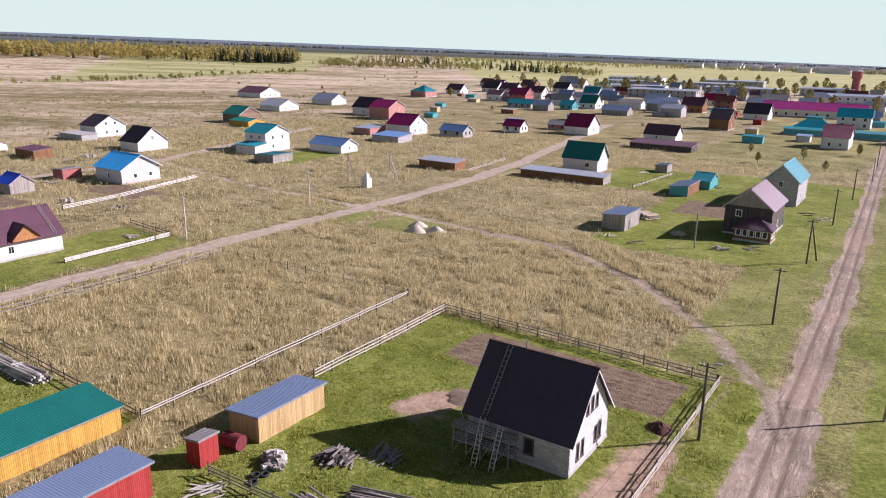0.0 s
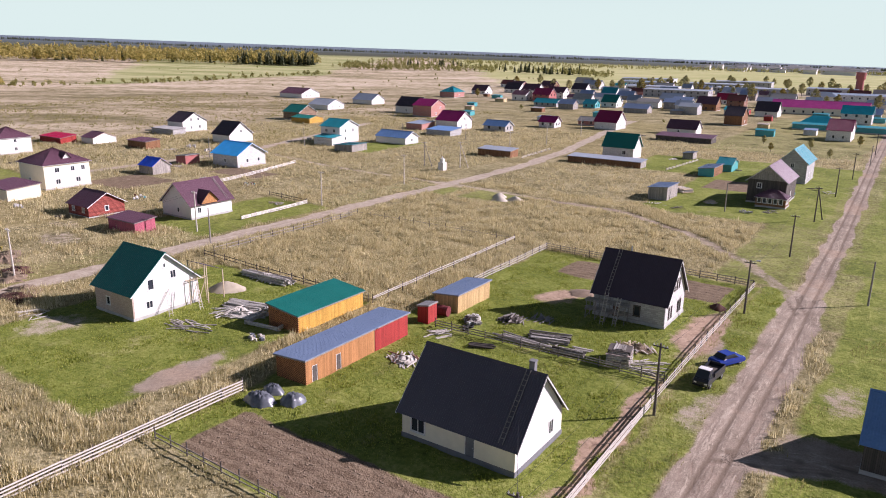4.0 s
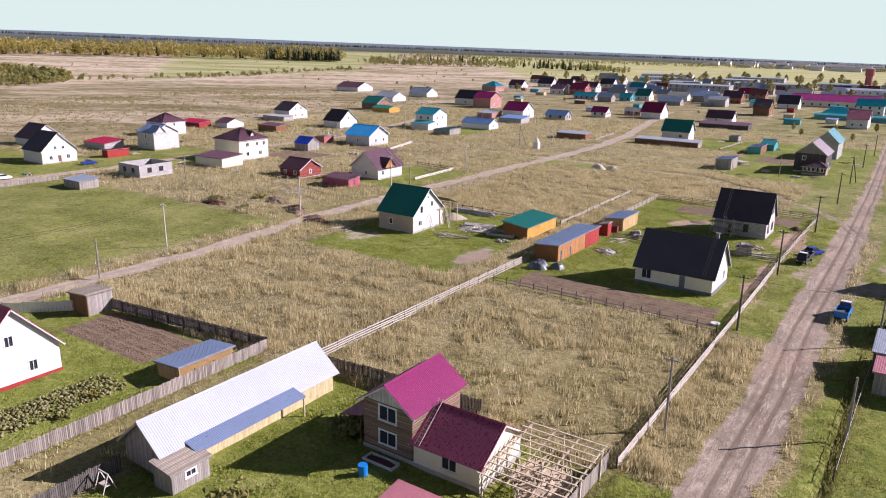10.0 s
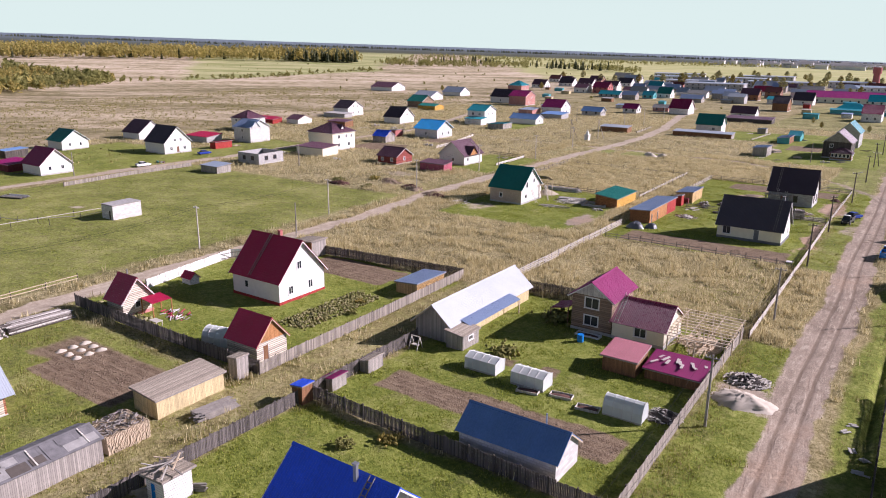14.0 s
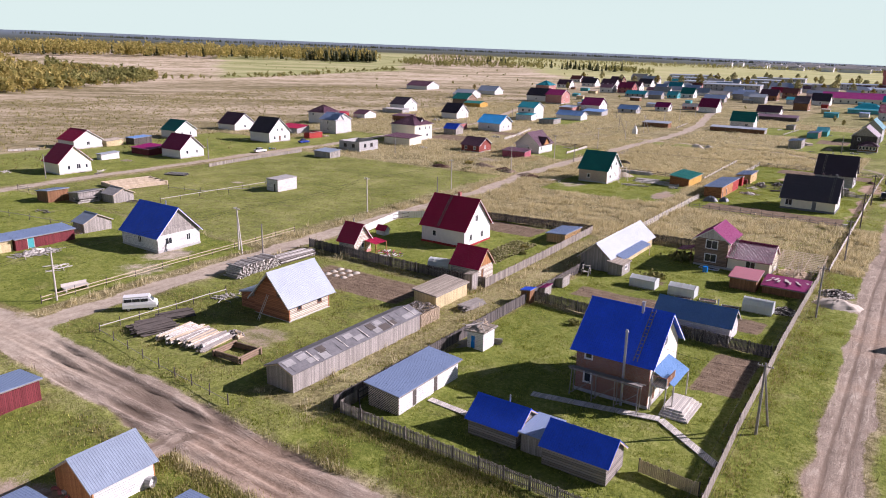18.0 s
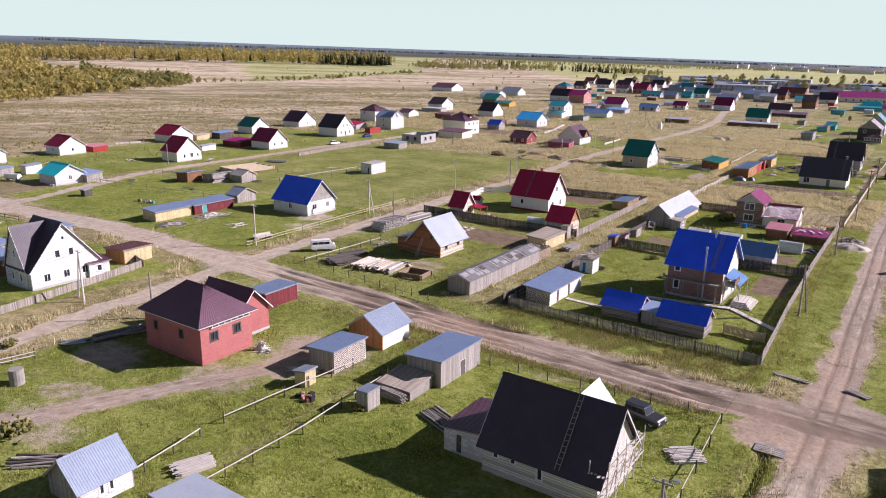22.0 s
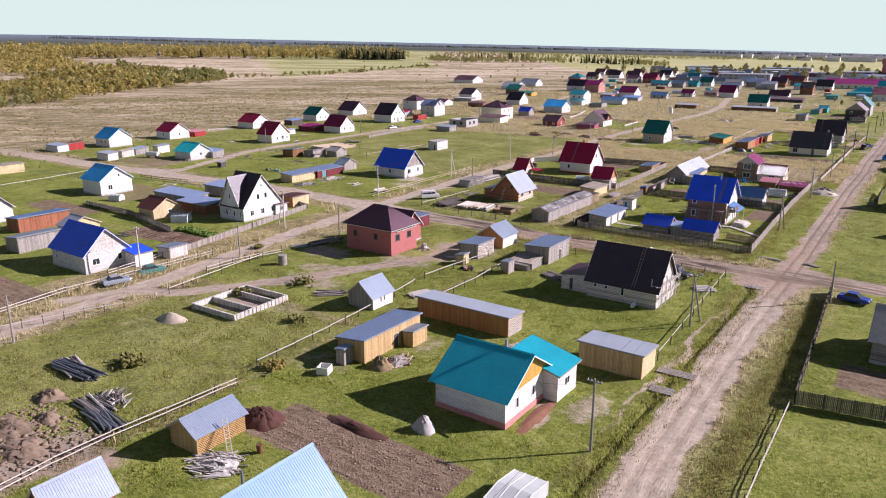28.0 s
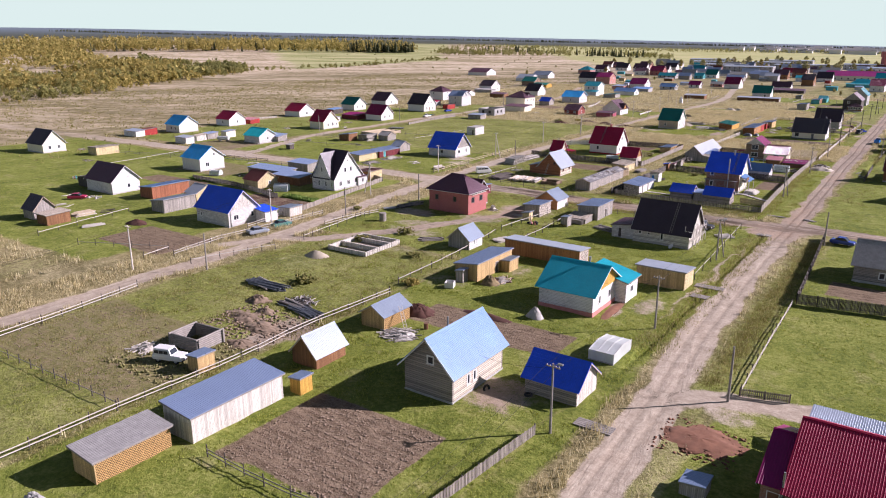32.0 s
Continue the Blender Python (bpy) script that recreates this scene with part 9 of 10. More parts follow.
def lay_grass():
    dry = []
    for n, x0, x1, y0, y1, seed in ((120000, -118, -9, -50, 125, 1), (46000, -260, -110, -5, 260, 2), (16000, -95, -5, 120, 260, 3), (26000, -60, -8, -150, -40, 4), (34000, -95, -40, -300, -140, 5), (16000, -200, -100, -330, -228, 6), (16000, -12, 8, -300, -140, 7), (12000, -130, -80, -150, -40, 8), (5000, -12, 4, -60, 60, 9)):
        x, y, g, s, rd, cl, p, r = scattered(n, x0, x1, y0, y1, seed)
        want = (1 - np.clip(g * 2.3, 0, 1)) * (1 - np.clip(s * 1.6, 0, 1)) * (1 - np.clip(rd * 1.9, 0, 1)) * (0.5 + 0.85 * smoothstep(cl, 0.28, 0.68))
        keep = (p < want)
        x, y, cl = x[keep], y[keep], cl[keep]
        keep = clear_of_houses(x, y)
        x, y, cl = x[keep], y[keep], cl[keep]
        near = x0 > -125
        dry.append((x, y, (0.36 + 0.5 * smoothstep(cl, 0.3, 0.75)) * (1.0 if near else 1.2) * (0.7 + 0.6 * r.rand(len(x)))))
    x, y, g, s, rd, cl, p, r = scattered(34000, -470, -205, -330, 330, 10)
    keep = p < (0.15 + 1.3 * np.clip(value_noise(x, y, 24, 3) - 0.25, 0, 1)) * (1 - g) * (1 - rd)
    x, y = x[keep], y[keep]
    keep = clear_of_houses(x, y)
    tufts("meadow_tussocks", "coarse dry tussocks on the open meadow", x[keep], y[keep], 0.35 + 0.5 * r.rand(keep.sum()), 0.5, 4, "weeds", 24, 0.16)
    x, y, h = (np.concatenate(q) for q in zip(*dry))
    tufts("dry_grass", "tall dry straw-coloured grass on waste plots", x, y, h, 0.26, 6, "drygrass", 21, 0.036)
    green = []
    for n, x0, x1, y0, y1, seed in ((85000, -50, -8, -90, 76, 11), (95000, -60, -5, -265, -88, 12), (22000, -95, -57, -200, -44, 13), (16000, 2, 26, -240, -20, 14), (14000, -88, -57, -6, 36, 15), (24000, -190, -100, -130, 5, 16), (12000, -85, -46, -270, -200, 17)):
        x, y, g, s, rd, cl, p, r = scattered(n, x0, x1, y0, y1, seed)
        want = np.clip(g, 0, 1) * (1 - np.clip(s * 1.8, 0, 1)) * (1 - np.clip(rd * 2.0, 0, 1)) * (0.15 + 1.2 * cl)
        keep = (p < want)
        x, y, cl = x[keep], y[keep], cl[keep]
        keep = clear_of_houses(x, y)
        x, y, cl = x[keep], y[keep], cl[keep]
        green.append((x, y, (0.06 + 0.16 * cl) * (0.7 + 0.6 * r.rand(len(x)))))
    x, y, h = (np.concatenate(q) for q in zip(*green))
    tufts("green_grass", "short uneven green grass on the plots", x, y, h, 0.2, 3, "greengrass", 22, 0.09)
    weeds = []
    rr = np.random.RandomState(31)
    for (x0, y0), (x1, y1), n in (((-47.5, -129.8), (-12, -130.6), 900), ((-56, -86), (-56.8, -44), 500), ((-48.2, -128), (-48.2, -44), 700), ((-13.4, -44), (-11.6, -129), 900), ((-49.8, -44), (-49.7, 6), 400), ((-46, -144.5), (-14, -145.6), 500), ((-8.6, -150), (-7.9, -215), 700), ((-6.2, -150), (-5.8, -215), 500), ((-46.5, -272), (-46.5, -217), 600), ((2.0, -150), (2.4, -220), 2600), ((-14, -42), (-14, 72), 600), ((1.6, -40), (1.6, 10), 500), ((-93, -87), (-56, -87.2), 400)):
        t = rr.rand(n)
        weeds.append((x0 + (x1 - x0) * t + rr.normal(0, 0.9, n), y0 + (y1 - y0) * t + rr.normal(0, 0.9, n)))
    for n, x0, x1, y0, y1, seed in ((9000, -80, -46, -264, -144, 32), (4500, -93, -47, -134, -88, 33), (4000, -46, -12, -136, -129, 34), (3500, -60, -9, -149, -142, 35), (5000, -14, 6, -130, 60, 36)):
        x, y, g, so, rd, cl, p, r = scattered(n, x0, x1, y0, y1, seed)
        keep = (p < 1.5 * smoothstep(cl, 0.35, 0.7)) & (so < 0.5) & (rd < 0.3) & (np.abs(g - 0.5) < 0.45)
        x, y = x[keep], y[keep]
        keep = clear_of_houses(x, y)
        weeds.append((x[keep], y[keep]))
    x, y = (np.concatenate(q) for q in zip(*weeds))
    tufts("verge_weeds", "rough olive and straw weeds along fences", x, y, 0.12 + 0.34 * rr.rand(len(x)) ** 1.3, 0.38, 7, "weeds", 23, 0.045)


lay_grass()


# ---------------------------------------------------------------- trees
def leaf_material(name, stops):
    return grass_material(name, stops, 0.9, 0.45)


M["autumn"] = leaf_material("autumn_leaves", ((0.2, (0.19, 0.175, 0.05)), (0.5, (0.36, 0.30, 0.095)), (0.85, (0.53, 0.42, 0.155))))
M["olive"] = leaf_material("olive_leaves", ((0.2, (0.15, 0.155, 0.05)), (0.8, (0.36, 0.33, 0.125))))
M["town"] = leaf_material("village_leaves", ((0.2, (0.34, 0.33, 0.15)), (0.8, (0.58, 0.52, 0.27))))
M["spruce"] = leaf_material("spruce_needles", ((0.2, (0.06, 0.075, 0.045)), (0.8, (0.17, 0.175, 0.095))))
M["bark"] = plain("bark", (0.14, 0.12, 0.10), 0.95, vary=0.4, scale=3)
OCT_V = np.array([(1, 0, 0), (0, 1, 0), (-1, 0, 0), (0, -1, 0), (0, 0, 1), (0, 0, -1)], float)
OCT_F = np.array([(0, 1, 4), (1, 2, 4), (2, 3, 4), (3, 0, 4), (1, 0, 5), (2, 1, 5), (3, 2, 5), (0, 3, 5)])


def clumps(c, rad, seed):
    """Ragged sprays of leaves round the given centres, each turned its own way."""
    r = np.random.RandomState(seed)
    n = len(c)
    q = r.normal(0, 1, (n, 4))
    w, x, y, z = (q / np.linalg.norm(q, axis=1)[:, None]).T
    R = np.stack([1 - 2 * (y * y + z * z), 2 * (x * y - z * w), 2 * (x * z + y * w), 2 * (x * y + z * w), 1 - 2 * (x * x + z * z), 2 * (y * z - x * w), 2 * (x * z - y * w), 2 * (y * z + x * w), 1 - 2 * (x * x + y * y)], -1).reshape(n, 3, 3)
    v = np.einsum("nij,kj->nki", R, OCT_V) * rad[:, None, None] * (0.55 + 0.9 * r.rand(n, 6, 1)) + c[:, None]
    f = OCT_F[None] + (np.arange(n) * 6)[:, None, None]
    return v.reshape(-1, 3), f.reshape(-1, 3)


def wood(name, label, x, y, height, mat, seed, per=6, wide=0.26):
    """Broad-leaved trees seen from far off: each crown a cloud of leafy sprays, denser towards its outside."""
    r = np.random.RandomState(seed)
    n = len(x) * per * 5
    X, Y, Z, H = (np.repeat(v, per * 5) for v in (x, y, land(x, y), height))
    d = r.normal(0, 1, (n, 3))
    d /= np.linalg.norm(d, axis=1)[:, None]
    q = 0.35 + 0.65 * r.rand(n) ** 0.6
    up = 0.56 + 0.42 * q * d[:, 2]
    broad = wide * H * (1.18 - 0.62 * np.clip(up, 0, 1))
    c = np.stack([X + broad * q * d[:, 0], Y + broad * q * d[:, 1], Z + H * up], -1)
    v = c[:, None] + r.normal(0, 1, (n, 3, 3)) * (H * wide * 0.34 * (0.6 + 0.8 * r.rand(n)))[:, None, None]
    tri_object(name, v.reshape(-1, 3), np.arange(n * 3).reshape(-1, 3), mat, label, "trees")


def conifers(name, label, x, y, height, seed):
    r = np.random.RandomState(seed)
    z = land(x, y)
    V, F, k = [], [], 0
    m = 7
    for t0, t1, w in ((0.08, 0.55, 0.20), (0.32, 0.8, 0.155), (0.58, 1.02, 0.10)):
        a = 2 * math.pi * (np.arange(m)[None] / m + r.rand(len(x), 1))
        rad = height[:, None] * w * (0.7 + 0.6 * r.rand(len(x), m))
        base = np.stack([x[:, None] + rad * np.cos(a), y[:, None] + rad * np.sin(a), (z + height * t0)[:, None] + height[:, None] * 0.05 * r.rand(len(x), m)], -1)
        tip = np.stack([x, y, z + height * t1], -1)[:, None]
        V.append(np.concatenate([base, tip], 1).reshape(-1, 3))
        f = np.array([(i, (i + 1) % m, m) for i in range(m)] + [(0, i + 1, i) for i in range(1, m - 1)])
        F.append((f[None] + (np.arange(len(x)) * (m + 1))[:, None, None] + k).reshape(-1, 3))
        k += len(x) * (m + 1)
    tri_object(name, np.concatenate(V), np.concatenate(F), "spruce", label, "trees")


def edge_region(n, line, depth, side, seed, power=1.0):
    """Points behind a line of the plan, thinning with depth."""
    r = np.random.RandomState(seed)
    seg = r.randint(0, len(line) - 1, n)
    t = r.rand(n)
    L = np.array(line, float)
    p = L[seg] * (1 - t[:, None]) + L[seg + 1] * t[:, None]
    d = depth * r.rand(n) ** power
    return p[:, 0] + side[0] * d + r.normal(0, 6, n), p[:, 1] + side[1] * d + r.normal(0, 6, n), r


def filled(n, line, depth, side, seed, size):
    """Points all over a wood behind its edge, in stands of uneven height."""
    x, y, r = edge_region(n, line, depth, side, seed, 0.85)
    return x, y, 0.45 + 1.1 * smoothstep(value_noise(x, y, size, 3), 0.25, 0.75), r


EDGE = [(-350, -330), (-385, -200), (-425, -104), (-470, -8), (-540, 85), (-585, 190), (-640, 262)]
x, y, stand, r = filled(4600, EDGE, 250, (-0.97, 0.22), 41, 60)
gold = value_noise(x + 900, y, 55, 3) + 0.25 * r.rand(len(x))
h = (3.6 + 5.0 * r.rand(len(x)) ** 1.4) * stand
for name, label, mat, mask, seed in (("young_birch_wood", "golden autumn birch wood beyond the meadow", "autumn", gold > 0.62, 42), ("alder_thicket", "olive thicket among golden birches", "olive", gold <= 0.62, 44)):
    wood(name, label, x[mask], y[mask], h[mask], mat, seed, 8, 0.34)
x, y, stand, r = filled(2600, [(-640, -380), (-700, -200), (-760, 0), (-830, 150), (-905, 262)], 480, (-0.93, 0.36), 141, 90)
wood("far_birch_wood", "olive and golden wood reaching to the horizon", x, y, (4 + 6 * r.rand(len(x))) * stand, "autumn", 142, 6, 0.32)
BELT = [(-1290, 250), (-1180, 360), (-1130, 455), (-1085, 560), (-1020, 660), (-930, 765), (-850, 850)]
x, y, r = edge_region(1500, BELT, 330, (-0.75, 0.66), 45, 1.2)
wood("far_mixed_wood", "distant mixed autumn wood before the horizon", x, y, 13 + 11 * r.rand(len(x)), "autumn", 46, 10, 0.17)
x, y, r = edge_region(230, BELT[5:], 160, (-0.75, 0.66), 47)
conifers("far_spruce_wood", "distant dark spruce wood before the horizon", x, y, 13 + 10 * r.rand(len(x)), 48)
x, y, r = edge_region(150, BELT, 330, (-0.75, 0.66), 147)
conifers("far_spruces", "dark spruces among distant autumn trees", x, y, 11 + 9 * r.rand(len(x)), 148)
x, y, r = edge_region(330, [(-800, 850), (-730, 800), (-690, 830), (-640, 880), (-560, 930)], 120, (-0.5, 0.86), 153)
wood("field_edge_birches", "yellowing birch scrub at a field's end", x, y, 4 + 8 * r.rand(len(x)), "olive", 154, 9, 0.22)
x, y, r = edge_region(170, [(-615, 200), (-640, 250), (-632, 330), (-610, 400), (-628, 495), (-650, 600), (-655, 680)], 14, (-0.8, 0.6), 155)
wood("ditch_bushes", "olive bushes along a ditch between fields", x, y, 1.5 + 4.5 * r.rand(len(x)) ** 2.2, "olive", 156, 9, 0.4)
x, y, r = edge_region(900, [(-1060, 1200), (-820, 1280), (-520, 1420), (-250, 1750), (-60, 1950)], 260, (-0.2, 0.98), 49)
wood("far_tree_belt", "distant belt of autumn trees across the fields", x, y, 5 + 5 * r.rand(len(x)), "olive", 50, 7, 0.24)
x, y, r = edge_region(55, [(-890, 1035), (-745, 1030), (-640, 990), (-545, 955), (-496, 946), (-430, 960)], 60, (-0.2, 0.98), 51)
conifers("field_spruces", "dark spruces standing in a far field", x, y, 7 + 10 * r.rand(len(x)), 52)
x, y, r = edge_region(260, [(-900, 1000), (-700, 1060), (-480, 990), (-380, 900)], 110, (-0.2, 0.98), 53)
wood("field_birches", "yellowing birches in a far field", x, y, 5 + 6 * r.rand(len(x)), "olive", 54, 10, 0.22)
rr = np.random.RandomState(55)
x = np.concatenate([-880 + 500 * rr.rand(46), -420 + 330 * rr.rand(30)])
y = np.concatenate([300 + 500 * rr.rand(46), 330 + 420 * rr.rand(30)])
wood("field_bushes", "scattered olive bushes on the meadow", x, y, 1.2 + 1.8 * rr.rand(76), "olive", 56, 10, 0.4)
for i, (lx, ly) in enumerate(((-2600, 1500), (-1900, 2100), (-1200, 2600), (-500, 3000), (150, 3100))):
    x, y, r = edge_region(420, [(lx - 350, ly - 260), (lx + 350, ly + 260)], 90, (-0.3, 0.95), 60 + i)
    conifers("horizon_wood", "dark wood on the far horizon", x, y, 6 + 5 * r.rand(len(x)), 70 + i)


def tree(label, x, y, h, mat, seed):
    """A single tree: tapered trunk, limbs and a ragged crown."""
    ob = group_at(label, "tree", "tree", x, y)
    rnd = random.Random(seed)
    t = Mesh().tube((0, 0, -0.2), (0.1, 0, h * 0.75), h * 0.025, h * 0.008, 7)
    pts = []
    for i in range(7):
        a, z = rnd.uniform(0, 6.28), h * rnd.uniform(0.3, 0.65)
        e = Vector((h * 0.22 * math.cos(a), h * 0.22 * math.sin(a), z + h * 0.18))
        t.tube((0, 0, z), e, h * 0.01, h * 0.004, 5)
        pts.append(e)
    part("trunk", t, "bark", ob)
    c, rad = [], []
    for i in range(170):
        a, q, z = rnd.uniform(0, 6.28), rnd.random() ** 0.5, rnd.uniform(0.28, 1.0)
        w = 0.27 * math.sin(math.pi * (0.12 + 0.86 * (z - 0.28) / 0.72)) + 0.03
        c.append((h * w * q * math.cos(a), h * w * q * math.sin(a), h * z))
        rad.append(h * rnd.uniform(0.03, 0.065))
    v, f = clumps(np.array(c), np.array(rad), seed)
    m = Mesh()
    m.v, m.f = [tuple(p) for p in v], [tuple(p) for p in f]
    part("crown", m, mat, ob)
    return ob


for i, (x, y, h, c) in enumerate(((-232, 585, 14, "olive"), (-211, 575, 16, "autumn"), (-229, 681, 14, "olive"), (-199, 661, 17, "olive"), (-119, 561, 15, "olive"), (-355, 620, 12, "autumn"), (-288, 654, 12, "olive"), (-350, 662, 13, "olive"), (-129, 771, 14, "olive"), (-122, 860, 15, "olive"), (-95, 742, 13, "autumn"), (-95, 812, 15, "olive"), (-46, 799, 14, "olive"), (-173, 891, 13, "olive"), (-204, 851, 14, "olive"), (-78, 720, 12, "olive"), (-345, 369, 6, "autumn"), (-340, 384, 5, "autumn"), (-60, 640, 11, "autumn"), (-150, 600, 11, "autumn"), (-30, 690, 12, "autumn"), (-25, 240, 4, "olive"), (-45, 246, 4, "autumn"), (-34, 262, 5, "olive"), (-52, 270, 4, "olive"), (-20, 285, 5, "autumn"), *[(-300 + 290 * ((i * 37) % 29) / 29, 560 + 330 * ((i * 17) % 31) / 31, 8 + (i * 7) % 6, "olive" if i % 4 else "autumn") for i in range(26)], *[(-290 + 320 * ((i * 23) % 37) / 37, 440 + 330 * ((i * 11) % 29) / 29, 8 + (i * 5) % 7, "olive" if i % 3 else "autumn") for i in range(24)])):
    tree("yellowing broad-leaved tree among houses" if c == "autumn" else "olive-green broad-leaved tree among houses", x, y, h * 0.85, M["town"] if c == "olive" else M[c], 300 + i)
for i, (x, y, s) in enumerate(((-46.3, -212, 1.0), (-66, -188, 1.2), (-70, -197, 1.1), (-33, -183, 0.8), (-55, -200, 1.0), (-61, -221, 1.3), (-43, -165, 0.6), (-36, -66, 1.4), (-36, -52, 1.6), (-35, -88.8, 0.8), (-38, -92, 0.7), (-60, -66, 0.6), (-62, -62, 0.6), (-88, -178, 0.8), (-130, 8, 1.3), (-124, 16, 1.1), (-118, 6, 1.0))):
    rnd = random.Random(400 + i)
    c = [(rnd.gauss(0, s * 0.6), rnd.gauss(0, s * 0.6), s * rnd.uniform(0.15, 0.8)) for _ in range(90)]
    v, f = clumps(np.array(c), np.array([s * rnd.uniform(0.12, 0.28) for _ in c]), 500 + i)
    m = Mesh()
    m.v, m.f = [tuple(p) for p in v], [tuple(p) for p in f]
    ob = part("shrub", m, "olive" if i % 3 else "autumn")
    ob.matrix_world = pose(x, y, ground_z(x, y))
    tagged(ob, "low ragged shrub on rough grass", "shrub")

# ---------------------------------------------------------------- the far town
TOWN = [  # near corner x, y, length, depth, eave, ridge, style, wall, roof, storeys
    (-31, 446, 52, 13, 4.2, 8.0, "gx", "cream", "r_pink", 1), (-20, 575, 60, 14, 6.4, 7.2, "mono", "siding", "r_galv", 2), (-150, 556, 52, 14, 6.0, 6.6, "mono", "greyblock", "r_pale", 2), (-190, 606, 46, 13, 6.0, 6.6, "mono", "siding", "r_pale", 2),
    (-110, 640, 56, 14, 6.0, 6.6, "mono", "greyblock", "r_pale", 2), (-230, 700, 50, 14, 6.2, 6.8, "mono", "siding", "r_galv", 2), (-160, 712, 54, 14, 6.2, 6.8, "mono", "greyblock", "r_pale", 2), (-60, 690, 40, 14, 6.2, 6.8, "mono", "whiteblock", "r_galv", 2),
    (-250, 790, 60, 14, 6.4, 7.0, "mono", "siding", "r_pale", 2), (-150, 800, 60, 14, 6.4, 7.0, "mono", "greyblock", "r_pale", 2), (-150, 486, 15, 12, 3.4, 7.0, "gx", "siding", "r_galv", 1), (-118, 505, 13, 11, 3.4, 7.4, "gx", "plaster", "r_crimson", 1),
    (-104, 470, 11, 10, 5.0, 8.4, "gx", "brownbrick", "r_brown", 2), (-213, 524, 12, 10, 3.4, 7.4, "gx", "plaster", "r_teal", 1), (-256, 563, 13, 12, 3.4, 8.0, "gx", "plaster", "r_dark", 1), (-236, 476, 14, 11, 4.6, 8.6, "gx", "plaster", "r_plum", 2),
    (-228, 436, 13, 12, 5.0, 9.0, "gx", "redbrick", "r_wine", 2), (-245, 433, 11, 11, 4.4, 7.0, "gx", "plaster", "r_plum", 1), (-266, 492, 14, 12, 4.6, 9.2, "gx", "plaster", "r_plum", 2), (-288, 566, 13, 12, 4.6, 9.0, "gx", "pinkbrick", "r_plum", 2),
    (-298, 520, 14, 12, 3.4, 8.2, "gx", "plaster", "r_dark", 1), (-306, 478, 13, 11, 3.2, 7.4, "gx", "plaster", "r_plum", 1), (-201, 392, 16, 9, 2.6, 5.0, "gx", "greyblock", "r_teal", 1), (-178, 400, 8, 8, 3.0, 5.4, "gx", "tealpaint", "r_teal", 1),
    (-170, 415, 10, 10, 3.6, 7.8, "gx", "plaster", "r_pine", 1), (-143, 270, 8, 7, 2.8, 5.2, "gx", "siding", "r_magenta", 1), (-132, 292, 9, 6, 2.4, 4.0, "gx", "pinkbrick", "r_slate", 1), (-152, 240, 11, 7, 2.6, 4.6, "gx", "greyblock", "r_denim", 1),
    (-36, 352, 16, 9, 3.0, 6.0, "hip", "tealpaint", "r_turq", 1), (-25, 392, 14, 10, 5.6, 9.2, "gx", "siding", "r_turq", 2), (-2, 330, 10, 10, 3.0, 6.4, "gx", "plaster", "r_galv", 1), (-14, 344, 40, 5, 2.6, 3.0, "mono", "tealpaint", "r_teal", 0),
    (-112, 432, 12, 11, 4.4, 8.6, "gx", "brownwood", "r_plum", 1), (-82, 520, 16, 11, 4.6, 8.0, "gx", "greyblock", "r_slate", 2), (-60, 560, 18, 12, 5.6, 8.6, "hip", "plaster", "r_galv", 2), (-130, 590, 18, 12, 4.6, 8.2, "gx", "plaster", "r_galv", 2),
    (-95, 585, 16, 12, 4.2, 8.0, "gx", "greyblock", "r_slate", 1), (-180, 570, 14, 11, 3.6, 7.6, "gx", "pinkbrick", "r_galv", 1), (-205, 640, 16, 12, 4.0, 8.0, "gx", "plaster", "r_slate", 1), (-275, 640, 18, 12, 4.2, 8.2, "gx", "whiteblock", "r_galv", 1),
    (-310, 700, 18, 12, 4.2, 8.2, "gx", "greyblock", "r_slate", 1), (-45, 620, 14, 11, 4.2, 8.2, "gx", "plaster", "r_brown", 1), (-12, 660, 16, 12, 4.6, 8.8, "gx", "greyblock", "r_galv", 2), (-350, 600, 12, 11, 3.4, 7.0, "gx", "plaster", "r_brown", 1), (-330, 585, 12, 11, 3.4, 7.0, "gx", "pinkbrick", "r_plum", 1),
    (10, 450, 14, 11, 3.6, 7.4, "gx", "plaster", "r_teal", 1), (20, 520, 16, 12, 4.6, 8.4, "gx", "greyblock", "r_slate", 2), (16, 380, 14, 9, 3.0, 6.2, "gx", "plaster", "r_galv", 1),
]
for i, (x, y, w, d, e, rg, stl, wl, rf, fl) in enumerate(TOWN):
    wins = ""
    n = max(2, int(w / 4)) if w < 20 else int(w / 5)
    for f in range(fl):
        wins += " ".join(f"S:{(j + .5) / n:.3f},{1.0 + 2.8 * f},1.1,1.3" for j in range(n)) + " " + " ".join(f"E:{u},{1.0 + 2.8 * f},1.1,1.3" for u in (.3, .7)) + " "
    colour = rf[2:].replace("r_", "")
    building(f"distant {'long two-storey block' if w > 30 else 'village house'} with a {colour} roof", x, y, w, d, e, rg, stl, wl, rf, wins, name="house", high="N", over=0.5, rib=1.2, group="houses of the far town", far=True)
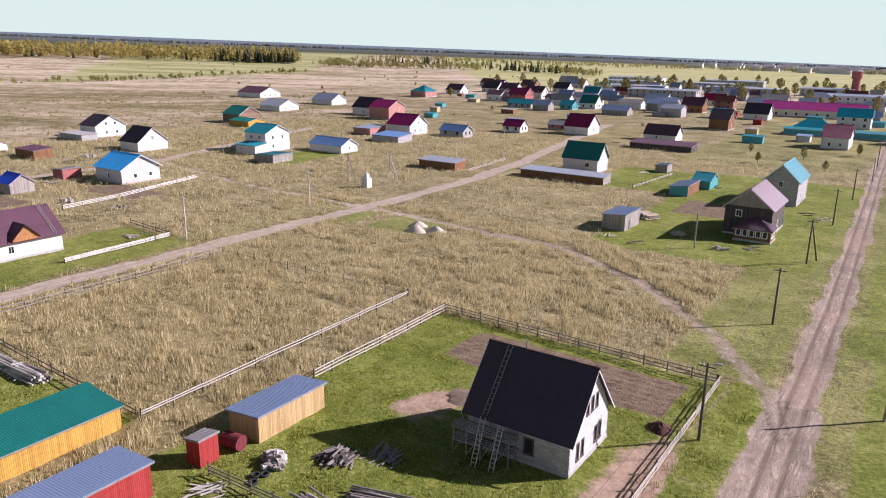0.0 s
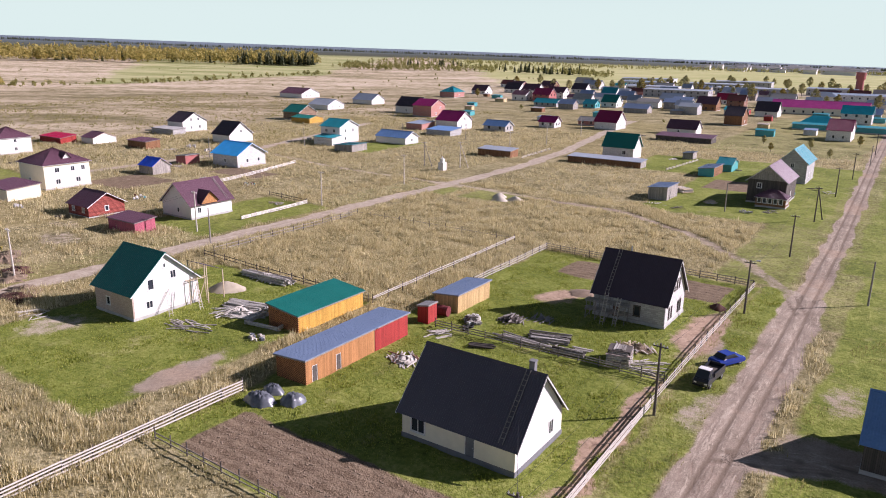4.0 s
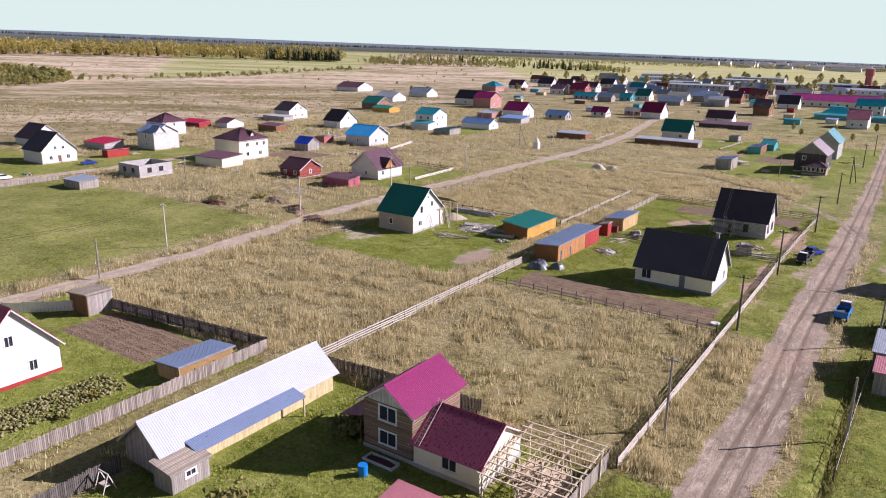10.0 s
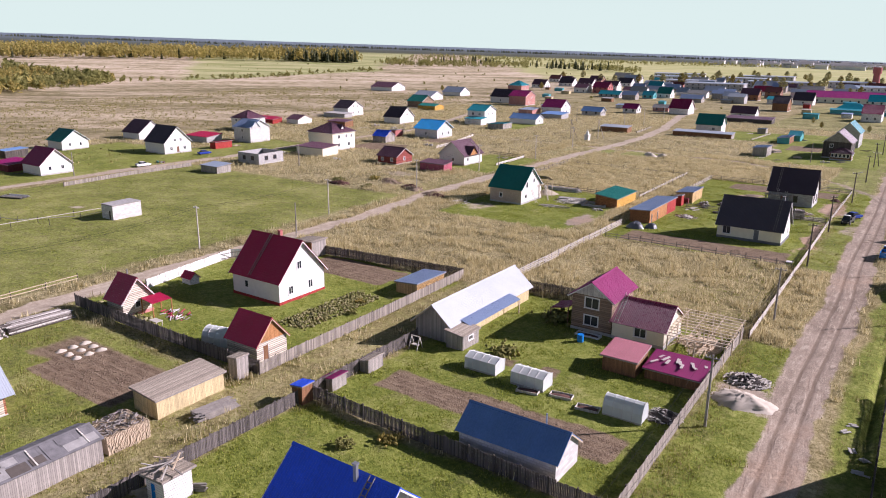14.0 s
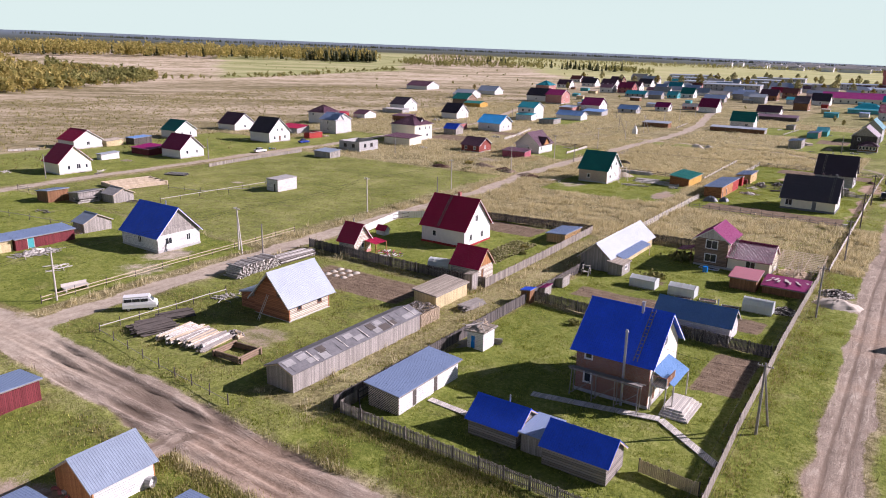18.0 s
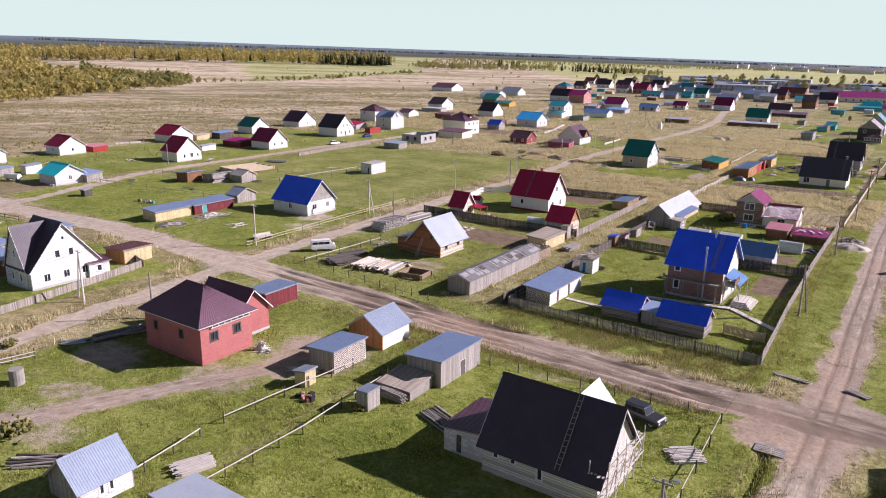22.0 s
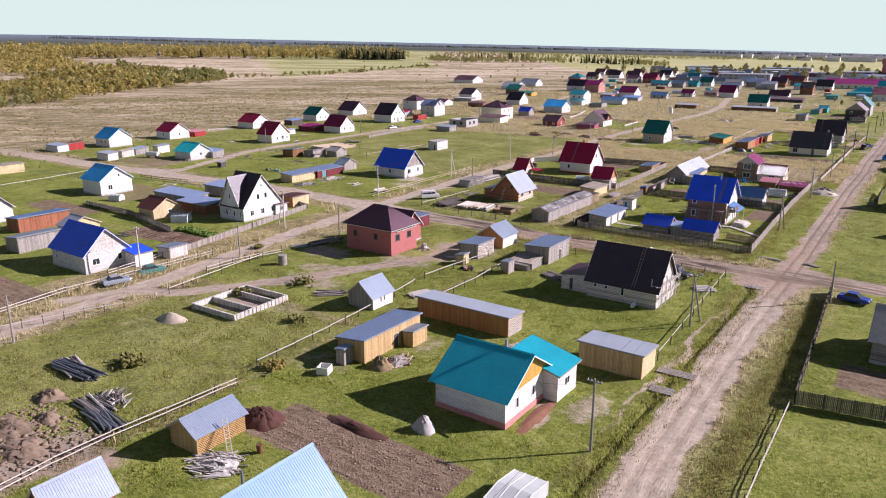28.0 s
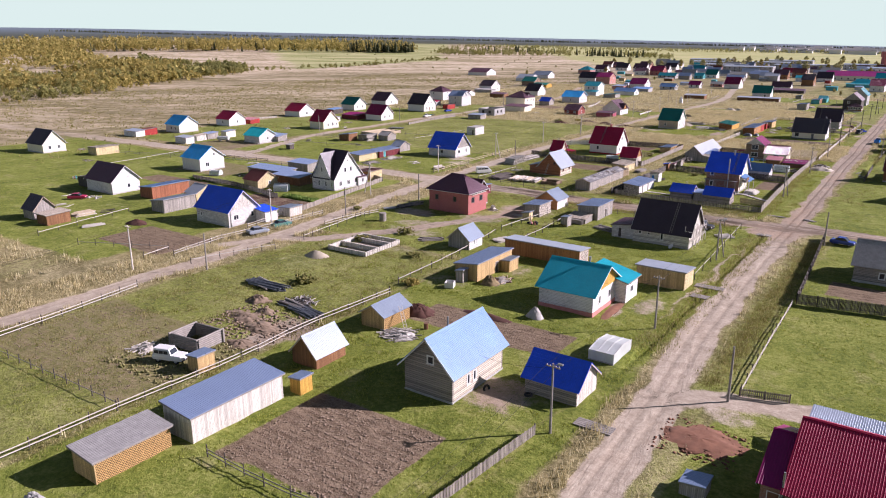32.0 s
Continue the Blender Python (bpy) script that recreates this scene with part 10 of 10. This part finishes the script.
def far_house(label, x, y, w, d, e, rg, wall, roof):
    """A small house of the far town: gabled walls and a sheet roof."""
    ob = thing("house", label, "house", x, y, ground_z(x, y), 0, "houses of the far town")
    m = Mesh().box(-w / 2, w / 2, -d / 2, d / 2, -0.3, e)
    for q in (-w / 2, w / 2):
        m.poly((q, -d / 2, e), (q, d / 2, e), (q, 0, rg))
    part("wall", m, wall, ob)
    t, o = Mesh(), 0.5
    k = (rg - e) / (d / 2) * o
    for sgn in (-1, 1):
        a = [(-w / 2 - o, sgn * (d / 2 + o), e - k), (w / 2 + o, sgn * (d / 2 + o), e - k), (w / 2 + o, 0, rg), (-w / 2 - o, 0, rg)]
        t.hexa([(px, py, pz + 0.03) for px, py, pz in a] + [(px, py, pz + 0.15) for px, py, pz in a])
    part("roof", t, roof, ob)


rnd = random.Random(61)
placed = [(x - w / 2, y + d / 2, max(w, d) / 2) for x, y, w, d, *_ in TOWN]
FAR_LOOKS = (("siding", "r_galv", "white house with a galvanised roof in the far town"), ("greyblock", "r_pale", "grey block house with a pale roof in the far town"), ("plaster", "r_slate", "white house with a grey slate roof in the far town"), ("grey", "r_blue", "grey board house with a blue-grey roof in the far town"), ("plaster", "r_plum", "white house with a plum roof in the far town"), ("pinkbrick", "r_brown", "red brick house with a brown roof in the far town"), ("siding", "r_teal", "white house with a teal roof in the far town"))
while len(placed) < len(TOWN) + 52:
    u, v = rnd.random(), rnd.random() ** 0.8
    x = (1 - v) * (-195 + 215 * u) + v * (-300 + 330 * u)
    y = (1 - v) * (362 + 70 * u) + v * (640 + 170 * u)
    if all(math.hypot(x - a, y - b) > q + 11 for a, b, q in placed):
        w, d, e = rnd.uniform(8, 15), rnd.uniform(7, 10), rnd.uniform(2.8, 4.6)
        wall, roof, label = FAR_LOOKS[min(6, int(rnd.random() ** 1.5 * 7))]
        far_house(label, x, y, w, d, e, e + rnd.uniform(1.6, 3.6), wall, roof)
        placed.append((x, y, w / 2))
tower = group_at("red brick water tower with a wider head", "water_tower", "tower", -60, 701)
part("shaft", Mesh().tube((0, 0, -0.5), (0, 0, 15), 3.4, 3.0, 16), "redbrick", tower)
part("head", Mesh().tube((0, 0, 15), (0, 0, 21), 4.0, 4.0, 16), "redbrick", tower)
part("roof", Mesh().tube((0, 0, 21), (0, 0, 22.6), 4.3, 0.3, 16), "r_slate", tower)
rnd = random.Random(5)
far = Mesh()
cap = Mesh()
for i in range(150):
    x, y = rnd.uniform(-500, 250), rnd.uniform(1750, 2500)
    w, d, h, z = rnd.uniform(10, 40), rnd.uniform(10, 16), rnd.uniform(4, 11), ground_z(x, y)
    far.box(x - w / 2, x + w / 2, y - d / 2, y + d / 2, z - 1, z + h)
    cap.hexa([(x - w / 2 - 1, y - d / 2 - 1, z + h), (x + w / 2 + 1, y - d / 2 - 1, z + h), (x + w / 2 + 1, y + d / 2 + 1, z + h), (x - w / 2 - 1, y + d / 2 + 1, z + h), (x - w / 2, y - .3, z + h + 3), (x + w / 2, y - .3, z + h + 3), (x + w / 2, y + .3, z + h + 3), (x - w / 2, y + .3, z + h + 3)])
tagged(part("far_town_walls", far, "plaster"), "pale houses of a town on the horizon", "town", kind="stuff")
tagged(part("far_town_roofs", cap, "r_slate"), "grey roofs of a town on the horizon", "town", kind="stuff")


# ---------------------------------------------------------------- more of the yards
def leafy_bed(name, label, x0, x1, y0, y1, n, size, mat, seed, rows=0):
    """Low leafy plants, scattered or in rows along x."""
    r = np.random.RandomState(seed)
    x, y = x0 + (x1 - x0) * r.rand(n), y0 + (y1 - y0) * r.rand(n)
    if rows:
        y = y0 + (y1 - y0) * (np.floor(r.rand(n) * rows) + 0.5) / rows + r.normal(0, 0.08, n)
    c = np.stack([x, y, land(x, y) + size * 0.4], -1)
    v, f = clumps(c, size * (0.5 + 0.8 * r.rand(n)), seed)
    return tri_object(name, v, f, mat, label, "plants")


M["cabbage"] = grass_material("cabbage_leaves", ((0.2, (0.07, 0.13, 0.02)), (0.6, (0.16, 0.25, 0.05)), (0.9, (0.30, 0.36, 0.12))), 0.7, 0.35)
M["tops"] = grass_material("withered_tops", ((0.2, (0.12, 0.13, 0.04)), (0.6, (0.30, 0.28, 0.12)), (0.9, (0.50, 0.45, 0.28))), 0.8, 0.35)
leafy_bed("cabbage_bed", "leafy green cabbages in a garden row", -112.5, -101.8, -178.6, -176.2, 420, 0.42, "cabbage", 701)
leafy_bed("potato_bed", "withered potato tops in rows", -65.8, -60.8, -74.0, -58.5, 900, 0.2, "tops", 702, 0)
leafy_bed("carrot_bed", "narrow leafy vegetable bed by a house", -33.5, -27.5, -102.5, -99.5, 240, 0.22, "tops", 703, 4)
leafy_bed("flower_bed", "ragged flower bed along a fence", -91.0, -78.0, -85.0, -83.2, 260, 0.3, "tops", 704)
leafy_bed("currant_row", "low currant bushes beside a house", -152.0, -140.0, -176.0, -174.8, 260, 0.35, "cabbage", 705)
leafy_bed("garden_weeds", "green weeds over a dug plot", -60.0, -48.0, -256.0, -244.0, 500, 0.18, "tops", 706)
# clods on freshly dug beds
def clods(name, label, x0, x1, y0, y1, n, size, mat, seed):
    r = np.random.RandomState(seed)
    x, y = x0 + (x1 - x0) * r.rand(n), y0 + (y1 - y0) * r.rand(n)
    y = np.where(r.rand(n) < 0.75, np.floor(y / 0.75) * 0.75 + r.normal(0, 0.1, n), y)          # dug in rows
    c = np.stack([x, y, land(x, y) + 0.01], -1)
    v, f = clumps(c, size * (0.3 + 0.7 * r.rand(n) ** 2), seed)
    v[:, 2] = np.repeat(c[:, 2], 6) + (v[:, 2] - np.repeat(c[:, 2], 6)) * 0.6
    return tri_object(name, v, f, mat, label, "soil")


for x0, x1, y0, y1, n, sz, m in ((-45.5, -17, -4.2, 3.0, 1500, 0.16, "bedsoil"), (-41.5, -17, 63.5, 71, 1000, 0.16, "bedsoil"), (-81.5, -65, -54, -47.2, 1200, 0.15, "bedsoil"), (-43.5, -17.2, -80.6, -76.4, 900, 0.14, "bedsoil"), (-77.5, -62.5, -100, -92.5, 900, 0.14, "bedsoil"), (-31.5, -16, -260.5, -247, 2600, 0.19, "bedsoil"), (-37.5, -16, -223.5, -217, 1300, 0.18, "bedsoil"), (-120, -100.5, -185.4, -179.4, 1200, 0.17, "darkbed"), (-113, -94, -225, -214, 1200, 0.17, "bedsoil"), (-78.5, -49, -261.5, -243, 2200, 0.14, "bedsoil"), (-19.6, -15, -101.5, -90.5, 500, 0.14, "bedsoil")):
    if m not in M:
        M[m] = plain(m, (0.235, 0.175, 0.122) if m == "bedsoil" else (0.12, 0.055, 0.042), 0.95, vary=0.4, scale=3)
    clods("soil_clod_bed", "loose brown clods on a dug bed", x0, x1, y0, y1, n, sz, m, int(800 + abs(x0)))
clods("clay_clods", "lumps of dug clay beside a trench", -60.5, -47.0, -243.5, -232.0, 900, 0.40, "clay", 731)
clods("clay_clods", "lumps of red clay by a driveway", 1.0, 9.0, -236.5, -229.0, 320, 0.26, "redclay", 732)
# things round the western houses
greenhouse("small film greenhouse with a rounded top", -115.8, -174.6, 3.6, 2.4, 1.9, 30, True)
greenhouse("low film tunnel beside a house", -148.0, -169.8, 3.0, 2.2, 1.6, 20, True)
shed("pale board hut with a sheet roof by a fence", -95.2, -191.8, 3.6, 3.6, 1.8, 2.1, "palewood", "r_galv", over=0.2)
canopy("blue sheet canopy over a house door", -96.4, -197.6, 3.2, 3.4, 2.2, 2.6, "r_sky", "brownpaint", high="W")
scatter("split firewood stacked under a shed edge", -126.6, -164.6, 1.2, 2.6, 1.6, ("birch", "timber"), 80, 711, "firewood_pile", "stick", 0.4, "firewood")
for lab, x, y, w, d, h, wl, rf in (("low white store with a sheet roof", -241.8, -134.4, 8.0, 4.0, 2.2, "siding", "r_galv"), ("rust-red metal container near a house", -243.4, -129.8, 2.6, 6.0, 2.4, "redwood", "r_brown"), ("white board lean-to behind a house", -209.4, -135.0, 6.4, 3.6, 2.3, "siding", "r_pale"), ("tan board shed behind a house", -212.6, -128.0, 2.6, 4.4, 2.1, "palewood", "r_wood"), ("grey shed with a blue sheet roof", -212.9, -122.8, 3.6, 5.0, 2.2, "grey", "r_blue"), ("cream board store in a yard", -211.2, -115.4, 3.0, 4.6, 2.4, "cream", "r_galv"), ("small dark hut on green grass", -168.4, -122.6, 1.8, 2.0, 1.6, "darkwood", "r_slate"), ("long rust-red shed on waste ground", -240.2, -78.6, 7.5, 5.4, 1.9, "redwood", "r_rose"), ("white tarpaulin-roofed store in a yard", -214.8, -53.0, 2.6, 6.0, 1.8, "siding", "r_pale"), ("tan timber shelter behind houses", -241.6, -35.0, 4.6, 6.4, 2.0, "straw", "r_wood"), ("dark timber shelter with a blue sheet", -238.4, -26.4, 5.0, 7.0, 2.4, "darkwood", "r_denim")):
    shed(lab, x, y, w, d, h, h + 0.3, wl, rf, high="N", over=0.2)
tk = group_at("white tank on trestles in a yard", "water_tank", "tank", -204.0, -122.4, 20)
part("shell", Mesh().tube((-2.2, 0, 1.2), (2.2, 0, 1.2), 0.8, 0.8, 16), "whitepaint", tk)
for q in (-1.5, 1.5):
    part("trestle", Mesh().box(q - .12, q + .12, -.7, .7, -.1, .5), "oldtimber", tk)
rail_fence("long pale pole rail over green grass", [(-188.8, -177.8), (-190, -164), (-192, -150.5)], rails=(0.9,), gap=4.4, seed=721)
rail_fence("dark rail fence at a track corner", [(-172.9, -147.0), (-164, -146), (-155, -144.6)], rails=(0.4, 0.9), mat="darktimber", seed=722)
rail_fence("low pale wall of boards beyond a plot", [(-252.9, -62.6), (-251, -58), (-249.8, -54)], rails=(0.3, 0.7), wide=0.3, mat="palewood", seed=723)
rail_fence("pale rail by a parked car", [(-95.4, -203.4), (-96.2, -198), (-97.2, -192)], rails=(0.5, 0.95), gap=2.6, seed=724)
rail_fence("pale rail beside the western track", [(-84.2, -225.3), (-81.8, -218), (-79.1, -210.7)], rails=(0.9,), gap=3.0, seed=725)
board_stack("long pale boards stacked in a yard", -134.0, -216.4, 4.6, 2.4, 0.8, 85, ("palewood", "timber"), 726, t=0.14, n=6)
board_stack("white pallets laid by a rail fence", -123.1, -220.6, 4.4, 1.8, 0.3, 75, "whitetimber", 727, n=6)
heap("dark compost heap on a garden plot", -117.6, -214.1, 2.6, 1.7, 0.9, "soilheap", "compost_mound", 728)
log_stack("rust-dark steel pipes stacked on grass", -64.2, -225.9, 7.4, 2.2, 2, "tarp", 9, 0.12, 3, 741)
log_stack("dark pipes laid by a trench", -51.2, -230.5, 5.6, 2.2, -6, "tarp", 9, 0.12, 2, 742)
scatter("scrap and rags between pipe stacks", -54.7, -227.2, 2.4, 1.2, 0.6, ("whitetimber", "steel", "darktimber"), 40, 743, "scrap_pile", "stick", 0.8, "scrap")
heap("brown earth mound on a plot", -56.0, -233.6, 1.8, 1.3, 0.6, "clay", "earth_mound", 744, rough=0.3)
heap("dark red peat heap by a bed", -38.3, -220.9, 2.6, 2.0, 1.1, "soilheap", "compost_mound", 745, rough=0.3)
heap("haystack beside a board shed", -36.4, -204.6, 1.5, 1.3, 1.3, "hay", "haystack", 746, rough=0.3)
drum = group_at("rusty steel drum near a bed", "drum", "drum", -33.6, -225.4)
part("shell", Mesh().tube((0, 0, -.05), (0, 0, .85), .3, .3, 14), "brownpaint", drum)
board_stack("boards laid out behind an orange shed", -25.0, -190.6, 4.0, 2.0, 0.2, -10, ("palewood", "timber"), 747, n=6)
# play corner and plots by the crimson house
play = small_barn("little red-roofed playhouse by a white fence", -87.6, -71.2, 2.0, 1.6, 1.1, 1.8, "gx", "siding", "r_cherry", name="playhouse", category="playhouse", over=0.2)
canopy("red-roofed gazebo on posts by a bath house", -80.2, -82.6, 2.6, 3.0, 2.0, 2.3, "r_cherry", "orange", high="W", name="gazebo")
scatter("toys and boards on bare ground", -79.0, -80.0, 2.6, 1.6, 0.35, ("redcar", "oldtimber", "whitepaint"), 36, 751, "scrap_pile", "stick", 0.5, "scrap")
for i in range(4):
    bed = group_at("plank-edged garden bed with dark soil", "raised_bed", "garden bed", -29.5 + 3.4 * i, -72.4 + (i % 2), 8)
    for a in ((-1.2, 1.2, -.55, -.5), (-1.2, 1.2, .5, .55), (-1.2, -1.15, -.5, .5), (1.15, 1.2, -.5, .5)):
        part("plank", Mesh().box(*a, -.05, .25), "palewood", bed)
    part("soil", Mesh().heap(0, 0, 1.1, .48, .12, 4, 14, z=.1, seed=i), "darkbed", bed)
# yards of the western row: small stacks, rubble and parked things
rnd = random.Random(77)
WEST_YARDS = [(-205, -25), (-198, 0), (-212, 10), (-205, 40), (-178, 40), (-172, 22), (-160, 40), (-150, 60), (-135, 70), (-140, 88), (-150, 100), (-168, 110), (-128, 52), (-120, 70), (-176, 90), (-205, -48), (-200, -70), (-214, -84), (-225, -100), (-190, -118), (-175, -100), (-160, -98), (-135, -108), (-122, -100), (-118, -124), (-150, -118), (-132, -160), (-122, -170), (-140, -160), (-118, -190), (-128, -190), (-146, -205), (-156, -210), (-165, -190), (-180, -195), (-200, -180), (-225, -165), (-110, -205), (-88, 8), (-82, 18), (-60, 26), (-28, 130), (-38, 140), (-24, 160), (-46, 190), (-66, 200)]
KINDS = (("grey boards lying in a yard", ("oldtimber", "darktimber"), "stick", 0.9, 16, "board_pile", "boards"), ("pale boards lying in a yard", ("whitetimber", "palewood"), "stick", 1.0, 14, "board_pile", "boards"), ("broken blocks lying in a yard", ("whiteblock", "stone"), "chunk", 0.5, 14, "rubble_pile", "rubble"), ("firewood heap in a yard", ("birch", "timber"), "stick", 0.45, 40, "firewood_pile", "firewood"), ("mixed scrap lying in a yard", ("steel", "brownpaint", "tealpaint", "whitepaint"), "chunk", 0.6, 14, "scrap_pile", "scrap"))
for i, (x, y) in enumerate(WEST_YARDS):
    lab, mt, kd, sz, n, nm, cat = KINDS[rnd.randrange(5)]
    scatter(lab, x + rnd.uniform(-4, 4), y + rnd.uniform(-4, 4), rnd.uniform(1.0, 2.6), rnd.uniform(0.8, 1.8), rnd.uniform(0.3, 0.9), mt, n, 900 + i, nm, kd, sz, cat)

# the glazed veranda of the dark log house
building("glazed white veranda with a dark red roof", -21.4, 138.4, 6.4, 4.8, 2.5, 3.9, "hip", "brownwood", "r_plum", "S:.12,1.0,.8,1.2 S:.3,1.0,.8,1.2 S:.48,1.0,.8,1.2 S:.66,1.0,.8,1.2 S:.84,1.0,.8,1.2 E:.18,1.0,.8,1.2 E:.42,1.0,.8,1.2 E:.66,1.0,.8,1.2", name="veranda", category="veranda", over=0.35, base_h=0.4)
log_stack("pale sawn logs stacked behind a grey shed", -47.0, 146.6, 3.4, 5.0, 60, "log_end", 14, 0.14, 4, 761)
# sheds and stores among the northern houses
rnd = random.Random(91)
for i, (x, y) in enumerate(((-196, 262), (-182, 240), (-208, 300), (-160, 300), (-226, 330), (-243, 360), (-250, 410), (-190, 350), (-150, 340), (-120, 390), (-90, 420), (-70, 380), (-64, 470), (-84, 455), (-180, 450), (-200, 470), (-215, 400), (-270, 440), (-290, 455), (-54, 300), (-40, 318), (-62, 330), (-20, 410), (-48, 420))):
    w, d, h = rnd.uniform(3, 8), rnd.uniform(3, 5), rnd.uniform(1.9, 2.6)
    wl, rf, lab = rnd.choice((("grey", "r_galv", "small grey store behind a far house"), ("siding", "r_blue", "small white outbuilding by a far house"), ("brownwood", "r_slate", "brown board shed by a far house"), ("redwood", "r_brown", "red-brown shed by a far house"), ("tealpaint", "r_teal", "teal shed by a far house"), ("straw", "r_wood", "straw-coloured shed by a far house")))
    shed(lab, x, y, w, d, h, h + 0.4, wl, rf, high="N", over=0.2, rib=1.0)
